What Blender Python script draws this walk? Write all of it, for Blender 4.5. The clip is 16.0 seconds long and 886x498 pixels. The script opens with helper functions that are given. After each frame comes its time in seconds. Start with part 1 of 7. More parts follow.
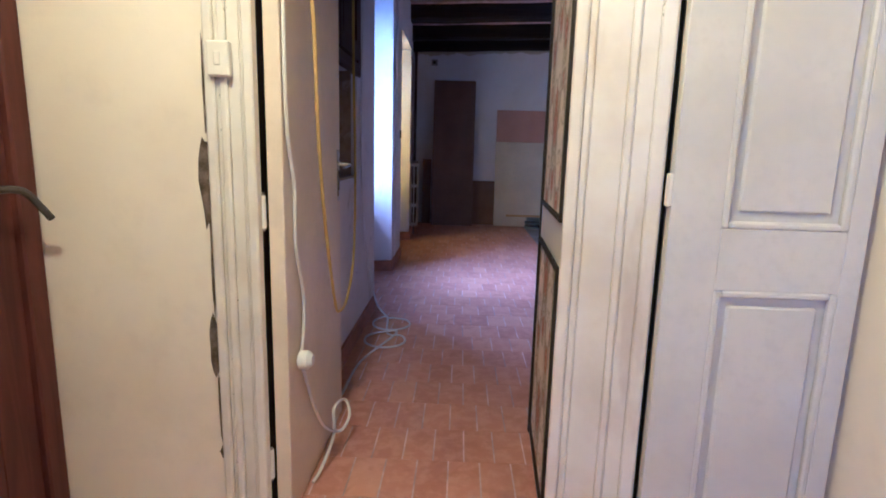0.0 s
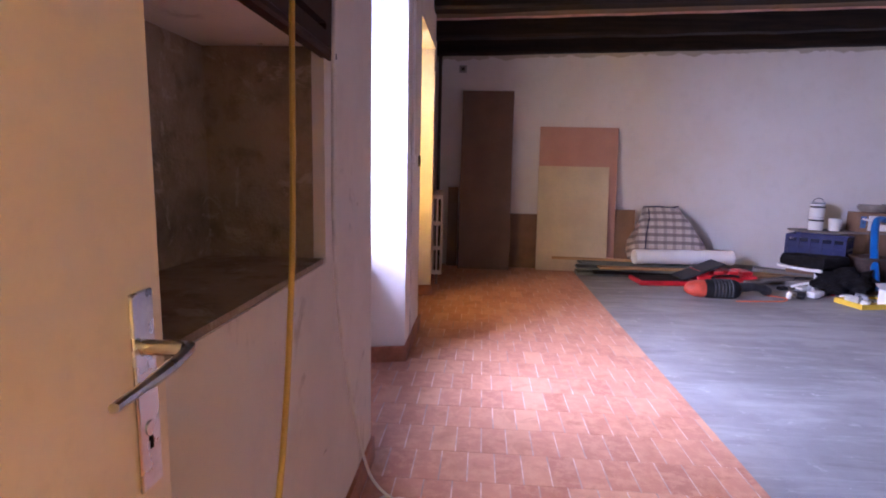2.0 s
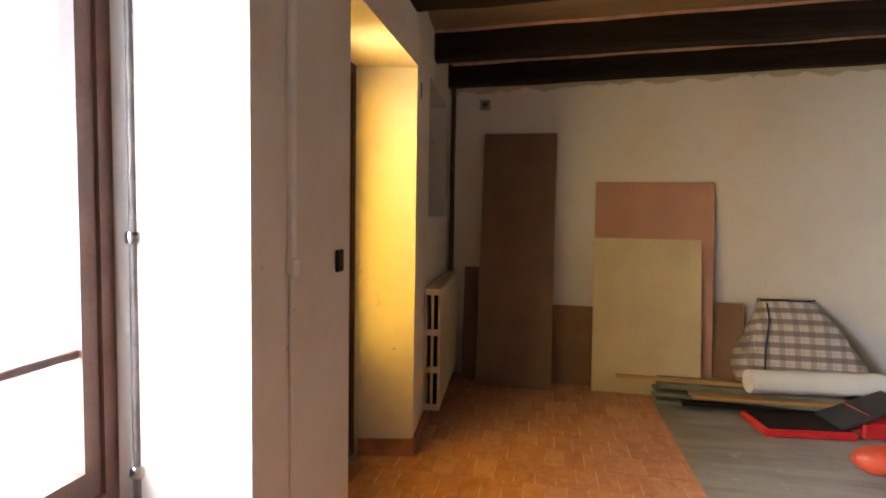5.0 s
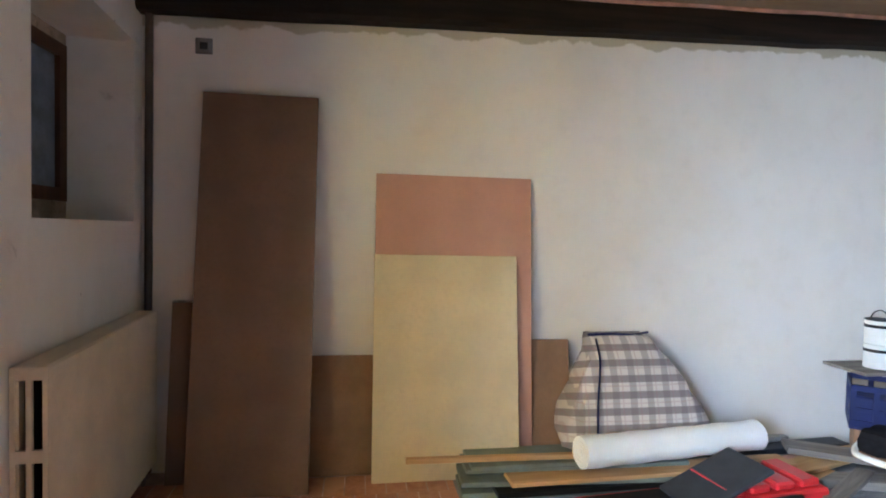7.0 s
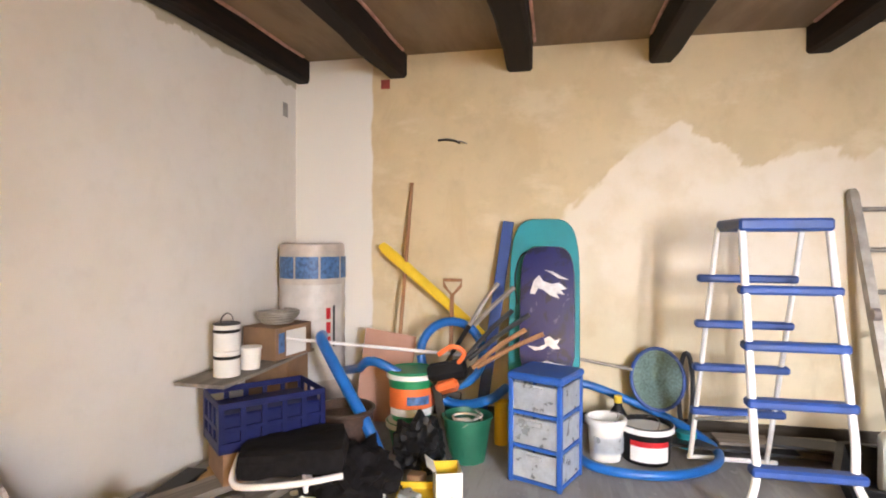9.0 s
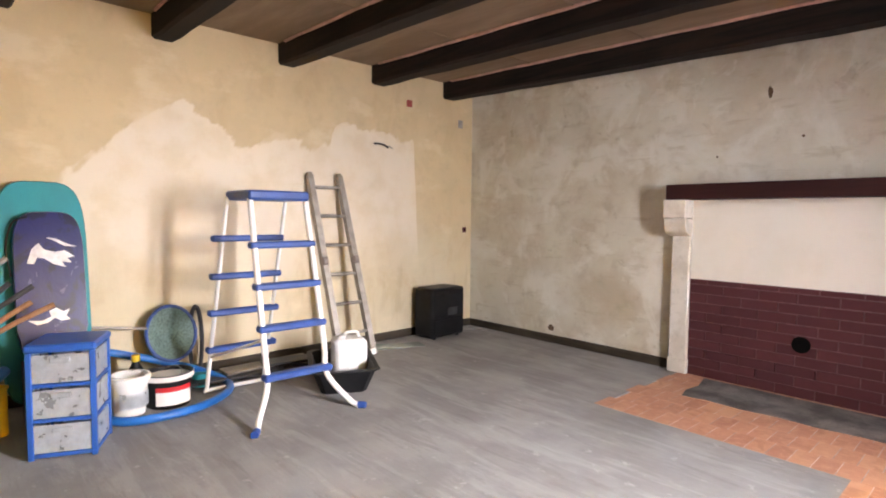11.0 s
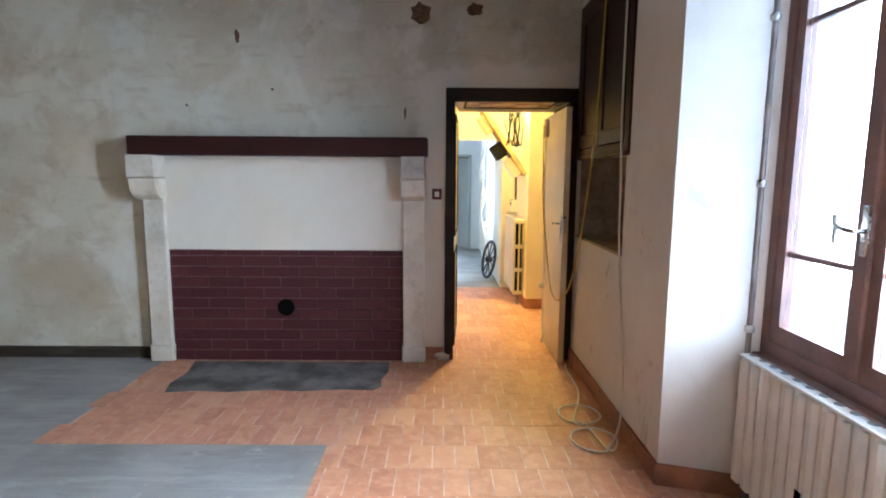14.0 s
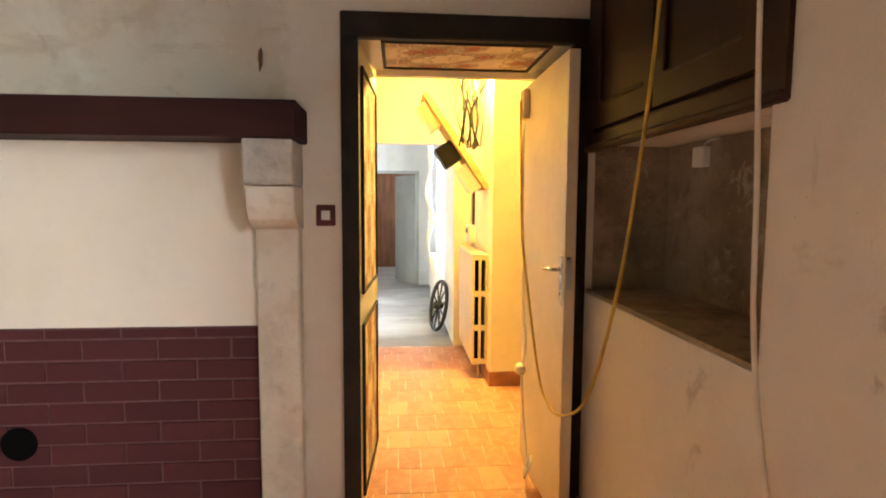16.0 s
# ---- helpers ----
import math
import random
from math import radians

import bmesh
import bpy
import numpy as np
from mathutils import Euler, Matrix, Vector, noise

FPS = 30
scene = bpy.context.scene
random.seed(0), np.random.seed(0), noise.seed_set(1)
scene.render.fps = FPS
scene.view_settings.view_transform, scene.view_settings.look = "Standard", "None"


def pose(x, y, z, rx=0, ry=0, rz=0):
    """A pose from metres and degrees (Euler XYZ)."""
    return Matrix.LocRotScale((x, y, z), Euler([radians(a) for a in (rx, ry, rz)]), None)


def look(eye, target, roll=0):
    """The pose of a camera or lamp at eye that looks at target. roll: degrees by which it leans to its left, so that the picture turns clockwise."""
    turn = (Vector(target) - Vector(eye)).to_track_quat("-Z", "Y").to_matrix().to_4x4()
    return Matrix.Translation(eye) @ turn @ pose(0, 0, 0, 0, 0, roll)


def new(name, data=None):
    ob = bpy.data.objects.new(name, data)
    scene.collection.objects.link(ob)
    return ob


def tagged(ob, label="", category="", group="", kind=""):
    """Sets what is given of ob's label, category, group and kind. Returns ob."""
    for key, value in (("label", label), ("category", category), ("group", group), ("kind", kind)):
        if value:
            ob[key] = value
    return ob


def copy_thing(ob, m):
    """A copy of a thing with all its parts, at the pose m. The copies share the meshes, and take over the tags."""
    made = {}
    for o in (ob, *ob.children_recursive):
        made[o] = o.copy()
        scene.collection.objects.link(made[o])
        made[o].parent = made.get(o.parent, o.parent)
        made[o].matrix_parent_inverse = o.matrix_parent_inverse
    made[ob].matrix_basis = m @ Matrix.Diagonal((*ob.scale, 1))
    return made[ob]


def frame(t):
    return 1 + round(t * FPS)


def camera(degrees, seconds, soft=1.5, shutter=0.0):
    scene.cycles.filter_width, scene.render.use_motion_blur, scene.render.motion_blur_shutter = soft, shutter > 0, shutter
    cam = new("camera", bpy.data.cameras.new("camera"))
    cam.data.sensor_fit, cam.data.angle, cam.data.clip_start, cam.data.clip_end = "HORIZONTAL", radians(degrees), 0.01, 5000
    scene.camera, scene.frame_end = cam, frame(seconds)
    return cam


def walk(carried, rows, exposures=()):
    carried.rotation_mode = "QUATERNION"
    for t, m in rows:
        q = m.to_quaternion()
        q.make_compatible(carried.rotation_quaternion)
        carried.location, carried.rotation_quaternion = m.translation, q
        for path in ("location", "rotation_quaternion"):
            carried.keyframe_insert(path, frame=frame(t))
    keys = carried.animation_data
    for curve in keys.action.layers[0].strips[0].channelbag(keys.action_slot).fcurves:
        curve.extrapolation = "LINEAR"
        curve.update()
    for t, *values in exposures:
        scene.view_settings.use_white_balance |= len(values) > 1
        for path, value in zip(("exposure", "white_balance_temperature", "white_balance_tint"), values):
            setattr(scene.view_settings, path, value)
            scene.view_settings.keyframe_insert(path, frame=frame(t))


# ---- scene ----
cam = camera(79.0, 16.0, soft=1.9)

PATH = [
    (0, (0.248, -2.117, 1.169), (0.193, -0.15, 0.81), 1.5),
    (0.5, (0.194, -1.696, 1.181), (0.035, 0.263, 0.811), 1.2),
    (1, (0.133, -1.253, 1.241), (-0.048, 0.705, 0.877), 1.2),
    (1.5, (0.085, -0.813, 1.263), (-0.086, 1.151, 0.922), 1.2),
    (2, (0.082, -0.413, 1.288), (-0.055, 1.56, 0.987), 1.3),
    (2.5, (0.099, -0.025, 1.328), (-0.013, 1.955, 1.069), 1.3),
    (3, (0.1, 0.343, 1.346), (-0.011, 2.329, 1.145), 1.3),
    (3.5, (0.164, 0.667, 1.378), (-0.006, 2.653, 1.214), 1.2),
    (6, (0.465, 2.525, 1.551), (0.045, 4.478, 1.441), 1.0),
    (6.5, (0.534, 2.966, 1.512), (0.413, 4.96, 1.426), 1.2),
    (7, (0.709, 3.382, 1.487), (1.019, 5.356, 1.419), 1.3),
    (7.5, (0.764, 3.746, 1.478), (1.657, 5.535, 1.442), 1.8),
    (8, (0.844, 4.106, 1.408), (2.263, 5.516, 1.422), 0.5),
    (8.5, (1.052, 4.316, 1.497), (2.814, 5.261, 1.469), -0.0),
    (9, (1.177, 4.493, 1.471), (3.136, 4.897, 1.443), 0.2),
    (9.5, (1.202, 4.609, 1.463), (3.198, 4.492, 1.424), 0.3),
    (10, (1.042, 4.683, 1.464), (2.956, 4.104, 1.403), 0.5),
    (10.2, (0.926, 4.735, 1.467), (2.778, 3.984, 1.393), 0.7),
    (12.3, (0.606, 5.374, 1.325), (1.277, 3.504, 1.094), -0.1),
    (12.5, (0.621, 5.284, 1.316), (1.181, 3.38, 1.065), 0.1),
    (13, (0.642, 4.984, 1.293), (0.969, 3.031, 1.011), 0.3),
    (13.5, (0.649, 4.621, 1.363), (0.781, 2.647, 1.075), 0.4),
    (14, (0.676, 4.184, 1.454), (0.666, 2.201, 1.188), 0.4),
    (14.5, (0.637, 3.748, 1.468), (0.532, 1.764, 1.239), 0.4),
    (15, (0.56, 3.232, 1.445), (0.407, 1.247, 1.252), 0.4),
    (15.5, (0.506, 2.722, 1.415), (0.334, 0.737, 1.24), 0.4),
    (16, (0.419, 2.211, 1.373), (0.249, 0.225, 1.203), 0.3),
]
EXPOSURES = [
    (0.0, -0.5, 3600, 29),
    (0.5, -0.45, 3500, 28),
    (1.0, -0.65, 3550, 28),
    (1.5, -0.2, 3850, 28),
    (2.0, 0.25, 4800, 42),
    (2.5, 0.55, 5050, 45),
    (3.0, 0.75, 5100, 37),
    (3.5, 0.8, 4950, 26),
    (6.0, -0.05, 6750, 7),
    (6.5, 0.4, 6300, 13),
    (7.0, 1.05, 4600, 4),
    (7.5, 1.15, 5250, 6),
    (8.0, 1.15, 5700, 10),
    (9.0, 1.0, 6100, 14),
    (9.5, 1.0, 6200, 16),
    (10.0, 1.12, 6550, 17),
    (12.5, 0.65, 5400, 13),
    (13.5, 0.6, 5000, 5),
    (14.5, 0.4, 5100, 2),
    (16.0, 0.8, 6700, 8),
]
walk(cam, [(t, look(eye, target, roll)) for t, eye, target, roll in PATH], EXPOSURES)

# ---- world and lights ----
world = bpy.data.worlds.new("overcast_sky")
scene.world = world
world.use_nodes = True
wn = world.node_tree.nodes
sky = wn.new("ShaderNodeTexSky")
sky.sky_type, sky.sun_disc, sky.sun_elevation, sky.sun_rotation = "NISHITA", False, radians(48), radians(235)
world.node_tree.links.new(sky.outputs[0], wn["Background"].inputs[0])
wn["Background"].inputs[1].default_value = 0.12
sun = new("sun", bpy.data.lights.new("sun", "SUN"))
sun.data.energy, sun.data.angle, sun.data.color = 0.8, radians(12), (1, 0.95, 0.88)
sun.matrix_world = look((-6, -5, 9), (0, 0, 0))


def area_lamp(name, m, w, h, watts, color, spread=180):
    d = bpy.data.lights.new(name, "AREA")
    d.shape, d.size, d.size_y, d.energy, d.color, d.spread = "RECTANGLE", w, h, watts, color, radians(spread)
    ob = new(name, d)
    ob.matrix_world = m
    return ob


# daylight in the outer wall's openings, the hall bulb, and one added fill lamp
area_lamp("window_daylight", look((-0.97, 2.24, 1.62), (1, 3.40, 0.85)), 0.42, 1.62, 64, (0.98, 0.94, 0.92), 80)
area_lamp("window_daylight", look((-0.97, 2.60, 1.62), (1, 2.20, 0.85)), 0.42, 1.62, 54, (0.98, 0.94, 0.92), 94)
area_lamp("window_skylight", look((-0.85, 2.42, 1.62), (1, 2.42, 1.62)), 1.04, 1.78, 17, (0.42, 0.70, 1.0))
area_lamp("door_daylight", look((-1.03, 4.34, 1.42), (1, 5.30, 0.80)), 0.62, 1.90, 92, (1.0, 0.82, 0.38), 112)
area_lamp("far_window_daylight", look((-0.33, -4.5, 1.5), (2, -4.0, 1.2)), 1.1, 1.4, 80, (0.80, 0.90, 1.0))
# fill lamp added to brighten the last room; its wall has no window
area_lamp("last_room_fill", look((-0.38, -8.2, 1.5), (2, -8.2, 1.2)), 1.2, 1.4, 40, (0.95, 0.95, 1.0))
bulb_lamp = new("hall_bulb_light", bpy.data.lights.new("hall_bulb_light", "POINT"))
bulb_lamp.data.energy, bulb_lamp.data.color, bulb_lamp.data.shadow_soft_size = 185, (1.0, 0.67, 0.15), 0.05
bulb_lamp.location = (-0.22, -1.76, 2.42)

# ---- materials ----
class Nodes:
    """A small wrapper for building node materials."""

    def __init__(self, name):
        self.m = bpy.data.materials.new(name)
        self.m.use_nodes = True
        self.t = self.m.node_tree
        self.n = self.t.nodes
        self.bsdf = self.n["Principled BSDF"]
        self.coord = self.n.new("ShaderNodeTexCoord").outputs["Object"]

    def link(self, a, b):
        self.t.links.new(a, b)

    def put(self, sock, v):
        if isinstance(v, bpy.types.NodeSocket):
            self.link(v, sock)
        elif isinstance(v, (tuple, list)) and len(v) == 3 and sock.type == "RGBA":
            sock.default_value = (*v, 1)
        else:
            sock.default_value = v

    def noise(self, scale, detail=4.0, rough=0.55, stretch=None, coord=None, distort=0.0):
        nd = self.n.new("ShaderNodeTexNoise")
        nd.inputs["Scale"].default_value, nd.inputs["Detail"].default_value = scale, detail
        nd.inputs["Roughness"].default_value, nd.inputs["Distortion"].default_value = rough, distort
        c = coord or self.coord
        if stretch:
            mp = self.n.new("ShaderNodeMapping")
            mp.inputs["Scale"].default_value = stretch
            self.link(c, mp.inputs[0])
            c = mp.outputs[0]
        self.link(c, nd.inputs["Vector"])
        return nd.outputs["Fac"]

    def math(self, op, a, b=0.5, c=0.0, clamp=False):
        nd = self.n.new("ShaderNodeMath")
        nd.operation, nd.use_clamp = op, clamp
        for i, v in enumerate((a, b, c)):
            self.put(nd.inputs[i], v)
        return nd.outputs[0]

    def ramp(self, f, lo, hi):
        nd = self.n.new("ShaderNodeMapRange")
        nd.interpolation_type = "SMOOTHSTEP"
        self.put(nd.inputs[0], f)
        nd.inputs[1].default_value, nd.inputs[2].default_value = lo, hi
        return nd.outputs[0]

    def stops(self, f, pairs):
        nd = self.n.new("ShaderNodeValToRGB")
        e = nd.color_ramp.elements
        while len(e) < len(pairs):
            e.new(0.5)
        for el, (p, v) in zip(e, pairs):
            el.position = p
            el.color = (*v, 1) if isinstance(v, tuple) else (v, v, v, 1)
        self.put(nd.inputs[0], f)
        return nd.outputs[0]

    def mix(self, f, a, b, mode="MIX"):
        nd = self.n.new("ShaderNodeMix")
        nd.data_type, nd.blend_type = "RGBA", mode
        self.put(nd.inputs[0], f), self.put(nd.inputs[6], a), self.put(nd.inputs[7], b)
        return nd.outputs[2]

    def xyz(self):
        nd = self.n.new("ShaderNodeSeparateXYZ")
        self.link(self.coord, nd.inputs[0])
        return nd.outputs

    def random(self):
        return self.n.new("ShaderNodeObjectInfo").outputs["Random"]

    def island(self):
        return self.n.new("ShaderNodeNewGeometry").outputs["Random Per Island"]

    def done(self, color, rough=0.6, metal=0.0, bump=None, strength=0.2, dist=0.01, spec=0.5, **more):
        self.put(self.bsdf.inputs["Base Color"], color)
        self.put(self.bsdf.inputs["Roughness"], rough)
        self.bsdf.inputs["Metallic"].default_value = metal
        self.bsdf.inputs["Specular IOR Level"].default_value = spec
        for k, v in more.items():
            self.put(self.bsdf.inputs[k.replace("_", " ")], v)
        if bump is not None:
            nd = self.n.new("ShaderNodeBump")
            nd.inputs["Strength"].default_value, nd.inputs["Distance"].default_value = strength, dist
            self.link(bump, nd.inputs["Height"])
            self.link(nd.outputs[0], self.bsdf.inputs["Normal"])
        return self.m


def tint(c, k):
    return tuple(min(1, v * k) for v in c)


def simple(name, c, rough=0.5, metal=0.0, scale=9.0, vary=0.18, bump=0.08, spec=0.5, **more):
    """A surface with two scales of colour change, uneven gloss and fine relief."""
    k = Nodes(name)
    big, fine = k.noise(scale), k.noise(scale * 14, 3)
    col = k.mix(k.ramp(big, 0.3, 0.7), tint(c, 1 - vary), tint(c, 1 + vary))
    col = k.mix(k.math("MULTIPLY", k.ramp(fine, 0.45, 0.75), 0.35), col, tint(c, 1 - 1.6 * vary))
    r = k.math("MULTIPLY_ADD", big, 0.24, rough - 0.12)
    return k.done(col, r, metal, fine, bump, 0.004, spec, **more)


def wood(name, dark, light, rough=0.5, along=(1, 1, 0.08), scale=18.0, bump=0.25):
    k = Nodes(name)
    grain = k.noise(scale, 6, 0.6, along, None, 0.6)
    patch = k.noise(2.2, 3)
    col = k.mix(k.ramp(grain, 0.3, 0.72), dark, light)
    col = k.mix(k.math("MULTIPLY", k.ramp(patch, 0.45, 0.8), 0.5), col, tint(dark, 0.75))
    return k.done(col, k.math("MULTIPLY_ADD", grain, 0.2, rough - 0.1), 0, grain, bump, 0.003, 0.22)


def plaster(name, base, stain, amount=0.5, smudge=0.25, bump=0.25, scale=1.6):
    """Old wall plaster: cloudy stains, trowel waves, specks and fine grain."""
    k = Nodes(name)
    cloud, mid, fine = k.noise(scale, 6, 0.62), k.noise(scale * 4.6, 5, 0.6), k.noise(95, 3)
    col = k.mix(k.math("MULTIPLY", k.ramp(cloud, 0.42, 0.68), amount), base, stain)
    col = k.mix(k.math("MULTIPLY", k.ramp(mid, 0.5, 0.72), smudge), col, tint(stain, 0.78))
    return k, col, k.math("ADD", k.math("MULTIPLY", fine, 0.35), k.math("MULTIPLY", mid, 1.0))


# white north wall with an unpainted ragged band under the ceiling
k, col, rel = plaster("plaster_white_ragged_top", (0.78, 0.74, 0.69), (0.70, 0.64, 0.56), 0.4, 0.12)
x, y, z = k.xyz()
edge = k.math("SUBTRACT", k.math("ADD", z, k.math("MULTIPLY", k.noise(5.5, 5), 0.16)), k.math("MULTIPLY", x, 0.030))
col = k.mix(k.ramp(edge, 2.735, 2.755), col, (0.50, 0.45, 0.34))
M_NORTH = k.done(col, 0.85, 0, rel, 0.22, 0.01, 0.25)

# east wall: bare ochre plaster, brushed on with white to a ragged line
k, col, rel = plaster("plaster_ochre_half_painted", (0.66, 0.53, 0.33), (0.55, 0.44, 0.27), 0.55, 0.2)
x, y, z = k.xyz()
ny = k.math("MULTIPLY", y, 1 / 6.77)
diag = k.n.new("ShaderNodeCombineXYZ")
k.link(k.math("MULTIPLY", k.math("ADD", y, z), 3.6), diag.inputs[0])
k.link(k.math("MULTIPLY", k.math("SUBTRACT", z, y), 0.8), diag.inputs[1])
brush = k.noise(1.0, 3, 0.5, None, diag.outputs[0])
jag = k.math("ADD", k.math("MULTIPLY", k.noise(9, 4, 0.6, (1, 1.2, 0.5)), 0.10), k.math("MULTIPLY", brush, 0.42))
line = k.stops(ny, [(0.0, 0.10), (0.125, 0.12), (0.145, 0.86), (0.30, 0.88), (0.31, 0.80), (0.46, 0.79), (0.52, 0.90), (0.55, 0.86), (0.68, 0.60), (0.72, 0.10)])
top = k.math("SUBTRACT", k.math("MULTIPLY_ADD", line, 3.0, 0.0), z)
low = k.math("SUBTRACT", z, 0.75)
paint = k.math("MULTIPLY", k.ramp(k.math("SUBTRACT", top, jag), -0.02, 0.03), k.ramp(k.math("ADD", low, k.math("MULTIPLY", k.noise(2.2, 5, 0.6, (1, 1, 0.5)), 1.0)), 0.35, 1.15))
paint = k.math("MULTIPLY", paint, k.math("MULTIPLY_ADD", k.ramp(k.noise(3.2, 5, 0.6), 0.35, 0.6), 0.4, 0.6))
pale = k.ramp(k.math("ADD", k.math("MULTIPLY", z, -1.0), k.math("MULTIPLY", k.noise(1.3, 5), 2.6)), -0.35, 0.75)
col = k.mix(k.math("MULTIPLY", pale, 0.55), col, (0.70, 0.64, 0.48))
smear = k.ramp(k.noise(2.6, 6, 0.65, (1, 1, 0.7), None, 0.6), 0.50, 0.66)
col = k.mix(k.math("MULTIPLY", smear, 0.40), col, (0.55, 0.42, 0.24))
sand = k.ramp(k.noise(1.8, 6, 0.6, (1, 0.7, 1.4)), 0.54, 0.66)
col = k.mix(k.math("MULTIPLY", sand, 0.5), col, (0.76, 0.65, 0.46))
drip = k.ramp(k.noise(5.5, 4, 0.55, (1, 1, 0.22)), 0.56, 0.70)
col = k.mix(k.math("MULTIPLY", k.math("MULTIPLY", drip, k.ramp(z, 1.6, 0.7)), 0.35), col, (0.46, 0.36, 0.22))
col = k.mix(k.math("MULTIPLY", paint, 0.9), col, (0.80, 0.71, 0.58))
corner = k.ramp(k.math("ADD", y, k.math("MULTIPLY", k.noise(4, 3), 0.06)), 6.07, 6.09)
col = k.mix(corner, col, (0.78, 0.75, 0.70))
M_EAST = k.done(col, 0.85, 0, rel, 0.28, 0.01, 0.25)

# south wall: grey-beige stained plaster over the chimney breast
k, col, rel = plaster("plaster_grey_stained", (0.62, 0.585, 0.485), (0.46, 0.39, 0.28), 0.8, 0.45, 0.3, 0.9)
blotch = k.ramp(k.noise(1.5, 6, 0.62, (1, 1, 1.2), None, 0.4), 0.47, 0.62)
col = k.mix(k.math("MULTIPLY", blotch, 0.75), col, (0.70, 0.68, 0.60))
strokes = k.ramp(k.noise(5, 5, 0.62, (0.5, 1, 2.6)), 0.54, 0.68)
col = k.mix(k.math("MULTIPLY", strokes, 0.42), col, (0.42, 0.365, 0.26))
patch = k.ramp(k.noise(2.7, 7, 0.66, (1, 1, 0.8), None, 0.9), 0.57, 0.62)
col = k.mix(k.math("MULTIPLY", patch, 0.35), col, (0.74, 0.72, 0.65))
dark = k.ramp(k.noise(3.4, 6, 0.66, None, None, 0.5), 0.60, 0.68)
col = k.mix(k.math("MULTIPLY", dark, 0.4), col, (0.33, 0.28, 0.19))
x, y, z = k.xyz()
rag = k.math("MULTIPLY", k.noise(6, 5), 0.34)
side = k.math("MULTIPLY", k.ramp(k.math("ADD", x, rag), 1.04, 0.98), k.ramp(k.math("ADD", z, rag), 2.50, 2.40))
col = k.mix(k.math("MULTIPLY", side, 0.75), col, (0.72, 0.68, 0.60))
M_SOUTH = k.done(col, 0.88, 0, rel, 0.35, 0.012, 0.2)

# west wall: white distemper with grey scuffs
k, col, rel = plaster("plaster_white_scuffed", (0.72, 0.68, 0.62), (0.60, 0.55, 0.48), 0.5, 0.15)
x, y, z = k.xyz()
near = k.math("MULTIPLY_ADD", k.math("MULTIPLY", k.ramp(y, 2.0, 1.5), k.ramp(z, 1.9, 1.4)), 0.055, 0.0)
scuff = k.ramp(k.math("ADD", k.noise(3.1, 7, 0.7, (1, 1.3, 0.8), None, 0.8), near), 0.62, 0.74)
col = k.mix(k.math("MULTIPLY", scuff, 0.5), col, (0.27, 0.235, 0.20))
nick = k.ramp(k.noise(16, 5, 0.6), 0.70, 0.73)
col = k.mix(k.math("MULTIPLY", nick, 0.6), col, (0.25, 0.20, 0.16))
M_WEST = k.done(col, 0.85, 0, rel, 0.25, 0.01, 0.25)

k, col, rel = plaster("plaster_bare_niche", (0.36, 0.29, 0.215), (0.16, 0.12, 0.085), 0.8, 0.5, 0.4, 3.0)
col = k.mix(k.math("MULTIPLY", k.ramp(k.noise(8, 6, 0.7, None, None, 1.2), 0.56, 0.64), 0.6), col, (0.50, 0.42, 0.32))
col = k.mix(k.math("MULTIPLY", k.ramp(k.noise(5, 6, 0.7), 0.62, 0.68), 0.5), col, (0.09, 0.065, 0.045))
M_NICHE = k.done(col, 0.9, 0, rel, 0.6, 0.02, 0.2)
k, col, rel = plaster("plaster_cream", (0.80, 0.72, 0.57), (0.68, 0.58, 0.42), 0.4, 0.15)
M_CREAM = k.done(col, 0.7, 0, rel, 0.15, 0.006, 0.3)
k, col, rel = plaster("chimney_white", (0.76, 0.72, 0.63), (0.68, 0.62, 0.50), 0.45, 0.1)
M_HOOD = k.done(col, 0.8, 0, rel, 0.15, 0.006, 0.3)
k, col, rel = plaster("jamb_stone_white", (0.70, 0.66, 0.57), (0.52, 0.47, 0.38), 0.6, 0.35, 0.4, 4.0)
M_STONE = k.done(col, 0.85, 0, rel, 0.4, 0.012, 0.25)
k, col, rel = plaster("corbel_grey_stone", (0.50, 0.48, 0.44), (0.30, 0.28, 0.25), 0.7, 0.4, 0.5, 5.0)
M_CORBEL = k.done(col, 0.85, 0, rel, 0.5, 0.012, 0.25)

# concrete screed: grey with long trowel streaks
k = Nodes("concrete_screed")
streak, cloud, fine = k.noise(2.2, 8, 0.66, (0.45, 2.3, 1), None, 0.35), k.noise(1.1, 6, 0.6), k.noise(80, 4)
thin = k.noise(9, 6, 0.65, (0.22, 2.6, 1), None, 0.2)
col = k.mix(k.ramp(cloud, 0.35, 0.65), (0.225, 0.215, 0.21), (0.33, 0.32, 0.31))
col = k.mix(k.math("MULTIPLY", k.ramp(streak, 0.50, 0.62), 0.36), col, (0.43, 0.42, 0.41))
col = k.mix(k.math("MULTIPLY", k.ramp(streak, 0.44, 0.36), 0.32), col, (0.15, 0.14, 0.132))
col = k.mix(k.math("MULTIPLY", k.ramp(thin, 0.54, 0.66), 0.22), col, (0.40, 0.38, 0.365))
col = k.mix(k.math("MULTIPLY", k.ramp(thin, 0.44, 0.34), 0.26), col, (0.17, 0.16, 0.15))
col = k.mix(k.math("MULTIPLY", k.ramp(k.noise(7, 6, 0.7), 0.60, 0.68), 0.5), col, (0.50, 0.48, 0.46))
col = k.mix(k.math("MULTIPLY", k.ramp(k.noise(34, 3), 0.72, 0.76), 0.6), col, (0.58, 0.56, 0.53))
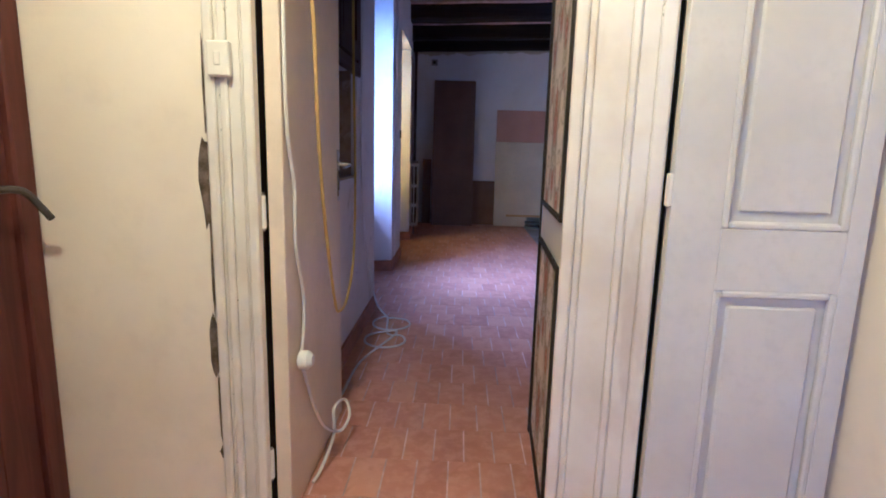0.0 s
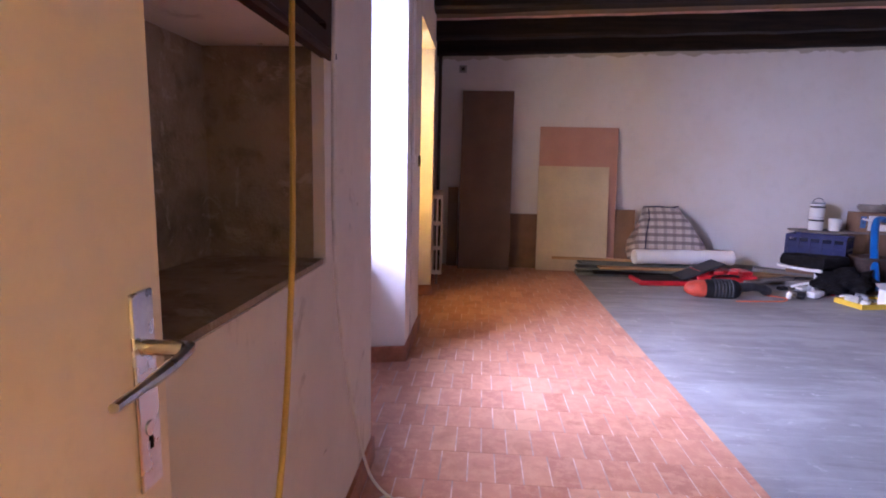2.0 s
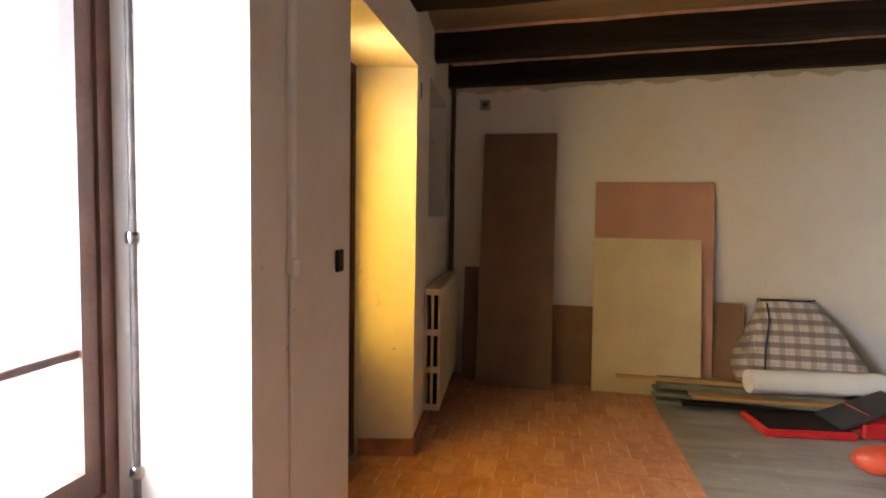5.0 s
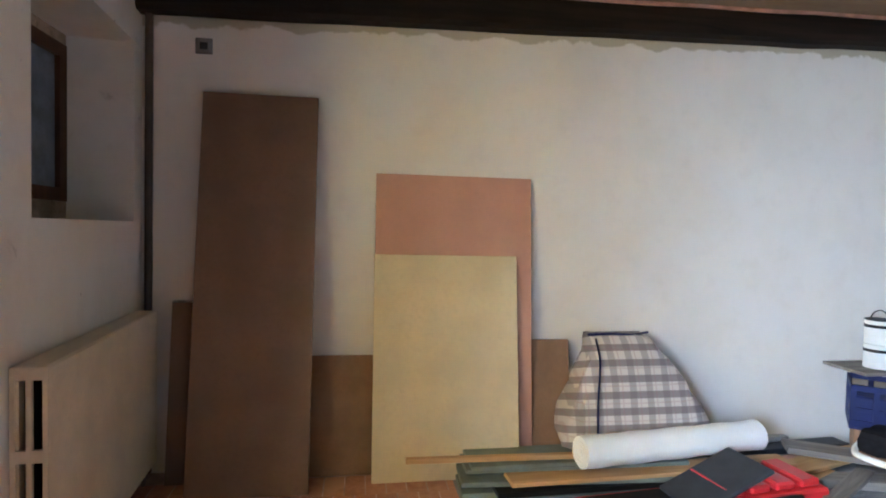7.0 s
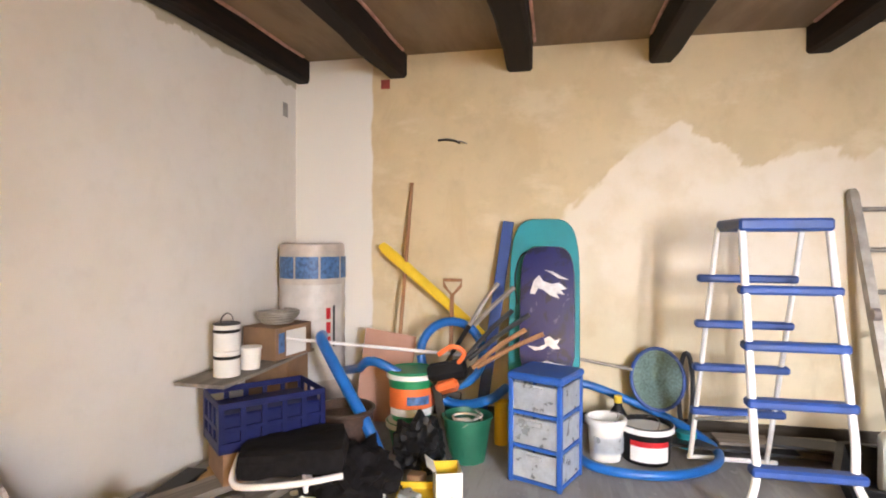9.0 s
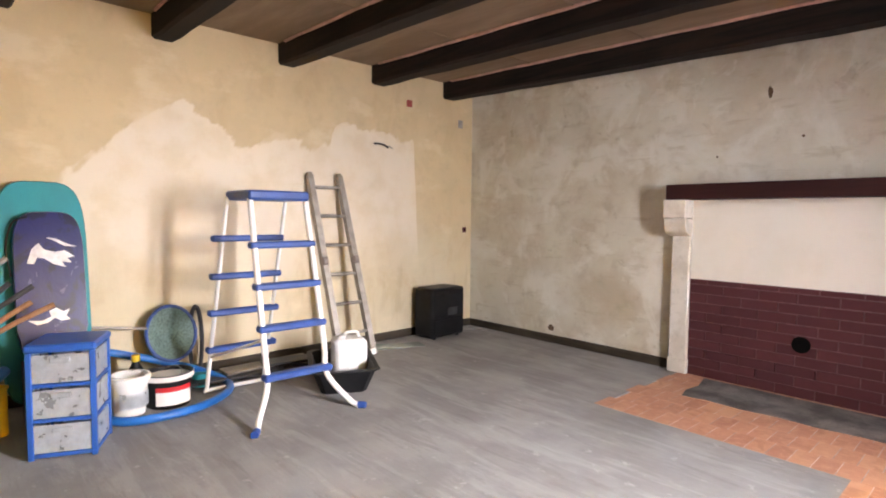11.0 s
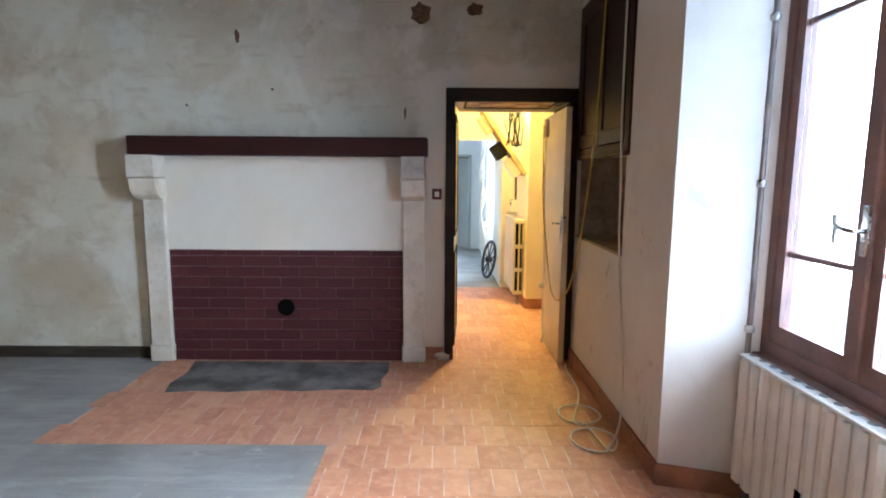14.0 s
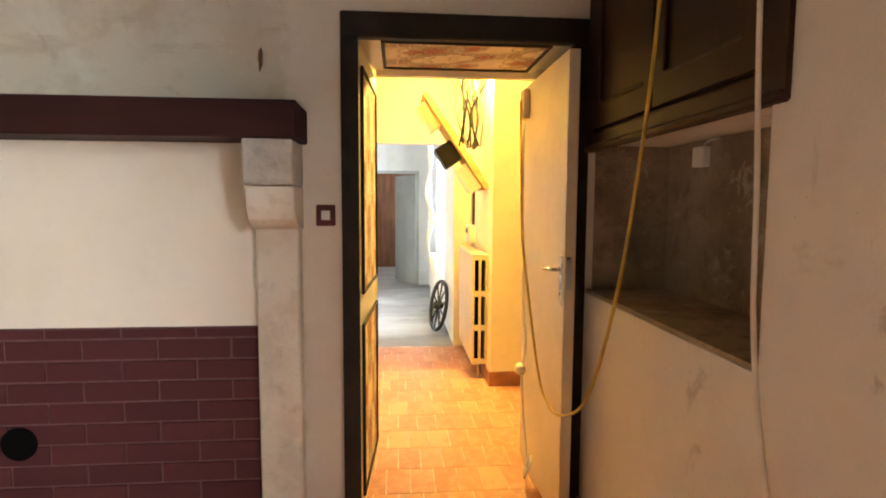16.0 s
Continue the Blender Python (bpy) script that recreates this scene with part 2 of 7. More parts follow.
M_CONCRETE = k.done(col, k.math("MULTIPLY_ADD", streak, -0.25, 0.75), 0, k.math("ADD", fine, k.math("ADD", streak, thin)), 0.25, 0.006, 0.4)
M_HEARTH = simple("hearth_cement", (0.15, 0.136, 0.125), 0.8, 0, 4.5, 0.5, 0.4, 0.3)
M_GROUT = simple("tile_mortar", (0.58, 0.43, 0.36), 0.9, 0, 5, 0.38, 0.4)


def terracotta(name, rnd):
    k = Nodes(name)
    r = rnd(k)
    off = k.n.new("ShaderNodeCombineXYZ")
    k.link(k.math("MULTIPLY", r, 37.0), off.inputs[0]), k.link(k.math("MULTIPLY", r, 91.0), off.inputs[1])
    add = k.n.new("ShaderNodeVectorMath")
    k.link(k.coord, add.inputs[0]), k.link(off.outputs[0], add.inputs[1])
    k.coord = add.outputs[0]
    col = k.stops(r, [(0.0, (0.42, 0.185, 0.115)), (0.35, (0.54, 0.26, 0.16)), (0.7, (0.47, 0.215, 0.13)), (1.0, (0.60, 0.32, 0.19))])
    mott, fine = k.noise(14, 6, 0.7), k.noise(120, 3)
    col = k.mix(k.math("MULTIPLY", k.ramp(mott, 0.42, 0.62), 0.55), col, (0.64, 0.36, 0.22))
    col = k.mix(k.math("MULTIPLY", k.ramp(k.noise(7, 5, 0.6, None, None, 0.6), 0.53, 0.66), 0.45), col, (0.36, 0.15, 0.08))
    col = k.mix(k.math("MULTIPLY", k.ramp(k.noise(3.4, 6, 0.65), 0.52, 0.68), 0.45), col, (0.36, 0.155, 0.085))
    return k.done(col, k.math("MULTIPLY_ADD", mott, 0.25, 0.40), 0, k.math("ADD", mott, k.math("MULTIPLY", fine, 0.4)), 0.22, 0.004, 0.32)


M_TILE = terracotta("terracotta_tile", lambda k: k.random())
M_TILES = terracotta("terracotta_tiles_joined", lambda k: k.island())
M_SKIRT = simple("terracotta_skirting", (0.36, 0.15, 0.08), 0.5, 0, 7, 0.3, 0.15)
M_SKIRT_DARK = wood("skirting_black_brown", (0.035, 0.028, 0.02), (0.075, 0.06, 0.045), 0.6, (0.1, 0.1, 1))
M_BEAM = wood("beam_dark_oak", (0.007, 0.005, 0.004), (0.026, 0.016, 0.011), 0.75, (0.07, 1, 1), 15, 0.6)
k = Nodes("ceiling_boards_brown")
g = k.noise(3.5, 5, 0.6, (0.25, 1, 1))
col = k.mix(k.ramp(g, 0.35, 0.7), (0.21, 0.145, 0.09), (0.30, 0.22, 0.145))
M_CEIL = k.done(col, 0.75, 0, k.noise(40, 4), 0.15, 0.004, 0.3)
M_PINK = simple("ceiling_pink_plaster_edge", (0.52, 0.30, 0.24), 0.85, 0, 8, 0.2)
# black-brown paint of frame and beading; also paints the shade behind the leaf
M_FRAME = simple("black_brown_frame_paint_and_gap_shade", (0.022, 0.016, 0.013), 0.65, 0, 6, 0.4, 0.3, 0.25)
M_MANTEL = wood("mantel_red_brown_wood", (0.022, 0.007, 0.007), (0.042, 0.012, 0.011), 0.6, (0.06, 1, 1))
M_CABINET = wood("cabinet_dark_brown_wood", (0.017, 0.006, 0.004), (0.042, 0.016, 0.010), 0.5, (1, 1, 0.07))
k = Nodes("fire_panel_brick")
col = k.stops(k.random(), [(0.0, (0.062, 0.014, 0.017)), (0.5, (0.074, 0.017, 0.020)), (1.0, (0.086, 0.021, 0.024))])
col = k.mix(k.math("MULTIPLY", k.ramp(k.noise(20, 5), 0.45, 0.7), 0.4), col, (0.062, 0.015, 0.017))
M_BRICK = k.done(col, 0.7, 0, k.noise(90, 4), 0.3, 0.004, 0.35)
M_JOINT = simple("fire_panel_joint", (0.135, 0.07, 0.075), 0.85, 0, 20, 0.25, 0.2)
# near-black: dark specks, and the shade painted into gaps, slots and holes
M_BLACK = simple("shade_and_speck_black", (0.003, 0.003, 0.003), 0.95, 0, 9, 0.18, 0.08, 0.05)
k = Nodes("old_chipped_paint")
pb, pf = k.noise(5, 5), k.noise(70, 4)
col = k.mix(k.ramp(pb, 0.35, 0.7), (0.76, 0.72, 0.64), (0.66, 0.60, 0.50))
col = k.mix(k.math("MULTIPLY", k.ramp(k.noise(6, 5, 0.6, (1, 1, 0.25)), 0.58, 0.70), 0.35), col, (0.40, 0.31, 0.22))
chip = k.ramp(k.noise(26, 4, 0.65), 0.70, 0.73)
col = k.mix(chip, col, (0.24, 0.20, 0.16))
M_OLDPAINT = k.done(col, k.math("MULTIPLY_ADD", pb, 0.3, 0.28), 0, k.math("SUBTRACT", pf, k.math("MULTIPLY", chip, 2.0)), 0.25, 0.003)
M_WHITEPAINT = simple("white_gloss_paint_worn", (0.74, 0.70, 0.62), 0.38, 0, 4, 0.06, 0.1)
M_GREYPAINT = simple("grey_white_door_paint", (0.60, 0.58, 0.54), 0.42, 0, 3, 0.07, 0.12)
M_LEAF = simple("cream_door_paint", (0.72, 0.62, 0.46), 0.42, 0, 3, 0.08, 0.1)
M_WINWOOD = simple("window_brown_paint", (0.17, 0.085, 0.065), 0.45, 0, 5, 0.25, 0.2)
M_DOORWOOD = wood("entrance_door_brown", (0.05, 0.022, 0.01), (0.10, 0.045, 0.02), 0.45)
M_RADIATOR = simple("radiator_white_enamel", (0.72, 0.70, 0.65), 0.35, 0, 4, 0.06, 0.05)
M_RADCREAM = simple("radiator_cream_enamel", (0.62, 0.54, 0.40), 0.4, 0, 4, 0.1, 0.05)
M_VENTHOLE = simple("vent_hole_grey", (0.22, 0.24, 0.23), 0.6)
M_PIPE = simple("pipe_grey_metal", (0.25, 0.21, 0.19), 0.45, 0.4, 8, 0.3, 0.2)
M_DARKPIPE = simple("pipe_brown_paint", (0.05, 0.033, 0.024), 0.5, 0, 8, 0.3, 0.2)
M_CHROME = simple("worn_chrome", (0.55, 0.54, 0.52), 0.28, 1.0, 12, 0.15, 0.05)
M_BRASSY = simple("dark_iron", (0.06, 0.055, 0.05), 0.5, 0.7, 12, 0.3, 0.2)
k = Nodes("window_glass")
M_GLASS = k.m
k.n.remove(k.bsdf)
tr, gl, mx = k.n.new("ShaderNodeBsdfTransparent"), k.n.new("ShaderNodeBsdfGlossy"), k.n.new("ShaderNodeMixShader")
gl.inputs["Roughness"].default_value = 0.03
mx.inputs[0].default_value = 0.06
k.link(tr.outputs[0], mx.inputs[1]), k.link(gl.outputs[0], mx.inputs[2])
k.link(mx.outputs[0], k.n["Material Output"].inputs[0])
k = Nodes("yellow_cathedral_glass")
M_YGLASS = k.m
k.n.remove(k.bsdf)
tr, tl, mx = k.n.new("ShaderNodeBsdfTransparent"), k.n.new("ShaderNodeBsdfTranslucent"), k.n.new("ShaderNodeMixShader")
scroll = k.math("ABSOLUTE", k.math("SUBTRACT", k.noise(7, 1.5, 0.5, None, None, 1.6), 0.5))
cath = k.mix(k.ramp(scroll, 0.028, 0.010), (0.72, 0.57, 0.20), (0.50, 0.34, 0.08))
cath = k.mix(k.math("MULTIPLY", k.ramp(k.noise(4, 3), 0.4, 0.65), 0.4), cath, (0.62, 0.44, 0.12))
k.link(cath, tr.inputs[0]), k.link(cath, tl.inputs[0])
mx.inputs[0].default_value = 0.45
k.link(tr.outputs[0], mx.inputs[1]), k.link(tl.outputs[0], mx.inputs[2]), k.link(mx.outputs[0], k.n["Material Output"].inputs[0])

# floral wallpaper: cream ground, mirrored brown scrolls, red rose sprays
k = Nodes("floral_wallpaper")
x, y, z = k.xyz()
u, v = k.math("PINGPONG", k.math("ADD", k.math("ADD", y, k.math("MULTIPLY", x, 0.3)), 0.165), 0.145), k.math("WRAP", k.math("ADD", z, x), 0.50, 0.0)
uv = k.n.new("ShaderNodeCombineXYZ")
k.link(u, uv.inputs[0]), k.link(v, uv.inputs[1])
uv = uv.outputs[0]


def spray(cu, cv, r, stretch=1.0):
    du, dv = k.math("SUBTRACT", u, cu), k.math("MULTIPLY", k.math("SUBTRACT", v, cv), stretch)
    dd = k.math("SQRT", k.math("ADD", k.math("MULTIPLY", du, du), k.math("MULTIPLY", dv, dv)))
    return k.math("DIVIDE", k.math("ADD", dd, k.math("MULTIPLY", k.math("SUBTRACT", k.noise(55, 2, 0.5, None, uv), 0.5), 0.055)), r)


def curl(cu, cv, r, w):
    """A ring of leafy scroll-work round a point of the repeat."""
    du, dv = k.math("SUBTRACT", u, cu), k.math("SUBTRACT", v, cv)
    dd = k.math("SQRT", k.math("ADD", k.math("MULTIPLY", du, du), k.math("MULTIPLY", dv, dv)))
    off = k.math("ABSOLUTE", k.math("ADD", k.math("SUBTRACT", dd, r), wob))
    return k.ramp(off, w, w * 0.55)


wob = k.math("MULTIPLY", k.math("SUBTRACT", k.noise(42, 3, 0.55, None, uv), 0.5), 0.030)
col = k.mix(k.ramp(k.noise(60, 3), 0.4, 0.7), (0.70, 0.60, 0.46), (0.62, 0.52, 0.39))
cream = k.ramp(k.noise(16, 2, 0.5, None, uv), 0.5, 0.62)
col = k.mix(k.math("MULTIPLY", cream, 0.5), col, (0.74, 0.66, 0.54))
ogee = k.math("MULTIPLY_ADD", k.math("COSINE", k.math("MULTIPLY", v, 4 * math.pi)), 0.042, 0.080)
leafy = k.ramp(k.noise(75, 3, 0.55, None, uv), 0.36, 0.48)
for shift, w, shade in ((0.0, 0.024, (0.31, 0.235, 0.155)), (0.026, 0.009, (0.24, 0.19, 0.12)), (-0.030, 0.008, (0.42, 0.33, 0.22))):
    off = k.math("ABSOLUTE", k.math("ADD", k.math("SUBTRACT", u, k.math("ADD", ogee, shift)), wob))
    col = k.mix(k.math("MULTIPLY", k.math("MULTIPLY", k.ramp(off, w, w * 0.5), leafy), 0.85), col, shade)
for cu, cv, r, w in ((0.050, 0.18, 0.026, 0.008), (0.100, 0.07, 0.022, 0.007), (0.040, 0.43, 0.030, 0.008), (0.105, 0.32, 0.026, 0.008), (0.020, 0.09, 0.018, 0.006), (0.125, 0.20, 0.020, 0.006), (0.065, 0.25, 0.016, 0.006)):
    col = k.mix(k.math("MULTIPLY", k.math("MULTIPLY", curl(cu, cv, r, w), leafy), 0.8), col, (0.33, 0.26, 0.165))
for cu, cv, r, st in ((0.0, 0.31, 0.056, 0.75), (0.0, 0.385, 0.032, 0.8), (0.0, 0.13, 0.032, 0.7), (0.145, 0.06, 0.034, 0.8), (0.145, 0.42, 0.016, 0.6), (0.085, 0.155, 0.011, 0.7)):
    sp_ = spray(cu, cv, r, st)
    col = k.mix(k.math("MULTIPLY", k.ramp(sp_, 1.65, 1.15), k.math("MULTIPLY", k.ramp(k.noise(70, 2, 0.5, None, uv), 0.42, 0.55), 0.9)), col, (0.25, 0.22, 0.155))
    col = k.mix(k.ramp(sp_, 1.0, 0.85), col, k.mix(k.ramp(k.noise(85, 2, 0.5, None, uv), 0.42, 0.58), (0.27, 0.085, 0.065), (0.50, 0.25, 0.20)))
M_PAPER = k.done(col, 0.75, 0, k.noise(150, 2), 0.1, 0.002, 0.3)


# ---- mesh helpers ----
def part(name, bm, material, parent=None, label="", smooth=False):
    """Link a bmesh as one mesh object, under a thing or a part where one is given."""
    me = bpy.data.meshes.new(name)
    bmesh.ops.recalc_face_normals(bm, faces=bm.faces)
    bm.to_mesh(me)
    bm.free()
    for mt in material if isinstance(material, (list, tuple)) else (material,):
        me.materials.append(mt)
    if smooth:
        for p in me.polygons:
            p.use_smooth = True
        me.set_sharp_from_angle(angle=radians(38))
    ob = new(name, me)
    if parent is not None:
        ob.parent = parent
    if label:
        ob["label"] = label
    return ob


def empty(name, loc=(0, 0, 0), rz=0.0):
    ob = new(name)
    ob.empty_display_size = 0.1
    ob.matrix_world = pose(*loc, 0, 0, rz)
    return ob


def structure(ob, label="", category=""):
    return tagged(ob, label, category, "", "structure")


def bevel(bm, geom_edges, w, seg=1):
    bmesh.ops.bevel(bm, geom=geom_edges, offset=w, segments=seg, affect="EDGES", profile=0.6)


def box(bm, x0, x1, y0, y1, z0, z1, w=0.0, m=None):
    r = bmesh.ops.create_cube(bm, size=1)
    t = Matrix.Translation(((x0 + x1) / 2, (y0 + y1) / 2, (z0 + z1) / 2)) @ Matrix.Diagonal((abs(x1 - x0), abs(y1 - y0), abs(z1 - z0), 1))
    bmesh.ops.transform(bm, matrix=(m @ t) if m else t, verts=r["verts"])
    if w:
        es = list({e for v in r["verts"] for e in v.link_edges})
        bevel(bm, es, w)
    return bm


def boxes(rows, w=0.0):
    bm = bmesh.new()
    for r in rows:
        box(bm, *r, w)
    return bm


def prism(bm, pts, z0, z1):
    lo = [bm.verts.new((x, y, z0)) for x, y in pts]
    hi = [bm.verts.new((x, y, z1)) for x, y in pts]
    n = len(pts)
    bm.faces.new(lo[::-1]), bm.faces.new(hi)
    for i in range(n):
        bm.faces.new((lo[i], lo[(i + 1) % n], hi[(i + 1) % n], hi[i]))
    return bm


def turned(bm, profile, seg=24, m=None, cap=True):
    """A body of revolution about z from (radius, height) pairs."""
    rings = []
    for r, z in profile:
        rings.append([bm.verts.new((r * math.cos(2 * math.pi * i / seg), r * math.sin(2 * math.pi * i / seg), z)) for i in range(seg)])
    for a, b in zip(rings, rings[1:]):
        for i in range(seg):
            bm.faces.new((a[i], a[(i + 1) % seg], b[(i + 1) % seg], b[i]))
    if cap:
        bm.faces.new(rings[0][::-1]), bm.faces.new(rings[-1])
    if m:
        bmesh.ops.transform(bm, matrix=m, verts=[v for r in rings for v in r])
    return bm


def smooth_path(pts, per=8):
    """Catmull-Rom through the points."""
    p = [Vector(q) for q in pts]
    p = [2 * p[0] - p[1], *p, 2 * p[-1] - p[-2]]
    out = []
    for i in range(1, len(p) - 2):
        for s in range(per):
            t = s / per
            a, b, c, d = p[i - 1:i + 3]
            out.append(0.5 * (2 * b + (c - a) * t + (2 * a - 5 * b + 4 * c - d) * t * t + (3 * b - a - 3 * c + d) * t ** 3))
    return out + [p[-2]]


def sweep(bm, pts, r, seg=8, closed=False, flat=1.0):
    """A tube of radius r (a number, or one a point) along the points."""
    pts = [Vector(p) for p in pts]
    n = len(pts)
    rings, side = [], None
    for i, p in enumerate(pts):
        a = pts[i - 1] if i or closed else p
        b = pts[(i + 1) % n] if i < n - 1 or closed else p
        d = (b - a).normalized()
        if side is None:
            side = d.orthogonal().normalized()
        side = (side - d * side.dot(d)).normalized()
        up = d.cross(side)
        rr = r[i] if isinstance(r, (list, tuple)) else r
        rings.append([bm.verts.new(p + rr * (math.cos(2 * math.pi * j / seg) * side + flat * math.sin(2 * math.pi * j / seg) * up)) for j in range(seg)])
    for a, b in list(zip(rings, rings[1:])) + ([(rings[-1], rings[0])] if closed else []):
        for j in range(seg):
            bm.faces.new((a[j], a[(j + 1) % seg], b[(j + 1) % seg], b[j]))
    if not closed:
        bm.faces.new(rings[0][::-1]), bm.faces.new(rings[-1])
    return bm


def rod(bm, a, b, r, seg=12):
    return sweep(bm, [a, b], r, seg)


def hull_frame(bm, y0, y1, z0, z1, x0, x1, w, wb=None):
    """A rectangular frame in the yz plane, with members w wide."""
    wb = wb or w
    box(bm, x0, x1, y0, y0 + w, z0, z1), box(bm, x0, x1, y1 - w, y1, z0, z1)
    box(bm, x0, x1, y0 + w, y1 - w, z0, z0 + wb), box(bm, x0, x1, y0 + w, y1 - w, z1 - w, z1)
    return bm


# ---- the room: floor, walls, ceiling ----
N, E, ZC = 6.77, 5.66, 2.9


def ceil_z(x):
    return 2.69 + 0.030 * (x + 0.4)


structure(part("floor", boxes([(-1.0, 6.0, -9.6, 7.1, -0.30, -0.012)]), M_CONCRETE), "grey trowelled concrete screed floor", "floor")
bm = prism(bmesh.new(), [(1.286, 1.418), (2.86, 1.418), (2.86, 0.0), (5.66, 0.0), (5.66, N), (1.286, N)], -0.012, 0.0)
structure(part("floor_screed", bm, M_CONCRETE), "bare grey concrete screed with trowel streaks", "floor")

bm = boxes([(-0.95, E + 0.35, N, N + 0.35, 0, 3.3)])
wall_north = structure(part("wall_north", bm, M_NORTH), "white plaster wall with ragged unpainted top", "wall")
bm = boxes([(E, E + 0.35, -0.75, N, 0, 3.3)])
wall_east = structure(part("wall_east", bm, M_EAST), "ochre plaster wall half brushed with white", "wall")

# south wall, 0.75 thick, with the doorway
bm = bmesh.new()
prism(bm, [(0.605, 0.0), (E, 0.0), (E, -0.75), (0.775, -0.75), (0.775, -0.735), (0.565, -0.62)], 0, 3.3)
prism(bm, [(-0.37, 0.0), (0.605, 0.0), (0.565, -0.62), (-0.37, -0.62)], 2.07, 3.3)
prism(bm, [(-1.0, 0.0), (-0.375, 0.0), (-0.375, -0.62), (-1.0, -0.62)], 0, 3.3)
wall_south = structure(part("wall_south", bm, M_SOUTH), "grey-beige stained old plaster wall", "wall")

# west wall with niche, window, entrance door and a small high window
bm = bmesh.new()
box(bm, -0.95, -0.37, 0.0, 0.02, 0, 3.3)
box(bm, -0.95, -0.37, 0.02, 1.12, 0, 1.0)
box(bm, -0.95, -0.37, 0.02, 1.12, 2.68, 3.3)
box(bm, -0.95, -0.72, 0.02, 1.12, 1.0, 2.68)
prism(bm, [(-0.37, 1.12), (-0.37, 1.773), (-0.74, 1.885), (-0.95, 1.885), (-0.95, 1.12)], 0, 3.3)
box(bm, -0.95, -0.76, 1.885, 2.945, 0, 0.70)
box(bm, -0.95, -0.39, 1.773, 3.03, 2.55, 3.3)
prism(bm, [(-0.40, 3.03), (-0.40, 3.77), (-0.74, 3.86), (-0.95, 3.86), (-0.95, 2.945), (-0.74, 2.945)], 0, 3.3)
box(bm, -0.95, -0.40, 3.77, 4.93, 2.40, 3.3)
prism(bm, [(-0.41, 4.93), (-0.47, 5.55), (-0.95, 5.55), (-0.95, 4.86), (-0.74, 4.86)], 0, 3.3)
prism(bm, [(-0.47, 5.55), (-0.55, N), (-0.95, N), (-0.95, 5.55)], 0, 1.50)
prism(bm, [(-0.47, 5.55), (-0.55, N), (-0.95, N), (-0.95, 5.55)], 2.50, 3.3)
prism(bm, [(-0.55, 6.66), (-0.55, N), (-0.95, N), (-0.95, 6.62), (-0.88, 6.62)], 1.50, 2.50)
wall_west = structure(part("wall_west", bm, M_WEST), "white scuffed plaster wall with deep openings", "wall")
structure(part("wall_niche_ceiling", boxes([(-0.72, -0.386, 0.02, 1.12, 1.612, 1.64)]), M_WEST), "pale plaster ceiling of a wall niche", "niche")
for nm, r in (("wall_niche_back", (-0.722, -0.715, 0.022, 1.118, 1.002, 1.611)), ("wall_niche_south", (-0.715, -0.40, 0.022, 0.028, 1.016, 1.611)), ("wall_niche_north", (-0.715, -0.405, 1.112, 1.118, 1.016, 1.611)), ("wall_niche_sill", (-0.715, -0.374, 0.028, 1.112, 1.001, 1.016))):
    structure(part(nm, boxes([r]), M_NICHE), "bare stained plaster lining of a wall niche", "niche")

# ceiling: boards, and beams running east to west
bm = bmesh.new()
v = [bm.verts.new(p) for p in ((-0.95, -0.1, ceil_z(-0.95) + 0.20), (E + 0.2, -0.1, ceil_z(E + 0.2) + 0.20), (E + 0.2, N + 0.1, ceil_z(E + 0.2) + 0.20), (-0.95, N + 0.1, ceil_z(-0.95) + 0.20))]
f = bm.faces.new(v)
bmesh.ops.extrude_face_region(bm, geom=[f])
for q in bm.verts:
    if q in v:
        q.co.z += 0.25
for xs in (0.55, 1.8, 3.05, 4.3):
    box(bm, xs - 0.012, xs + 0.012, -0.1, N, ceil_z(xs) + 0.194, ceil_z(xs) + 0.204)
structure(part("ceiling", bm, M_CEIL), "brown boarded ceiling between dark beams", "ceiling")


def beam(y, w, sag, seed):
    """A rough-hewn beam along x, slightly crooked."""
    rnd = random.Random(seed)
    bm = bmesh.new()
    rings = []
    n = 22
    off = [rnd.uniform(-0.012, 0.012) for _ in range(n + 1)]
    for i in range(n + 1):
        x = -0.55 + (E + 0.60) * i / n
        zb = ceil_z(x) + sag * math.sin(math.pi * i / n) + off[i] * 0.5
        yo = off[(i * 7) % (n + 1)] * 0.7
        c = 0.022
        a, b, t = y - w / 2 + yo, y + w / 2 + yo, ceil_z(x) + 0.215
        rings.append([bm.verts.new((x, *q)) for q in ((a, t), (a, zb + c), (a + c, zb), (b - c, zb), (b, zb + c), (b, t))])
    for p, q in zip(rings, rings[1:]):
        for j in range(5):
            bm.faces.new((p[j], p[j + 1], q[j + 1], q[j]))
    bm.faces.new(rings[0]), bm.faces.new(rings[-1][::-1])
    ob = part("ceiling_beam", bm, M_BEAM, None, "", True)
    tagged(ob, "rough dark oak ceiling beam under boards", "beam", "ceiling beams", "structure")
    for s in (-1, 1):
        bm = bmesh.new()
        sweep(bm, [(x, y + s * (w / 2 + 0.012), ceil_z(x) + 0.192 + 0.004 * math.sin(7 * x + y)) for x in [-0.5 + 0.3 * i for i in range(21)]], 0.014, 6)
        part("plaster_edge", bm, M_PINK, ob, "pinkish plaster line along the beam")


for i, (yb, wb) in enumerate(((6.70, 0.13), (5.83, 0.17), (4.77, 0.21), (3.68, 0.18), (2.57, 0.18), (1.49, 0.19), (0.42, 0.20))):
    beam(yb, wb, (0.0, -0.01, 0.01, -0.015, 0, 0.01, -0.01)[i], i)


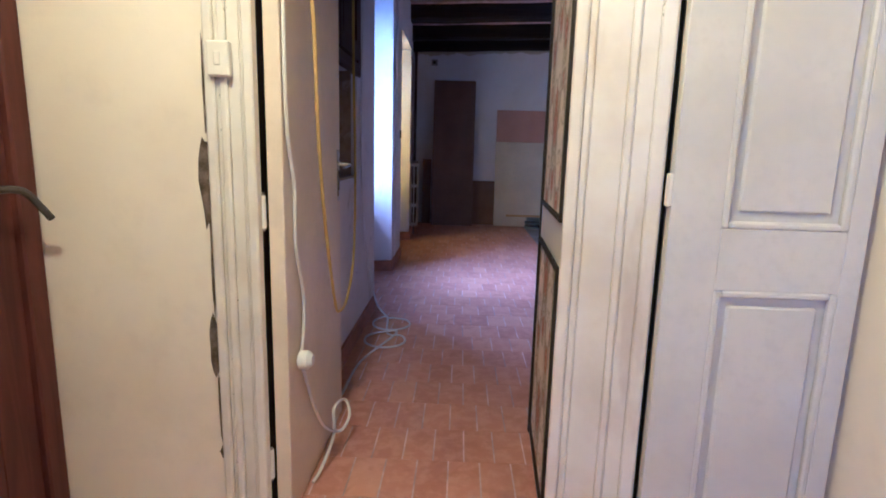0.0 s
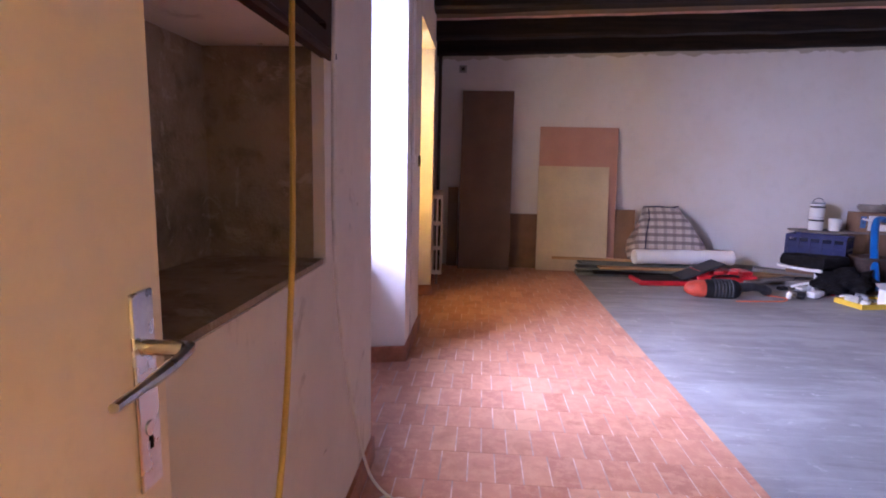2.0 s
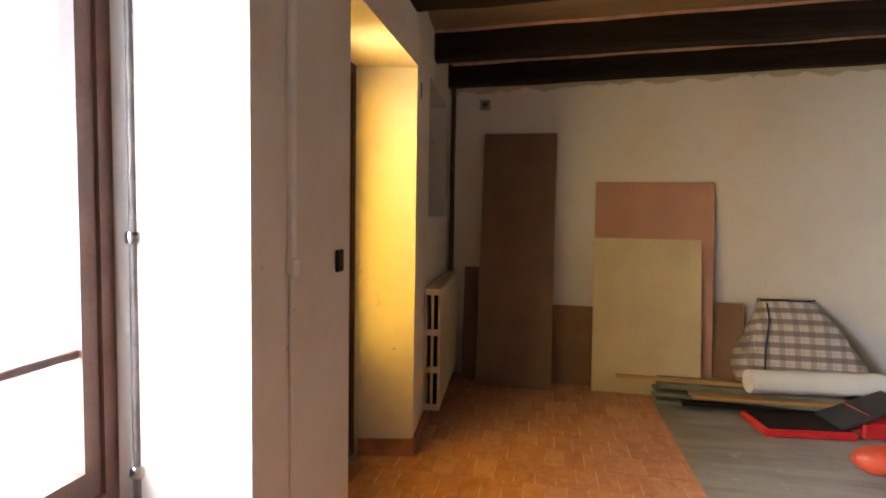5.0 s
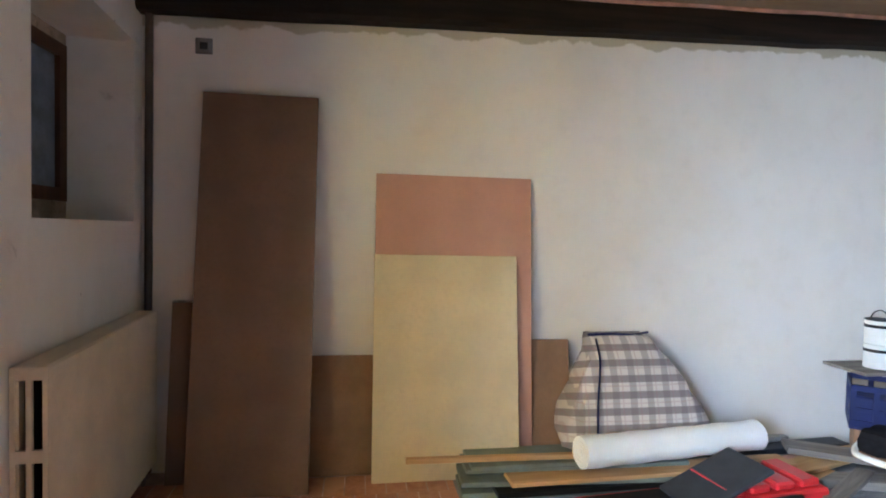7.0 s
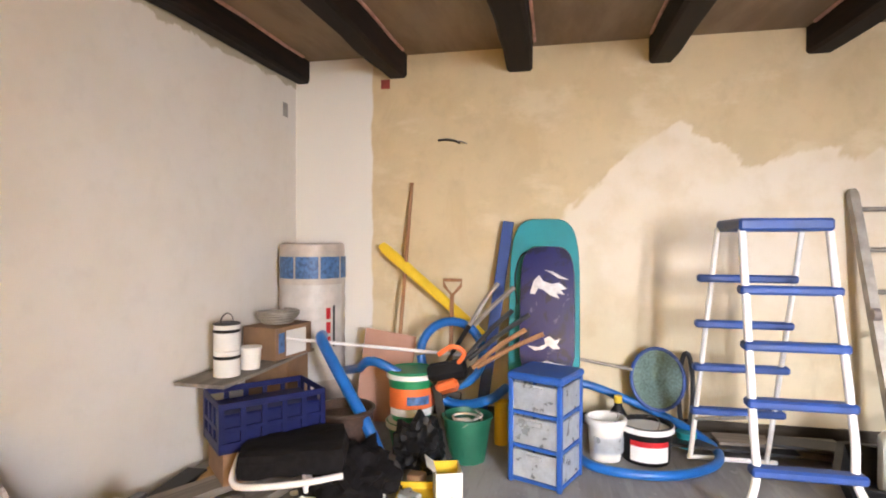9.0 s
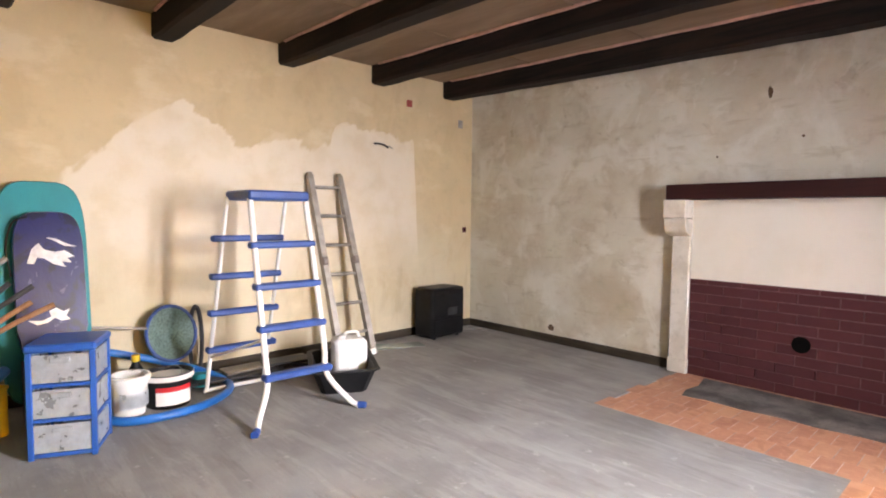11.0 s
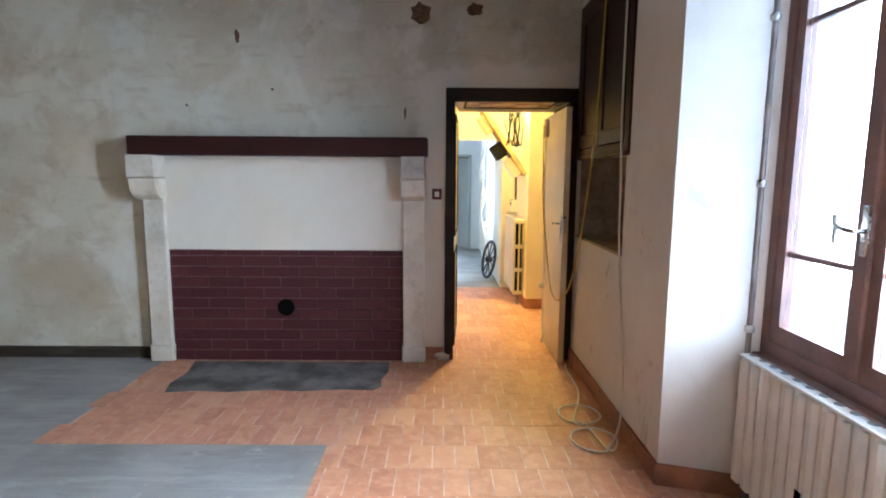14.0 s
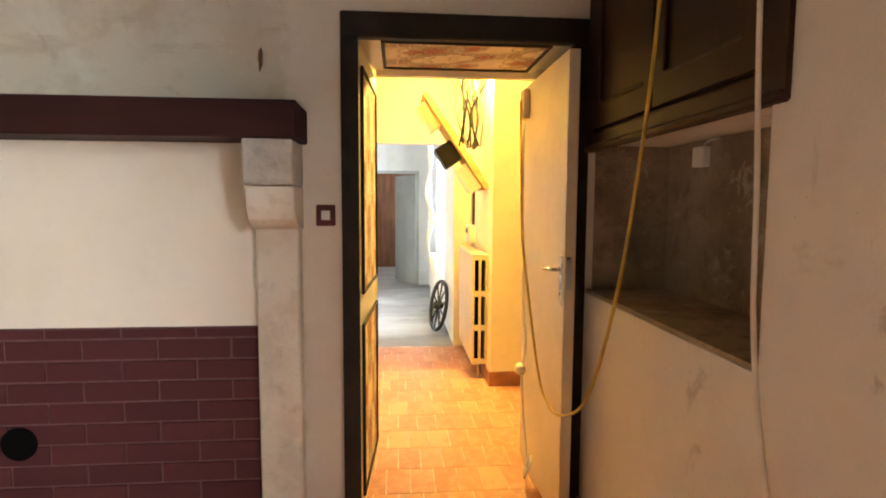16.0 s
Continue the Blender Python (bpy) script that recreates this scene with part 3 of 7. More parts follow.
# ---- passage, hall and far room ----
bm = bmesh.new()
prism(bm, [(-1.25, -0.62), (-1.0, -0.62), (-1.0, -1.70), (-0.28, -1.70), (-0.28, -2.87), (-1.25, -2.87)], 0, 2.6)
structure(part("wall_hall_west", bm, M_CREAM), "cream plaster wall of the hall with a recess", "wall")
structure(part("wall_hall_north", boxes([(-1.0, -0.44, -0.634, -0.622, 0, 2.6), (0.777, 1.265, -0.765, -0.752, 0, 2.6), (-0.44, 0.777, -0.634, -0.622, 2.13, 2.6)]), M_CREAM), "cream plaster wall beside a moulded door casing", "wall")
structure(part("wall_hall_east", boxes([(1.265, 1.5, -2.87, -0.752, 0, 2.6)]), M_CREAM), "cream plaster hall wall in shade", "wall")
bm = boxes([(-0.28, -0.12, -3.02, -2.87, 0, 2.6), (0.95, 1.5, -3.02, -2.87, 0, 2.6), (-0.12, 0.95, -3.02, -2.87, 1.93, 2.6)])
structure(part("wall_hall_south", bm, M_CREAM), "cream hall wall with an open doorway", "wall")
structure(part("ceiling_hall", boxes([(-1.25, 1.5, -3.02, -0.622, 2.6, 2.75)]), M_CREAM), "cream painted hall ceiling", "ceiling")
k, col, rel = plaster("plaster_pale_blue_white", (0.72, 0.72, 0.70), (0.58, 0.58, 0.56), 0.4, 0.15)
M_FAR = k.done(col, 0.85, 0, rel, 0.2, 0.01, 0.25)
bm = boxes([(-0.6, -0.12, -3.9, -3.02, 0, 2.6), (-0.6, -0.12, -6.75, -5.1, 0, 2.6), (-0.6, -0.35, -5.1, -3.9, 0, 0.75), (-0.6, -0.12, -5.1, -3.9, 2.2, 2.6)])
structure(part("wall_far_west", bm, M_FAR), "pale plaster wall with a window recess", "wall")
structure(part("wall_far_east", boxes([(2.5, 2.7, -9.6, -3.02, 0, 2.6), (1.5, 2.7, -3.02, -2.9, 0, 2.6)]), M_FAR), "pale plaster wall", "wall")
structure(part("wall_far_south", boxes([(-0.6, 0.08, -6.87, -6.75, 0, 2.6), (0.86, 2.7, -6.87, -6.75, 0, 2.6), (0.08, 0.86, -6.87, -6.75, 1.86, 2.6)]), M_FAR), "pale plaster wall with a doorway", "wall")
structure(part("ceiling_far", boxes([(-0.6, 2.7, -9.6, -3.02, 2.6, 2.75)]), M_FAR), "white ceiling of the far room", "ceiling")
M_BROWNWALL = wood("brown_wood_panelling", (0.12, 0.055, 0.03), (0.22, 0.11, 0.06), 0.55)
structure(part("wall_last_south", boxes([(-0.6, 2.7, -9.6, -9.4, 0, 2.6), (-0.6, -0.4, -9.4, -6.87, 0, 2.6)]), M_BROWNWALL), "brown wood panelled wall of a distant room", "wall")

# skirtings
bm = bmesh.new()
for pts in ([(-0.37, 0.03), (-0.37, 1.775), (-0.74, 1.887), (-0.74, 1.90), (-0.355, 1.788), (-0.355, 0.03)],
            [(-0.74, 2.93), (-0.40, 3.015), (-0.40, 3.785), (-0.72, 3.87), (-0.72, 3.885), (-0.385, 3.80), (-0.385, 3.00), (-0.72, 2.915)],
            [(-0.74, 4.845), (-0.41, 4.915), (-0.55, 6.74), (-0.53, 6.74), (-0.395, 4.90), (-0.74, 4.83)]):
    prism(bm, pts, 0.0, 0.105)
box(bm, 0.645, 0.79, 0.002, 0.016, 0, 0.10)
structure(part("baseboard_terracotta", bm, M_SKIRT), "terracotta tile skirting along the white wall", "skirting")
bm = boxes([(2.95, E - 0.02, 0.002, 0.02, 0, 0.092), (E - 0.02, E - 0.002, 0.002, N - 0.02, 0, 0.092)], 0.004)
structure(part("baseboard_dark", bm, M_SKIRT_DARK), "dark painted wooden skirting", "skirting")
bm = boxes([(-1.0, -0.28, -1.70, -1.685, 0, 0.11), (-0.28, -0.265, -2.87, -1.685, 0, 0.11)])
structure(part("baseboard_hall", bm, M_SKIRT), "terracotta skirting of the hall", "skirting")

# door between room and hall: frame, lining with papered panels, casing, leaf
door_1 = structure(empty("door_1", (0.15, 0, 0)), "open cream door in a dark painted frame", "door")
door_1.matrix_world = Matrix.Identity(4)
part("frame_post", prism(bmesh.new(), [(0.640, 0.024), (0.570, 0.024), (0.572, 0.004), (0.640, 0.004)], 0, 2.02), M_FRAME, door_1)
part("frame_post", boxes([(-0.372, -0.298, -0.02, 0.024, 0, 2.02)], 0.006), M_FRAME, door_1)
part("frame_head", boxes([(-0.372, 0.640, -0.02, 0.026, 2.02, 2.12)], 0.006), M_FRAME, door_1)


def lining_panel(m, w, h, u0, u1, spans, parent):
    """A painted lining board with wallpapered panels in dark beading; local x along, z up, facing +y."""
    board = part("lining_board", box(bmesh.new(), 0, w, -0.02, 0, 0, h, 0, m), M_WHITEPAINT, parent)
    for z0, z1 in spans:
        part("wallpaper_panel", box(bmesh.new(), u0, u1, 0.001, 0.005, z0, z1, 0, m), M_PAPER, board, "floral wallpaper panel in cream and red")
        bm = bmesh.new()
        b = 0.016
        for r in ((u0 - b, u0, z0 - b, z1 + b), (u1, u1 + b, z0 - b, z1 + b), (u0, u1, z0 - b, z0), (u0, u1, z1, z1 + b)):
            box(bm, r[0], r[1], 0.001, 0.014, r[2], r[3], 0.003, m)
        part("beading", bm, M_FRAME, board, "dark brown panel beading")


ang = math.degrees(math.atan2(-0.655, -0.040))
lining_panel(pose(0.575, 0.001, 0, 0, 0, ang) @ Matrix.Diagonal((1, -1, 1, 1)), 0.657, 2.03, 0.092, 0.636, ((0.10, 0.84), (0.999, 1.92)), door_1)
lining_panel(Matrix(((1, 0, 0, -0.29), (0, 0, -1, -0.022), (0, -1, 0, 2.05), (0, 0, 0, 1))), 0.83, 0.60, 0.06, 0.76, ((0.09, 0.51),), door_1)


def casing(m, w, z0, z1, steps):
    """Moulded architrave, local x along it and local -y towards the hall."""
    bm = bmesh.new()
    for a, b, d in steps:
        box(bm, a * w, b * w, -d, 0.006, z0, z1, 0.005, m)
    return bm


casing_l = part("casing", casing(pose(-0.442, -0.622, 0), 0.134, 0, 2.02, ((0, 0.20, 0.030), (0.19, 0.30, 0.018), (0.29, 0.45, 0.027), (0.44, 0.72, 0.017), (0.71, 0.80, 0.026), (0.79, 1.0, 0.036))), M_OLDPAINT, door_1, "worn chipped white moulded casing with nail holes")
part("casing", casing(pose(0.535, -0.655, 0, 0, 0, -20), 0.240, 0, 2.02, ((0, 0.14, 0.034), (0.13, 0.22, 0.022), (0.21, 0.58, 0.015), (0.57, 0.66, 0.027), (0.65, 0.85, 0.020), (0.84, 1.0, 0.036))), M_OLDPAINT, door_1, "worn white moulded casing")
bm = bmesh.new()
for d, a, b in ((0.030, 2.02, 2.05), (0.016, 2.05, 2.11), (0.034, 2.11, 2.13)):
    box(bm, -0.442, 0.53, -0.622 - d, -0.615, a, b, 0.002)
part("casing_head", bm, M_OLDPAINT, door_1)
bm = bmesh.new()
rn = random.Random(4)
for z in (0.08, 0.22, 0.36, 0.44, 0.55, 0.68, 0.73, 0.80, 0.87, 0.92, 0.98, 1.04, 1.21, 1.30):
    turned(bm, [(0.0045, 0), (0.004, 0.003)], 8, pose(-0.397 + rn.uniform(-0.010, 0.014), -0.6365, z, 90))
part("nail_holes", bm, M_BRASSY, casing_l, "rusty nail heads")
# the leaf, hinged on the hall side and standing open along the passage
leaf = part("leaf", box(bmesh.new(), -0.296, -0.250, -0.606, 0.116, 0.008, 1.975, 0.003), M_LEAF, door_1, "plain cream flush door leaf, wide open")
bm = bmesh.new()
box(bm, -0.2498, -0.2455, 0.060, 0.094, 0.956, 1.162, 0.0015)
rod(bm, (-0.247, 0.077, 1.105), (-0.205, 0.077, 1.105), 0.008)
sweep(bm, smooth_path([(-0.206, 0.080, 1.105), (-0.198, 0.068, 1.106), (-0.194, 0.03, 1.103), (-0.200, -0.035, 1.095)]), [0.0085] * 20 + [0.0065] * 5, 8, False, 0.7)
rod(bm, (-0.2465, 0.077, 1.02), (-0.2440, 0.077, 1.02), 0.008)
part("lever_handle", bm, M_CHROME, leaf, "worn chrome lever handle on a long plate", True)
part("keyhole", boxes([(-0.2458, -0.2445, 0.0745, 0.0795, 0.998, 1.018)]), M_BLACK, leaf)
part("latch_plate", boxes([(-0.282, -0.258, 0.1155, 0.1175, 1.03, 1.16)], 0.0005), M_CHROME, leaf, "steel latch plate on the edge")
for z in (0.20, 0.985, 1.75):
    hg = part("hinge", rod(bmesh.new(), (-0.308, -0.612, z - 0.047), (-0.308, -0.612, z + 0.047), 0.008), M_WHITEPAINT, leaf, "", True)
    part("pin", rod(bmesh.new(), (-0.308, -0.612, z - 0.055), (-0.308, -0.612, z + 0.055), 0.0045), M_PIPE, hg, "", True)
part("closer_box", boxes([(-0.249, -0.218, -0.58, -0.50, 1.80, 1.95)], 0.004), M_LEAF, leaf, "small cream junction box")
# dark board fills the gap behind the leaf; its colour paints the shade
part("gap_shade_fill", boxes([(-0.373, -0.312, -0.615, -0.022, 0, 2.03)]), M_FRAME, door_1, "dark fill painting the shade behind the open leaf")

# damaged plaster edge beside the casing
def flake(bm, cx, cz, h, w, seed, y):
    rn = random.Random(seed)
    n = 14
    vs = []
    for i in range(n):
        a = 2 * math.pi * i / n
        q = rn.uniform(0.75, 1.15)
        vs.append(bm.verts.new((cx + w * q * math.cos(a), y, cz + h * q * math.sin(a))))
    c = bm.verts.new((cx, y - 0.004, cz))
    for i in range(n):
        bm.faces.new((vs[i], vs[(i + 1) % n], c))


bm = bmesh.new()
for cx, cz, h, w, s in ((-0.458, 1.07, 0.13, 0.019, 1), (-0.452, 0.585, 0.10, 0.020, 2), (-0.447, 0.25, 0.02, 0.010, 3), (-0.449, 0.84, 0.17, 0.006, 5), (-0.449, 0.40, 0.12, 0.004, 6), (-0.450, 1.32, 0.16, 0.004, 7)):
    flake(bm, cx, cz, h, w, s, -0.637)
part("plaster_damage", bm, simple("crumbled_plaster_edge", (0.15, 0.115, 0.085), 0.95, 0, 30, 0.5, 0.8, 0.1), door_1, "crumbled grey plaster along the casing")
# light switch on the casing
sw = tagged(empty("light_switch", (-0.395, -0.655, 1.392)), "ivory square light switch on the door casing", "switch")
part("plate", boxes([(-0.030, 0.030, -0.014, 0.012, -0.045, 0.045)], 0.004), M_WHITEPAINT, sw)
part("rocker", boxes([(-0.009, 0.009, -0.018, -0.012, -0.018, 0.018)], 0.003), M_WHITEPAINT, sw)

# panelled cupboard door in the hall
cup = structure(empty("door_2"), "grey-white panelled cupboard door, nearly shut", "door")
bm = bmesh.new()
X0, X1, Y = 0.761, 1.240, -0.80
for r in ((X0, X0 + 0.126, 0.02, 2.1), (X1 - 0.05, X1, 0.02, 2.1), (X0 + 0.126, X1 - 0.05, 0.02, 0.14), (X0 + 0.126, X1 - 0.05, 0.845, 1.0), (X0 + 0.126, X1 - 0.05, 2.0, 2.1)):
    box(bm, r[0], r[1], Y, Y + 0.03, r[2], r[3], 0.002)
part("stiles_and_rails", bm, M_GREYPAINT, cup)
for z0, z1 in ((0.14, 0.845), (1.0, 2.0)):
    bm = box(bmesh.new(), X0 + 0.126, X1 - 0.05, Y + 0.016, Y + 0.028, z0, z1)
    box(bm, X0 + 0.166, X1 - 0.09, Y + 0.006, Y + 0.017, z0 + 0.04, z1 - 0.04, 0.006)
    pn = part("raised_panel", bm, M_GREYPAINT, cup)
    bm = bmesh.new()
    for a, b, c, d in ((X0 + 0.126, X0 + 0.144, z0, z1), (X1 - 0.068, X1 - 0.05, z0, z1), (X0 + 0.144, X1 - 0.068, z0, z0 + 0.018), (X0 + 0.144, X1 - 0.068, z1 - 0.018, z1)):
        box(bm, a, b, Y - 0.003, Y + 0.017, c, d, 0.005)
    part("moulding", bm, M_GREYPAINT, pn)
part("latch", boxes([(0.750, 0.7605, Y - 0.003, Y + 0.02, 1.05, 1.13)], 0.002), M_WHITEPAINT, cup)
# solid black strip paints the shade of the open joint
part("gap", boxes([(0.752, 0.7605, -0.766, -0.753, 0.02, 2.1)]), M_BLACK, cup, "black strip painting the shade of the hinge gap")

# brown door in the recess of the hall, with a black lever and a notice
d3 = structure(empty("door_3"), "dark red-brown wooden hall door", "door")
M_REDDOOR = wood("red_brown_door_wood", (0.055, 0.016, 0.010), (0.11, 0.035, 0.02), 0.5)
part("leaf", boxes([(-0.998, -0.955, -1.66, -0.71, 0.01, 2.05)], 0.004), M_REDDOOR, d3)
part("frame_post", boxes([(-0.998, -0.935, -0.71, -0.640, 0.0, 2.1)], 0.006), M_REDDOOR, d3)
for z0, z1 in ((0.12, 0.62), (1.22, 1.95)):
    part("panel", boxes([(-0.956, -0.944, -1.52, -0.84, z0, z1)], 0.008), M_REDDOOR, d3)
bm = bmesh.new()
box(bm, -0.956, -0.950, -0.845, -0.800, 0.92, 1.13, 0.002)
rod(bm, (-0.954, -0.823, 1.045), (-0.895, -0.823, 1.045), 0.009)
sweep(bm, smooth_path([(-0.897, -0.823, 1.045), (-0.882, -0.79, 1.045), (-0.873, -0.755, 1.032), (-0.856, -0.725, 0.985), (-0.848, -0.712, 0.962)]), 0.010)
part("lever_handle", bm, M_BRASSY, d3, "black iron lever handle", True)
ns = part("notice_sheet", boxes([(-0.951, -0.948, -1.10, -0.842, 0.72, 1.02)], 0.001), M_WHITEPAINT)
tagged(ns, "white card notice with dark specks on a door", "paper")
for y, z in ((-0.862, 0.765), (-0.875, 0.80), (-0.858, 0.82), (-0.885, 0.835), (-0.872, 0.745), (-0.90, 0.78), (-0.853, 0.79)):
    part("speck", turned(bmesh.new(), [(0.005, 0), (0.004, 0.002)], 7, pose(-0.948, y, z, 0, 90, 0)), M_BLACK, ns)

# ---- window of the room ----
win = structure(empty("window_1"), "tall brown casement window blown out by daylight", "window")
bm = hull_frame(bmesh.new(), 1.885, 2.945, 0.70, 2.55, -0.81, -0.745, 0.045, 0.06)
part("window_frame", bm, M_WINWOOD, win)
part("window_sill", boxes([(-0.80, -0.70, 1.89, 2.94, 0.665, 0.70)], 0.006), M_WINWOOD, win)
for s, (a, b) in enumerate(((1.932, 2.402), (2.428, 2.898))):
    cs = part("casement", hull_frame(bmesh.new(), a, b, 0.762, 2.50, -0.80, -0.755, 0.052, 0.075), M_WINWOOD, win)
    for z in (1.135, 2.055):
        part("glazing_bar", boxes([(-0.79, -0.762, a + 0.052, b - 0.052, z, z + 0.022)], 0.004), M_WINWOOD, cs)
    for z0, z1 in ((0.837, 1.135), (1.157, 2.055), (2.077, 2.448)):
        g = part("pane", boxes([(-0.780, -0.776, a + 0.052, b - 0.052, z0, z1)]), M_GLASS, cs, "clear glass pane")
        g.visible_shadow = False
part("meeting_stile", boxes([(-0.805, -0.742, 2.398, 2.432, 0.765, 2.50)], 0.006), M_WINWOOD, win)
bm = boxes([(-0.742, -0.730, 2.398, 2.430, 1.20, 1.37)], 0.004)
rod(bm, (-0.735, 2.413, 1.285), (-0.69, 2.413, 1.285), 0.009)
sweep(bm, smooth_path([(-0.694, 2.418, 1.285), (-0.688, 2.39, 1.287), (-0.686, 2.345, 1.30), (-0.688, 2.335, 1.335)]), 0.010)
sweep(bm, smooth_path([(-0.686, 2.345, 1.30), (-0.688, 2.34, 1.26), (-0.692, 2.338, 1.235)]), 0.009)
part("window_handle", bm, M_CHROME, win, "worn chrome window handle", True)
for y in (1.868, 2.962):
    pr = tagged(empty("heating_pipe", (-0.70, y, 0)), "grey painted pipe clamped beside the window", "pipe", "window pipes")
    bm = rod(bmesh.new(), (0, 0, 0.62), (0, 0, 2.54), 0.013)
    rod(bm, (-0.03, 0, 0.62), (-0.03, 0, 2.54), 0.009)
    part("tube", bm, M_PIPE, pr, "", True)
    for z in (0.78, 1.42, 2.10):
        part("clamp", turned(bmesh.new(), [(0.019, z), (0.022, z + 0.006), (0.022, z + 0.026), (0.019, z + 0.032)], 14), M_CHROME, pr, "", True)


def ribbed_radiator(name, loc, rz, w, d, h, n, mat, label):
    """Column radiator with rounded ribs along local x, back at y=0."""
    ob = tagged(empty(name, loc, rz), label, "radiator")
    p = w / n
    bm = bmesh.new()
    for i in range(n):
        box(bm, i * p + 0.010, (i + 1) * p - 0.010, 0, d, 0, h, 0.016)
    part("ribs", bm, mat, ob)
    part("web", boxes([(0.012, w - 0.012, 0.012, d - 0.022, 0.012, h - 0.012)]), mat, ob)
    part("top_grille", boxes([(0.004, w - 0.004, 0.006, d - 0.006, h - 0.004, h + 0.008)], 0.003), mat, ob)
    for i in range(n):
        part("vent_hole", turned(bmesh.new(), [(p * 0.26, h + 0.008), (p * 0.24, h + 0.010)], 14, pose((i + 0.5) * p, d / 2, 0)), M_VENTHOLE, ob, "grey round vent hole", True)
    for x in (0.06, w - 0.06):
        part("foot", boxes([(x - 0.012, x + 0.012, 0.02, 0.06, -loc[2], 0.006)], 0.002), M_PIPE, ob)
    return ob


wr = ribbed_radiator("radiator", (-0.735, 1.895, 0.10), 90, 1.02, 0.10, 0.585, 14, M_RADIATOR, "white ribbed radiator under the tall window")
wr.matrix_world = Matrix(((0, 1, 0, -0.742), (1, 0, 0, 1.895), (0, 0, 1, 0.10), (0, 0, 0, 1)))
part("valve_slot", boxes([(0.44, 0.475, 0.1, 0.104, 0.10, 0.22)], 0.002), M_BLACK, wr, "dark slot in the front")
bm = rod(bmesh.new(), (1.02, 0.06, 0.53), (1.045, 0.06, 0.53), 0.014)
part("valve", bm, M_CHROME, wr, "", True)


def slotted_radiator(m, w, d, h, mat, label):
    """Flat-fronted radiator with slotted end cheeks; local x along the wall, y out."""
    ob = tagged(empty("radiator"), label, "radiator")
    ob.matrix_world = m
    part("front_panel", boxes([(0.012, w - 0.012, d - 0.02, d, 0.0, h)], 0.005), mat, ob)
    part("back_panel", boxes([(0.012, w - 0.012, 0.0, 0.02, 0.0, h)], 0.005), mat, ob)
    part("top_plate", boxes([(0.0, w, 0.004, d - 0.004, h - 0.012, h + 0.004)], 0.004), mat, ob)
    for x0 in (0.0, w - 0.012):
        for z0, z1 in ((0, 0.05), (0.31, 0.36), (0.62, 0.67), (0.95, 1.0)):
            part("cheek_bar", boxes([(x0, x0 + 0.012, 0.0, d, z0 * h, z1 * h)]), mat, ob)
        for y0, y1 in ((0, 0.14), (0.42, 0.58), (0.86, 1.0)):
            for z0, z1 in ((0.05, 0.31), (0.36, 0.62), (0.67, 0.95)):
                part("cheek_bar", boxes([(x0, x0 + 0.012, y0 * d, y1 * d, z0 * h, z1 * h)]), mat, ob)
    # black block paints the shade seen through the end slots
    part("core", boxes([(0.03, w - 0.03, 0.03, d - 0.03, 0.03, h - 0.02)]), M_BLACK, ob, "black block painting the shade inside")
    for x in (0.04, w - 0.04):
        part("foot_pipe", rod(bmesh.new(), (x, d / 2, -0.12), (x, d / 2, 0.02), 0.012), M_PIPE, ob, "", True)
    return ob


a = radians(94)
slotted_radiator(Matrix(((math.cos(a), math.sin(a), 0, -0.448), (math.sin(a), -math.cos(a), 0, 5.38), (0, 0, 1, 0.12), (0, 0, 0, 1))), 1.27, 0.115, 0.87, M_RADCREAM, "cream slotted radiator on the white wall")
slotted_radiator(Matrix(((0, 1, 0, -0.278), (-1, 0, 0, -1.86), (0, 0, 1, 0.12), (0, 0, 0, 1))), 0.86, 0.12, 0.86, M_RADCREAM, "cream slotted radiator in the hall")

# glazed entrance door with yellow cathedral glass
ed = structure(empty("door_4"), "brown entrance door with ten yellow glass panes", "door")
part("door_frame", hull_frame(bmesh.new(), 3.86, 4.86, 0.0, 2.40, -0.86, -0.775, 0.05, 0.02), M_DOORWOOD, ed)
bm = bmesh.new()
ys, rows = [3.915, 4.02, 4.345, 4.385, 4.71, 4.805], 5
z0, z1 = 0.74, 2.26
for a, b in ((3.915, 4.0), (4.345, 4.385), (4.73, 4.805)):
    box(bm, -0.83, -0.785, a, b, 0.03, 2.34, 0.003)
zs = [z0 + (z1 - z0) * i / rows for i in range(rows + 1)]
for z in zs:
    box(bm, -0.828, -0.787, 4.0, 4.73, z - 0.034, z + 0.034, 0.004)
for a, b in ((0.03, 0.14), (0.62, 0.72), (2.28, 2.34)):
    box(bm, -0.829, -0.786, 4.0, 4.73, a, b)
dl = part("leaf", bm, M_DOORWOOD, ed)
for a, b in ((4.0, 4.345), (4.385, 4.73)):
    part("lower_panel", boxes([(-0.822, -0.80, a, b, 0.14, 0.62)], 0.008), M_DOORWOOD, dl)
    for i in range(rows):
        part("pane", boxes([(-0.812, -0.806, a - 0.002, b + 0.002, zs[i] + 0.02, zs[i + 1] - 0.02)]), M_YGLASS, dl, "yellow patterned glass pane")
k = Nodes("bright_daylight_haze")
em = k.n.new("ShaderNodeEmission")
em.inputs[0].default_value, em.inputs[1].default_value = (0.93, 0.96, 1.0, 1), 9.0
k.n.remove(k.bsdf)
k.link(em.outputs[0], k.n["Material Output"].inputs[0])
structure(part("backdrop", boxes([(-6.1, -6.0, -14, 16, -0.3, 9)]), k.m), "bright hazy daylight outside", "backdrop")
structure(part("outside_ground", boxes([(-60, -0.96, -40, 50, -0.32, -0.30)]), M_CONCRETE), "pale ground outside the house", "ground")

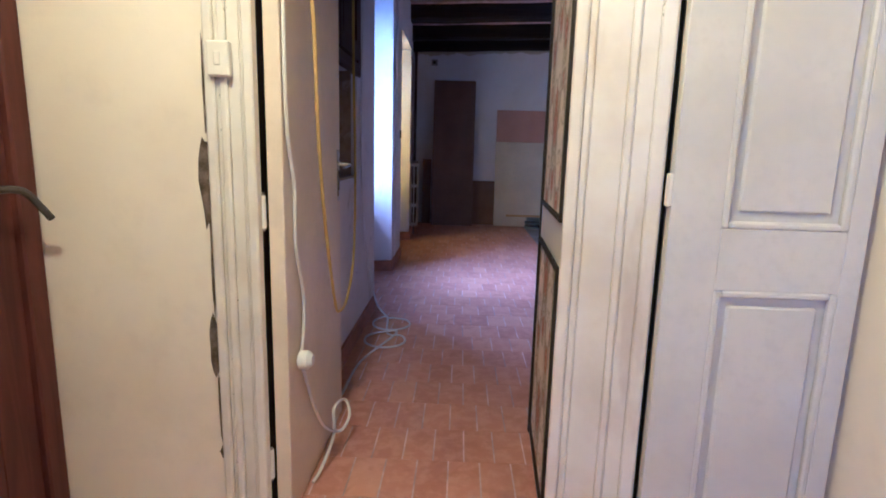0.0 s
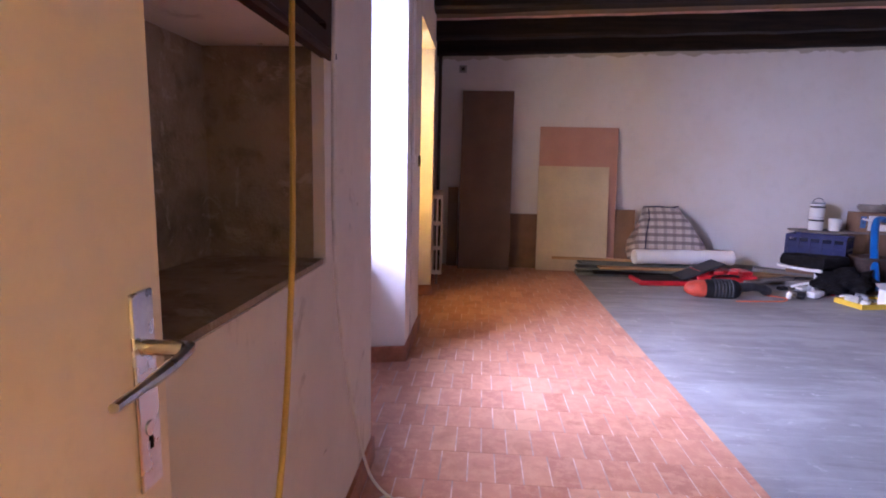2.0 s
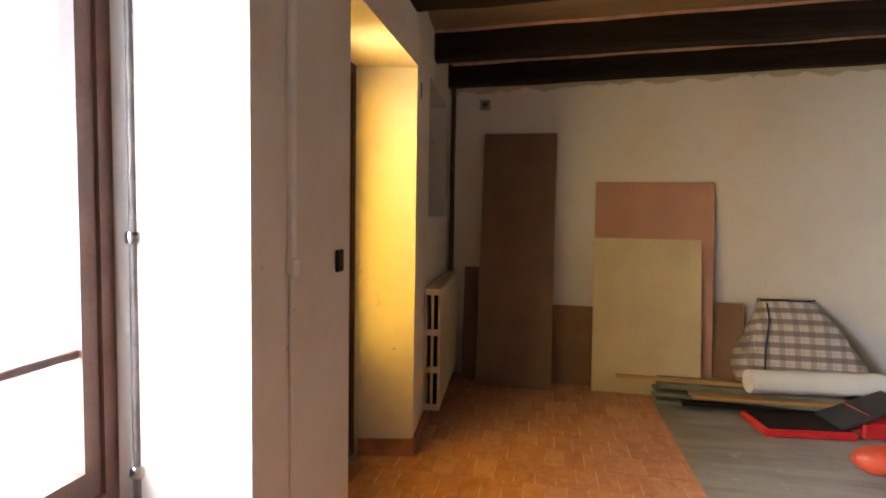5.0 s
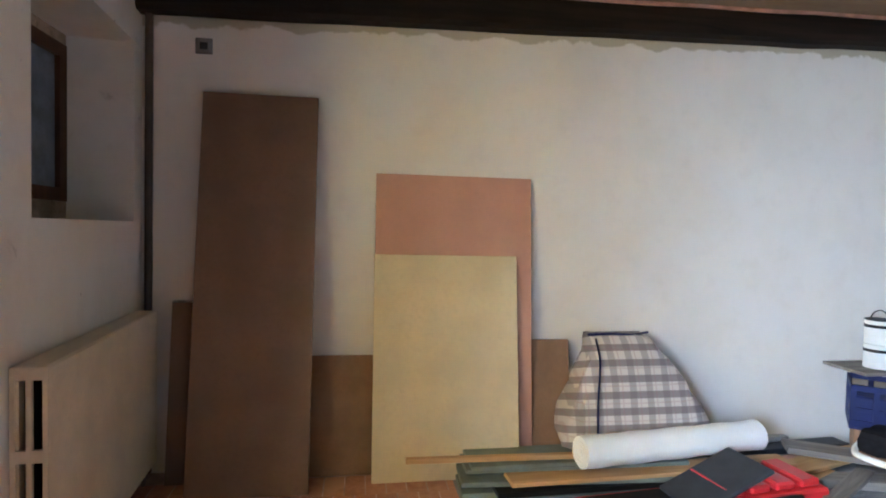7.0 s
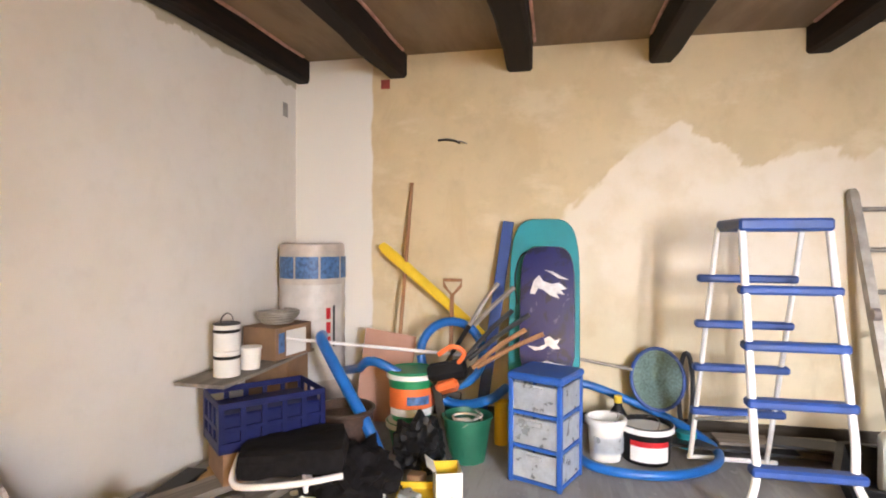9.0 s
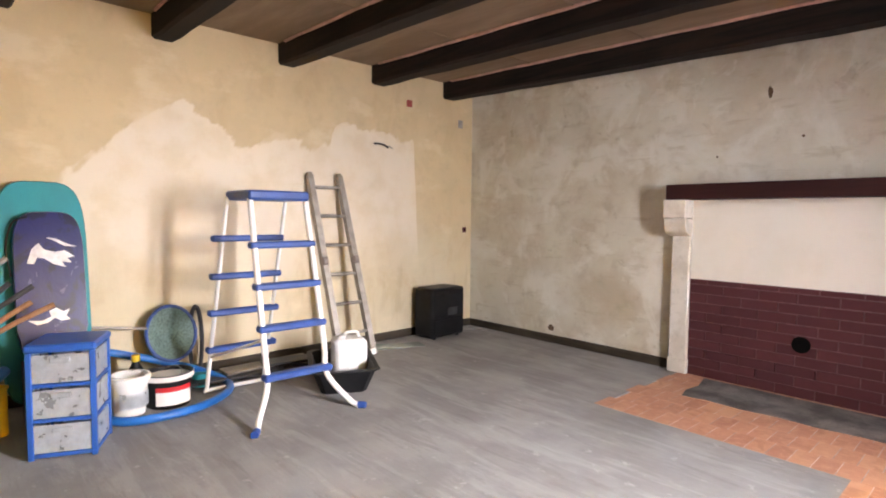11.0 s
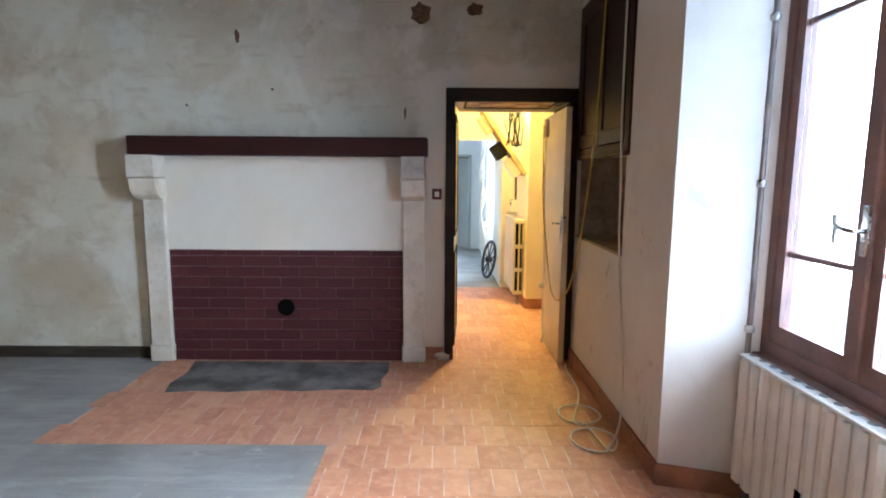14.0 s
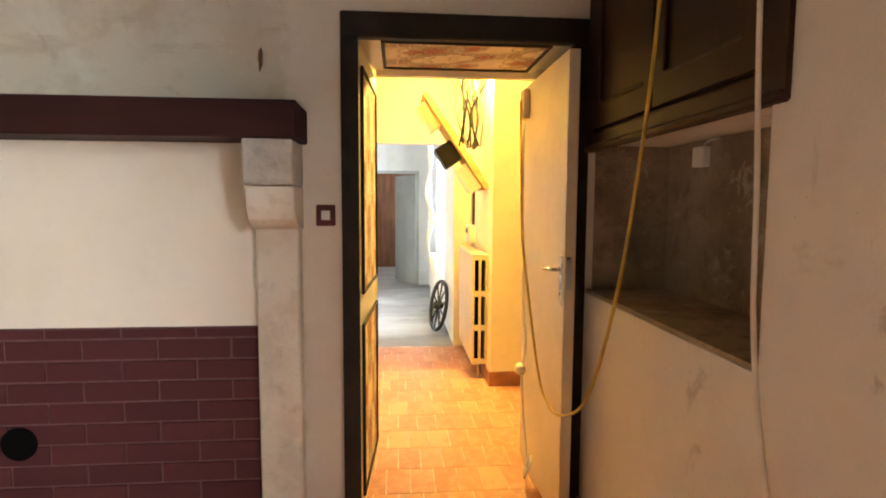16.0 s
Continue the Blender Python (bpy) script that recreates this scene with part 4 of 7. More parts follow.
# small high window
sw2 = structure(empty("window_2"), "small dark-framed window in a high recess", "window")
part("window_frame", hull_frame(bmesh.new(), 5.72, 6.62, 1.60, 2.44, -0.92, -0.875, 0.07), M_DOORWOOD, sw2)
# opaque blue-grey surface in place of clear glass
M_OPAQUEPANE = simple("opaque_blue_grey_pane", (0.15, 0.17, 0.21), 0.5, 0, 7, 0.3, 0.1)
g = part("pane", boxes([(-0.905, -0.901, 5.79, 6.55, 1.67, 2.37)]), M_OPAQUEPANE, sw2, "opaque blue-grey window pane")
structure(part("window_recess_back", boxes([(-0.95, -0.88, 5.55, 5.72, 1.5, 2.5), (-0.95, -0.88, 5.72, 6.62, 1.5, 1.6), (-0.95, -0.88, 5.72, 6.62, 2.44, 2.5)]), M_NICHE), "plaster round a small window", "wall")
pc = tagged(part("corner_pipe", rod(bmesh.new(), (-0.50, 6.735, 0.02), (-0.50, 6.735, 2.72), 0.022), M_DARKPIPE, None, "", True), "dark brown painted pipe in the room corner", "pipe")

# ---- chimneypiece ----
fp = tagged(empty("fireplace"), "white stone fireplace closed with dark red brick panel", "fireplace")
for x0 in (0.80, 2.775):
    bm = box(bmesh.new(), x0, x0 + 0.165, 0.002, 0.088, 0.0, 1.36, 0.008)
    jb = part("jamb", bm, M_STONE, fp, "white painted stone jamb")
    part("plinth", boxes([(x0 - 0.008, x0 + 0.173, 0.002, 0.10, 0.0, 0.13)], 0.008), M_STONE, jb)
    for kind, prof in (("corbel", [(0.002, 1.265), (0.085, 1.27), (0.135, 1.285), (0.175, 1.31), (0.198, 1.35), (0.207, 1.40), (0.207, 1.432), (0.002, 1.432)]), ("corbel_block", [(0.002, 1.436), (0.222, 1.436), (0.228, 1.45), (0.228, 1.60), (0.002, 1.60)])):
        bm = bmesh.new()
        rings = [[bm.verts.new((x, y, z)) for y, z in prof] for x in (x0 - 0.006, x0 + (0.170 if x0 < 1 else 0.195))]
        for i in range(len(prof)):
            j = (i + 1) % len(prof)
            bm.faces.new((rings[0][i], rings[0][j], rings[1][j], rings[1][i]))
        bm.faces.new(rings[0]), bm.faces.new(rings[1][::-1])
        bevel(bm, bm.edges[:], 0.005)
        grey = x0 < 1 and kind == "corbel_block"
        part(kind, bm, M_CORBEL if grey else M_STONE, fp, "grey weathered stone block" if grey else "white carved stone corbel")
part("mantel", boxes([(0.774, 2.945, 0.002, 0.24, 1.602, 1.735)], 0.006), M_MANTEL, fp, "dark red-brown wooden mantel beam")
part("hood", boxes([(0.966, 2.774, 0.002, 0.055, 0.885, 1.60)]), M_HOOD, fp, "cream painted plaster hood")
panel = part("brick_panel", boxes([(0.966, 2.774, 0.002, 0.052, 0.0, 0.882)]), M_JOINT, fp, "dark red brick-pattern closing panel")
bm = turned(bmesh.new(), [(0.066, 0.0), (0.066, -0.008)], 28, pose(1.88, 0.064, 0.433, 90))
part("flue_hole", bm, M_BLACK, fp, "round black flue hole", True)
tagged(part("hearth_slab", prism(bmesh.new(), [(1.07, 0.10), (1.06, 0.30), (1.10, 0.46), (1.08, 0.58), (1.13, 0.66), (1.36, 0.645), (1.62, 0.68), (1.86, 0.665), (2.10, 0.70), (2.33, 0.685), (2.53, 0.715), (2.57, 0.55), (2.545, 0.36), (2.60, 0.10)], 0.0, 0.004), M_HEARTH), "dark cement hearth patch before the fireplace", "hearth", "", "structure")

# ---- wall cupboard over the niche ----
cb = tagged(empty("wall_cupboard"), "dark brown wooden cupboard set above a bare niche", "cupboard")
part("body", boxes([(-0.70, -0.385, 0.05, 1.10, 1.642, 2.66)]), M_CABINET, cb)
part("frame", hull_frame(bmesh.new(), 0.035, 1.172, 1.59, 2.68, -0.384, -0.356, 0.075, 0.06), M_CABINET, cb)
for a, b in ((0.125, 0.60), (0.615, 1.085)):
    dr = part("door", hull_frame(bmesh.new(), a, b, 1.665, 2.59, -0.374, -0.350, 0.06, 0.09), M_CABINET, cb)
    part("panel", boxes([(-0.372, -0.361, a + 0.06, b - 0.06, 1.755, 2.53)], 0.003), M_CABINET, dr)
    part("moulding", boxes([(-0.366, -0.347, a + 0.05, b - 0.05, 1.742, 1.758)], 0.004), M_CABINET, dr)
    part("moulding", boxes([(-0.366, -0.347, a + 0.05, a + 0.064, 1.76, 2.53)], 0.004), M_CABINET, dr)
part("lower_rail", boxes([(-0.384, -0.345, 0.035, 1.172, 1.582, 1.606)], 0.006), M_CABINET, cb)


# ---- materials of the loose things ----
M_HARDBOARD = simple("brown_hardboard", (0.20, 0.125, 0.08), 0.7, 0, 3, 0.12, 0.1)
M_PINKBOARD = simple("pink_fibreboard", (0.52, 0.29, 0.21), 0.75, 0, 3, 0.06, 0.1)
M_CREAMBOARD = simple("cream_plywood", (0.64, 0.54, 0.34), 0.7, 0, 2.5, 0.08, 0.1)
M_CARD = simple("brown_cardboard", (0.25, 0.15, 0.085), 0.8, 0, 6, 0.12, 0.1)
M_GREENBOARD = simple("grey_green_board", (0.17, 0.19, 0.16), 0.65, 0, 5, 0.2, 0.15)
M_PINE = wood("raw_pine", (0.42, 0.25, 0.10), (0.58, 0.38, 0.18), 0.6, (0.06, 1, 1))
M_PINEZ = wood("old_pine_handle", (0.30, 0.15, 0.07), (0.42, 0.23, 0.12), 0.5, (1, 1, 0.06))
M_GREYPLANK = wood("weathered_plank", (0.16, 0.14, 0.12), (0.32, 0.28, 0.24), 0.75, (0.06, 1, 1))
M_FOAM = simple("white_foam_roll", (0.80, 0.80, 0.78), 0.6, 0, 5, 0.04, 0.15)
M_RED = simple("red_plastic", (0.55, 0.02, 0.025), 0.35, 0, 5, 0.12)
M_ORANGE = simple("orange_plastic", (0.75, 0.16, 0.04), 0.4, 0, 6, 0.15)
M_DARK = simple("dark_grey_plastic", (0.035, 0.036, 0.04), 0.5, 0, 8, 0.25, 0.12, 0.25)
M_BLACKPL = simple("black_plastic", (0.009, 0.009, 0.01), 0.5, 0, 8, 0.3, 0.1, 0.2)
M_FABRIC = simple("black_fabric", (0.011, 0.010, 0.011), 0.95, 0, 20, 0.35, 0.5, 0.15)
M_WHITE = simple("white_plastic", (0.78, 0.77, 0.74), 0.4, 0, 5, 0.05)
M_WHITETUBE = simple("white_painted_tube", (0.80, 0.79, 0.77), 0.3, 0, 4, 0.04)
M_BLUE = simple("blue_plastic", (0.025, 0.10, 0.40), 0.4, 0, 5, 0.12)
M_STEPBLUE = simple("step_blue_plastic", (0.022, 0.065, 0.26), 0.5, 0, 5, 0.2)
M_HOSE = simple("blue_pool_hose", (0.015, 0.13, 0.44), 0.35, 0, 6, 0.12)
M_NAVY = simple("navy_crate_plastic", (0.006, 0.010, 0.075), 0.5, 0, 5, 0.2, 0.08, 0.25)
M_TEAL = simple("teal_foam", (0.015, 0.26, 0.30), 0.6, 0, 4, 0.08)
M_GREEN = simple("dark_green_plastic", (0.02, 0.13, 0.075), 0.45, 0, 5, 0.15)
M_LID = simple("green_lid_plastic", (0.015, 0.22, 0.09), 0.4, 0, 5, 0.1)
M_YELLOW = simple("yellow_plastic", (0.75, 0.52, 0.03), 0.45, 0, 5, 0.08)
M_ALU = simple("dull_aluminium", (0.33, 0.30, 0.26), 0.5, 0.55, 10, 0.2, 0.1)
M_CANVAS = simple("tan_rope", (0.45, 0.36, 0.2), 0.8)
M_CORDY = simple("yellow_cable", (0.50, 0.34, 0.05), 0.5, 0, 9, 0.1)
M_CORDW = simple("white_cable", (0.66, 0.63, 0.58), 0.5, 0, 9, 0.08)
M_CORDG = simple("grey_cable", (0.16, 0.15, 0.14), 0.5, 0, 9, 0.2)
M_DKRED = simple("dark_red_socket_plastic", (0.10, 0.012, 0.016), 0.4)
M_BRICKRED = simple("red_socket_cover", (0.30, 0.05, 0.04), 0.5)
M_VENT = simple("grey_vent_plastic", (0.30, 0.28, 0.26), 0.6)
M_LABEL = simple("printed_label_blue", (0.06, 0.14, 0.32), 0.5, 0, 30, 0.4)
M_CLEAR = simple("milky_clear_plastic", (0.62, 0.66, 0.70), 0.3, 0, 14, 0.2, 0.1, 0.5, Transmission_Weight=0.55)
M_GLASSGREEN = simple("greenish_glass_sheet", (0.45, 0.52, 0.50), 0.15, 0, 4, 0.1, 0.02, 0.5, Transmission_Weight=0.4)
M_WRAP = simple("insulation_wrap", (0.50, 0.44, 0.39), 0.35, 0, 6, 0.15, 0.3)
k = Nodes("plaid_woven_plastic")
x, y, z = k.xyz()
def stripe(v, f, a, b):
    w = k.math("FRACT", k.math("MULTIPLY", v, f))
    return k.math("MULTIPLY", k.ramp(w, a, a + 0.04), k.ramp(w, b + 0.04, b))
sx, sz = stripe(x, 9.0, 0.1, 0.50), stripe(k.math("ADD", z, k.math("MULTIPLY", y, 0.3)), 10.0, 0.1, 0.55)
tx, tz = stripe(x, 9.0, 0.66, 0.74), stripe(z, 10.0, 0.66, 0.74)
col = k.mix(k.math("MULTIPLY", sz, 0.75), (0.62, 0.57, 0.53), (0.14, 0.115, 0.12))
col = k.mix(k.math("MULTIPLY", sx, 0.48), col, (0.16, 0.13, 0.14))
col = k.mix(k.math("MULTIPLY", k.math("MAXIMUM", tx, tz), 0.3), col, (0.30, 0.16, 0.16))
M_PLAID = k.done(col, 0.5, 0, k.noise(180, 2), 0.25, 0.003)
k = Nodes("bodyboard_print")
nz = k.noise(4.2, 4, 0.55, (1, 1, 0.8), None, 2.2)
col = k.mix(k.ramp(nz, 0.40, 0.50), (0.005, 0.006, 0.045), (0.010, 0.013, 0.105))
col = k.mix(k.math("MULTIPLY", k.ramp(nz, 0.66, 0.68), 0.35), col, (0.22, 0.22, 0.40))
M_PRINT = k.done(col, 0.3, 0, k.noise(9, 4, 0.6, None, None, 1.5), 0.2, 0.015, 0.3)


def thing(name, label, category, loc=(0, 0, 0), rz=0.0, group=""):
    return tagged(empty(name, loc, rz), label, category, group)


# ---- boards leaning on the north wall ----
def leaning_board(x0, x1, foot, z_top, back, thick, mat, label, slope=0.0, dx=0.0):
    """A sheet standing on the floor at y=foot, its top edge resting at y=back."""
    bm = bmesh.new()
    lean = math.atan2(back - foot, z_top)
    h = z_top / math.cos(lean)
    box(bm, 0, x1 - x0, -thick, 0, 0, h, 0.002)
    ob = part("board", bm, mat)
    ob.matrix_world = pose(x0, foot, 0.002, -math.degrees(lean), 0, 0) @ pose(0, 0, 0, 0, slope, 0)
    return tagged(ob, label, "board", "boards leaning on the wall")


leaning_board(-0.20, 0.455, 6.42, 2.26, 6.745, 0.03, M_HARDBOARD, "tall narrow brown board leaning on the wall")
leaning_board(-0.36, -0.225, 6.60, 1.03, 6.72, 0.012, M_HARDBOARD, "narrow dark board behind a radiator end")
leaning_board(0.40, 0.83, 6.62, 0.70, 6.745, 0.008, M_CARD, "low brown board between taller sheets")
leaning_board(0.81, 1.805, 6.58, 1.83, 6.765, 0.016, M_PINKBOARD, "large pinkish fibreboard sheet leaning on the wall")
leaning_board(0.805, 1.70, 6.50, 1.33, 6.695, 0.018, M_CREAMBOARD, "cream plywood sheet with a stain, before a pink sheet")
leaning_board(1.80, 2.07, 6.60, 0.79, 6.73, 0.03, M_CARD, "short brown cardboard sheet beside a pink board")

# grey-green boards, planks and pine batten in a low stack
rn = random.Random(7)
gp = "planks in the heap"
def plank(cx, cy, z, l, w, t, rz, mat, label, ry=0.0):
    bm = box(bmesh.new(), -l / 2, l / 2, -w / 2, w / 2, 0, t, 0.003)
    ob = part("plank", bm, mat)
    ob.matrix_world = pose(cx, cy, z, 0, ry, rz)
    return tagged(ob, label, "plank", gp)


plank(2.25, 6.38, 0.002, 1.9, 0.34, 0.035, -2, M_GREENBOARD, "grey-green board at the bottom of a heap")
plank(2.35, 6.30, 0.039, 1.75, 0.24, 0.03, 1.5, M_BLACKPL, "black plank in a heap of boards")
plank(2.10, 6.36, 0.071, 1.6, 0.32, 0.028, -3, M_GREENBOARD, "grey-green board in a heap of boards")
plank(2.45, 6.26, 0.101, 1.8, 0.16, 0.025, 2, M_PINE, "pine plank in a heap of boards")
plank(2.00, 6.42, 0.128, 1.35, 0.30, 0.024, -1, M_GREENBOARD, "grey-green board with a notched end on a heap")
plank(2.00, 6.40, 0.154, 1.30, 0.26, 0.022, 1, M_GREENBOARD, "grey-green board on top of a heap")
plank(1.55, 6.33, 0.178, 1.12, 0.035, 0.03, -1.5, M_PINE, "pine batten lying over grey-green boards")
plank(2.75, 6.02, 0.002, 0.75, 0.26, 0.05, 6, M_CARD, "flattened brown cardboard on the floor")
plank(3.35, 6.45, 0.002, 1.3, 0.18, 0.05, 8, M_GREYPLANK, "weathered grey plank on the floor")
plank(3.55, 6.20, 0.002, 1.2, 0.14, 0.05, -14, M_GREYPLANK, "weathered grey plank on the floor")
plank(3.30, 6.56, 0.054, 1.5, 0.13, 0.04, 3, M_DARK, "dark plank beside the white wall")
plank(3.60, 6.34, 0.054, 1.1, 0.16, 0.03, 16, M_PINE, "short pine plank in a heap")
plank(3.95, 6.25, 0.096, 1.0, 0.18, 0.04, -30, M_GREYPLANK, "grey plank under a crate")
plank(3.15, 6.62, 0.096, 1.0, 0.05, 0.05, 2, M_VENT, "pale grey rail beside the white wall", 2)

# white foam roll
roll = thing("foam_roll", "white rolled foam sheet lying on boards", "roll")
bm = bmesh.new()
a, b = Vector((1.95, 6.18, 0.268)), Vector((3.16, 6.33, 0.268))
sweep(bm, [a + (b - a) * i / 14 for i in range(15)], [0.088 + 0.003 * math.sin(i * 1.9) for i in range(15)], 24)
part("rolled_sheet", bm, M_FOAM, roll, "", True)
d = (b - a).normalized()
bm = bmesh.new()
sd, up = Vector((-d.y, d.x, 0)), Vector((0, 0, 1))
sweep(bm, [a - d * 0.004 + (sd * math.cos(t) + up * math.sin(t)) * (0.012 + 0.0037 * t) for t in [0.35 * i for i in range(54)]], 0.003, 5)
part("spiral_end", bm, M_WHITE, roll)

# plaid bag
bag = thing("shopping_bag", "plaid woven plastic bag slumped against the wall", "bag")
bm = bmesh.new()
levels = ((0.20, 1.97, 2.93, 6.36, 6.72), (0.26, 1.96, 2.94, 6.33, 6.73), (0.42, 1.99, 2.84, 6.36, 6.73), (0.58, 2.06, 2.74, 6.40, 6.73), (0.72, 2.13, 2.65, 6.45, 6.73), (0.81, 2.16, 2.58, 6.52, 6.72), (0.845, 2.17, 2.56, 6.57, 6.70))
rings = []
for li, (z, x0, x1, y0, y1) in enumerate(levels):
    ring = []
    n = 36
    for i in range(n):
        t = 2 * math.pi * i / n
        c, s = math.cos(t), math.sin(t)
        sq = lambda v: math.copysign(abs(v) ** 0.45, v)
        wob = 0.018 * math.sin(5 * t + li * 1.7) + 0.011 * math.sin(11 * t - li) + 0.008 * math.sin(17 * t + 2 * li)
        ring.append(bm.verts.new(((x0 + x1) / 2 + (x1 - x0) / 2 * sq(c) + wob, (y0 + y1) / 2 + (y1 - y0) / 2 * sq(s) * 0.96 - abs(wob) * 0.6, z + 0.01 * math.sin(3 * t + li))))
    rings.append(ring)
for p, q in zip(rings, rings[1:]):
    for i in range(36):
        bm.faces.new((p[i], p[(i + 1) % 36], q[(i + 1) % 36], q[i]))
bm.faces.new(rings[0][::-1]), bm.faces.new(rings[-1])
part("body", bm, M_PLAID, bag, "", True)
part("zip_edge", sweep(bmesh.new(), smooth_path([(2.15, 6.58, 0.85), (2.30, 6.56, 0.858), (2.45, 6.57, 0.85), (2.57, 6.60, 0.86)]), 0.008, 6), M_NAVY, bag, "dark blue zip edge")
part("seam", sweep(bmesh.new(), smooth_path([(2.19, 6.545, 0.83), (2.17, 6.43, 0.70), (2.13, 6.355, 0.5), (2.12, 6.32, 0.27)]), 0.006, 6), M_NAVY, bag, "dark blue seam")

# red tool case, open
case = thing("tool_case", "open red plastic tool case on the floor", "tool case")
part("lid", box(bmesh.new(), 0, 0.62, -0.19, 0.19, 0.0, 0.055, 0.012, pose(1.90, 5.92, 0.003, 0, 0, 6)), M_RED, case)
part("lid_lining", box(bmesh.new(), 0.03, 0.59, -0.165, 0.165, 0.052, 0.06, 0.003, pose(1.90, 5.92, 0.003, 0, 0, 6)), M_BLACKPL, case, "black case lining")
part("tray", box(bmesh.new(), 0, 0.72, -0.17, 0.17, 0.0, 0.12, 0.014, pose(2.56, 6.0, 0.003, 0, 0, 7)), M_RED, case)
bm = box(bmesh.new(), 0.0, 0.5, -0.16, 0.16, 0, 0.025, 0.006, pose(2.42, 5.97, 0.06, 0, -22, 6))
part("flap", bm, M_DARK, case, "dark hinged flap")
for i in range(4):
    part("compartment", box(bmesh.new(), 0.04 + i * 0.17, 0.17 + i * 0.17, -0.14, 0.14, 0.12, 0.165, 0.012, pose(2.56, 6.0, 0.003, 0, 0, 7)), M_RED, case)
part("handle", sweep(bmesh.new(), smooth_path([(2.75, 5.85, 0.10), (2.78, 5.80, 0.13), (2.95, 5.81, 0.14), (3.05, 5.85, 0.12)]), 0.014), M_BLACKPL, case, "", True)

# cordless garden tool in orange and black
tool = thing("power_tool", "orange and black power tool lying on the floor", "tool")
prof = [(0.06, 0.03), (0.09, 0.06), (0.15, 0.082), (0.22, 0.092), (0.25, 0.092)]
bm = turned(bmesh.new(), [(r, x) for x, r in prof], 20, pose(2.18, 5.28, 0.092, 0, 90, 0))
part("nose", bm, simple("red_orange_plastic", (0.50, 0.07, 0.03), 0.5, 0, 9, 0.25), tool, "", True)
bm = turned(bmesh.new(), [(0.085, 0.25), (0.10, 0.28), (0.10, 0.56), (0.08, 0.60), (0.05, 0.62)], 16, pose(2.18, 5.28, 0.094, 0, 90, 0))
part("motor_body", bm, M_BLACKPL, tool, "black ribbed motor body", True)
for i in range(6):
    part("cooling_rib", turned(bmesh.new(), [(0.10, 0.33 + i * 0.035), (0.106, 0.337 + i * 0.035), (0.106, 0.345 + i * 0.035), (0.10, 0.352 + i * 0.035)], 16, pose(2.18, 5.28, 0.097, 0, 90, 0)), M_DARK, tool, "", True)
part("grip", sweep(bmesh.new(), smooth_path([(2.76, 5.28, 0.11), (2.9, 5.31, 0.12), (3.05, 5.36, 0.10), (3.15, 5.42, 0.055)]), [0.05] * 9 + [0.042] * 8 + [0.05] * 8, 12), M_DARK, tool, "", True)
part("cord", sweep(bmesh.new(), smooth_path([(3.12, 5.40, 0.02), (3.3, 5.33, 0.008), (3.2, 5.2, 0.007), (2.95, 5.15, 0.007), (2.7, 5.12, 0.007)]), 0.006), M_ORANGE, tool)

# swivel seat, turned over in the heap
seat = thing("swivel_seat", "black padded seat with a bent grey tube in the heap", "stool", (3.85, 5.86, 0), -69)
bm = bmesh.new()
bmesh.ops.create_cube(bm, size=1)
bmesh.ops.subdivide_edges(bm, edges=bm.edges, cuts=9, use_grid_fill=True)
for v in bm.verts:
    n = v.co / max(abs(v.co.x), abs(v.co.y), abs(v.co.z), 1e-6) * 0.5
    q = v.co.lerp(v.co.normalized() * 0.5, 0.28)
    v.co = Vector((q.x * 0.58, q.y * 0.42, 0.335 + q.z * 0.13 + 0.022 * noise.noise(q * 5.0) + 0.03 * q.x))
part("seat_pad", bm, M_FABRIC, seat, "", True)
part("seat_tube", sweep(bmesh.new(), smooth_path([(0.26, -0.20, 0.268), (0.05, -0.235, 0.258), (-0.20, -0.235, 0.255), (-0.285, -0.17, 0.262), (-0.295, -0.02, 0.30), (-0.285, 0.10, 0.32)], 8), 0.017, 10), M_WHITETUBE, seat, "bent pale grey tube", True)
part("column", rod(bmesh.new(), (0.08, -0.02, 0.02), (0.06, -0.02, 0.29), 0.026), M_WHITETUBE, seat, "", True)
for i in range(4):
    t = math.pi / 2 * i + 0.5
    part("leg", sweep(bmesh.new(), smooth_path([(0.08, -0.02, 0.10), (0.08 + 0.12 * math.cos(t), -0.02 + 0.12 * math.sin(t), 0.07), (0.08 + 0.24 * math.cos(t), -0.02 + 0.24 * math.sin(t), 0.017)]), 0.015), M_WHITETUBE, seat, "", True)
jk = thing("crumpled_jacket", "crumpled black jacket thrown on the heap", "jacket")
bm = bmesh.new()
bmesh.ops.create_icosphere(bm, subdivisions=4, radius=1)
for v in bm.verts:
    q = noise.fractal(v.co * 2.3, 1.0, 2.0, 4)
    v.co = Vector((v.co.x * 0.30 * (1 + 0.35 * q), v.co.y * 0.24 * (1 + 0.35 * q), max(-0.98, v.co.z * (1 + 0.5 * q)) * 0.15))
bmesh.ops.transform(bm, matrix=pose(4.05, 5.62, 0.15, 0, 0, 25), verts=bm.verts)
part("cloth", bm, M_FABRIC, jk, "", True)

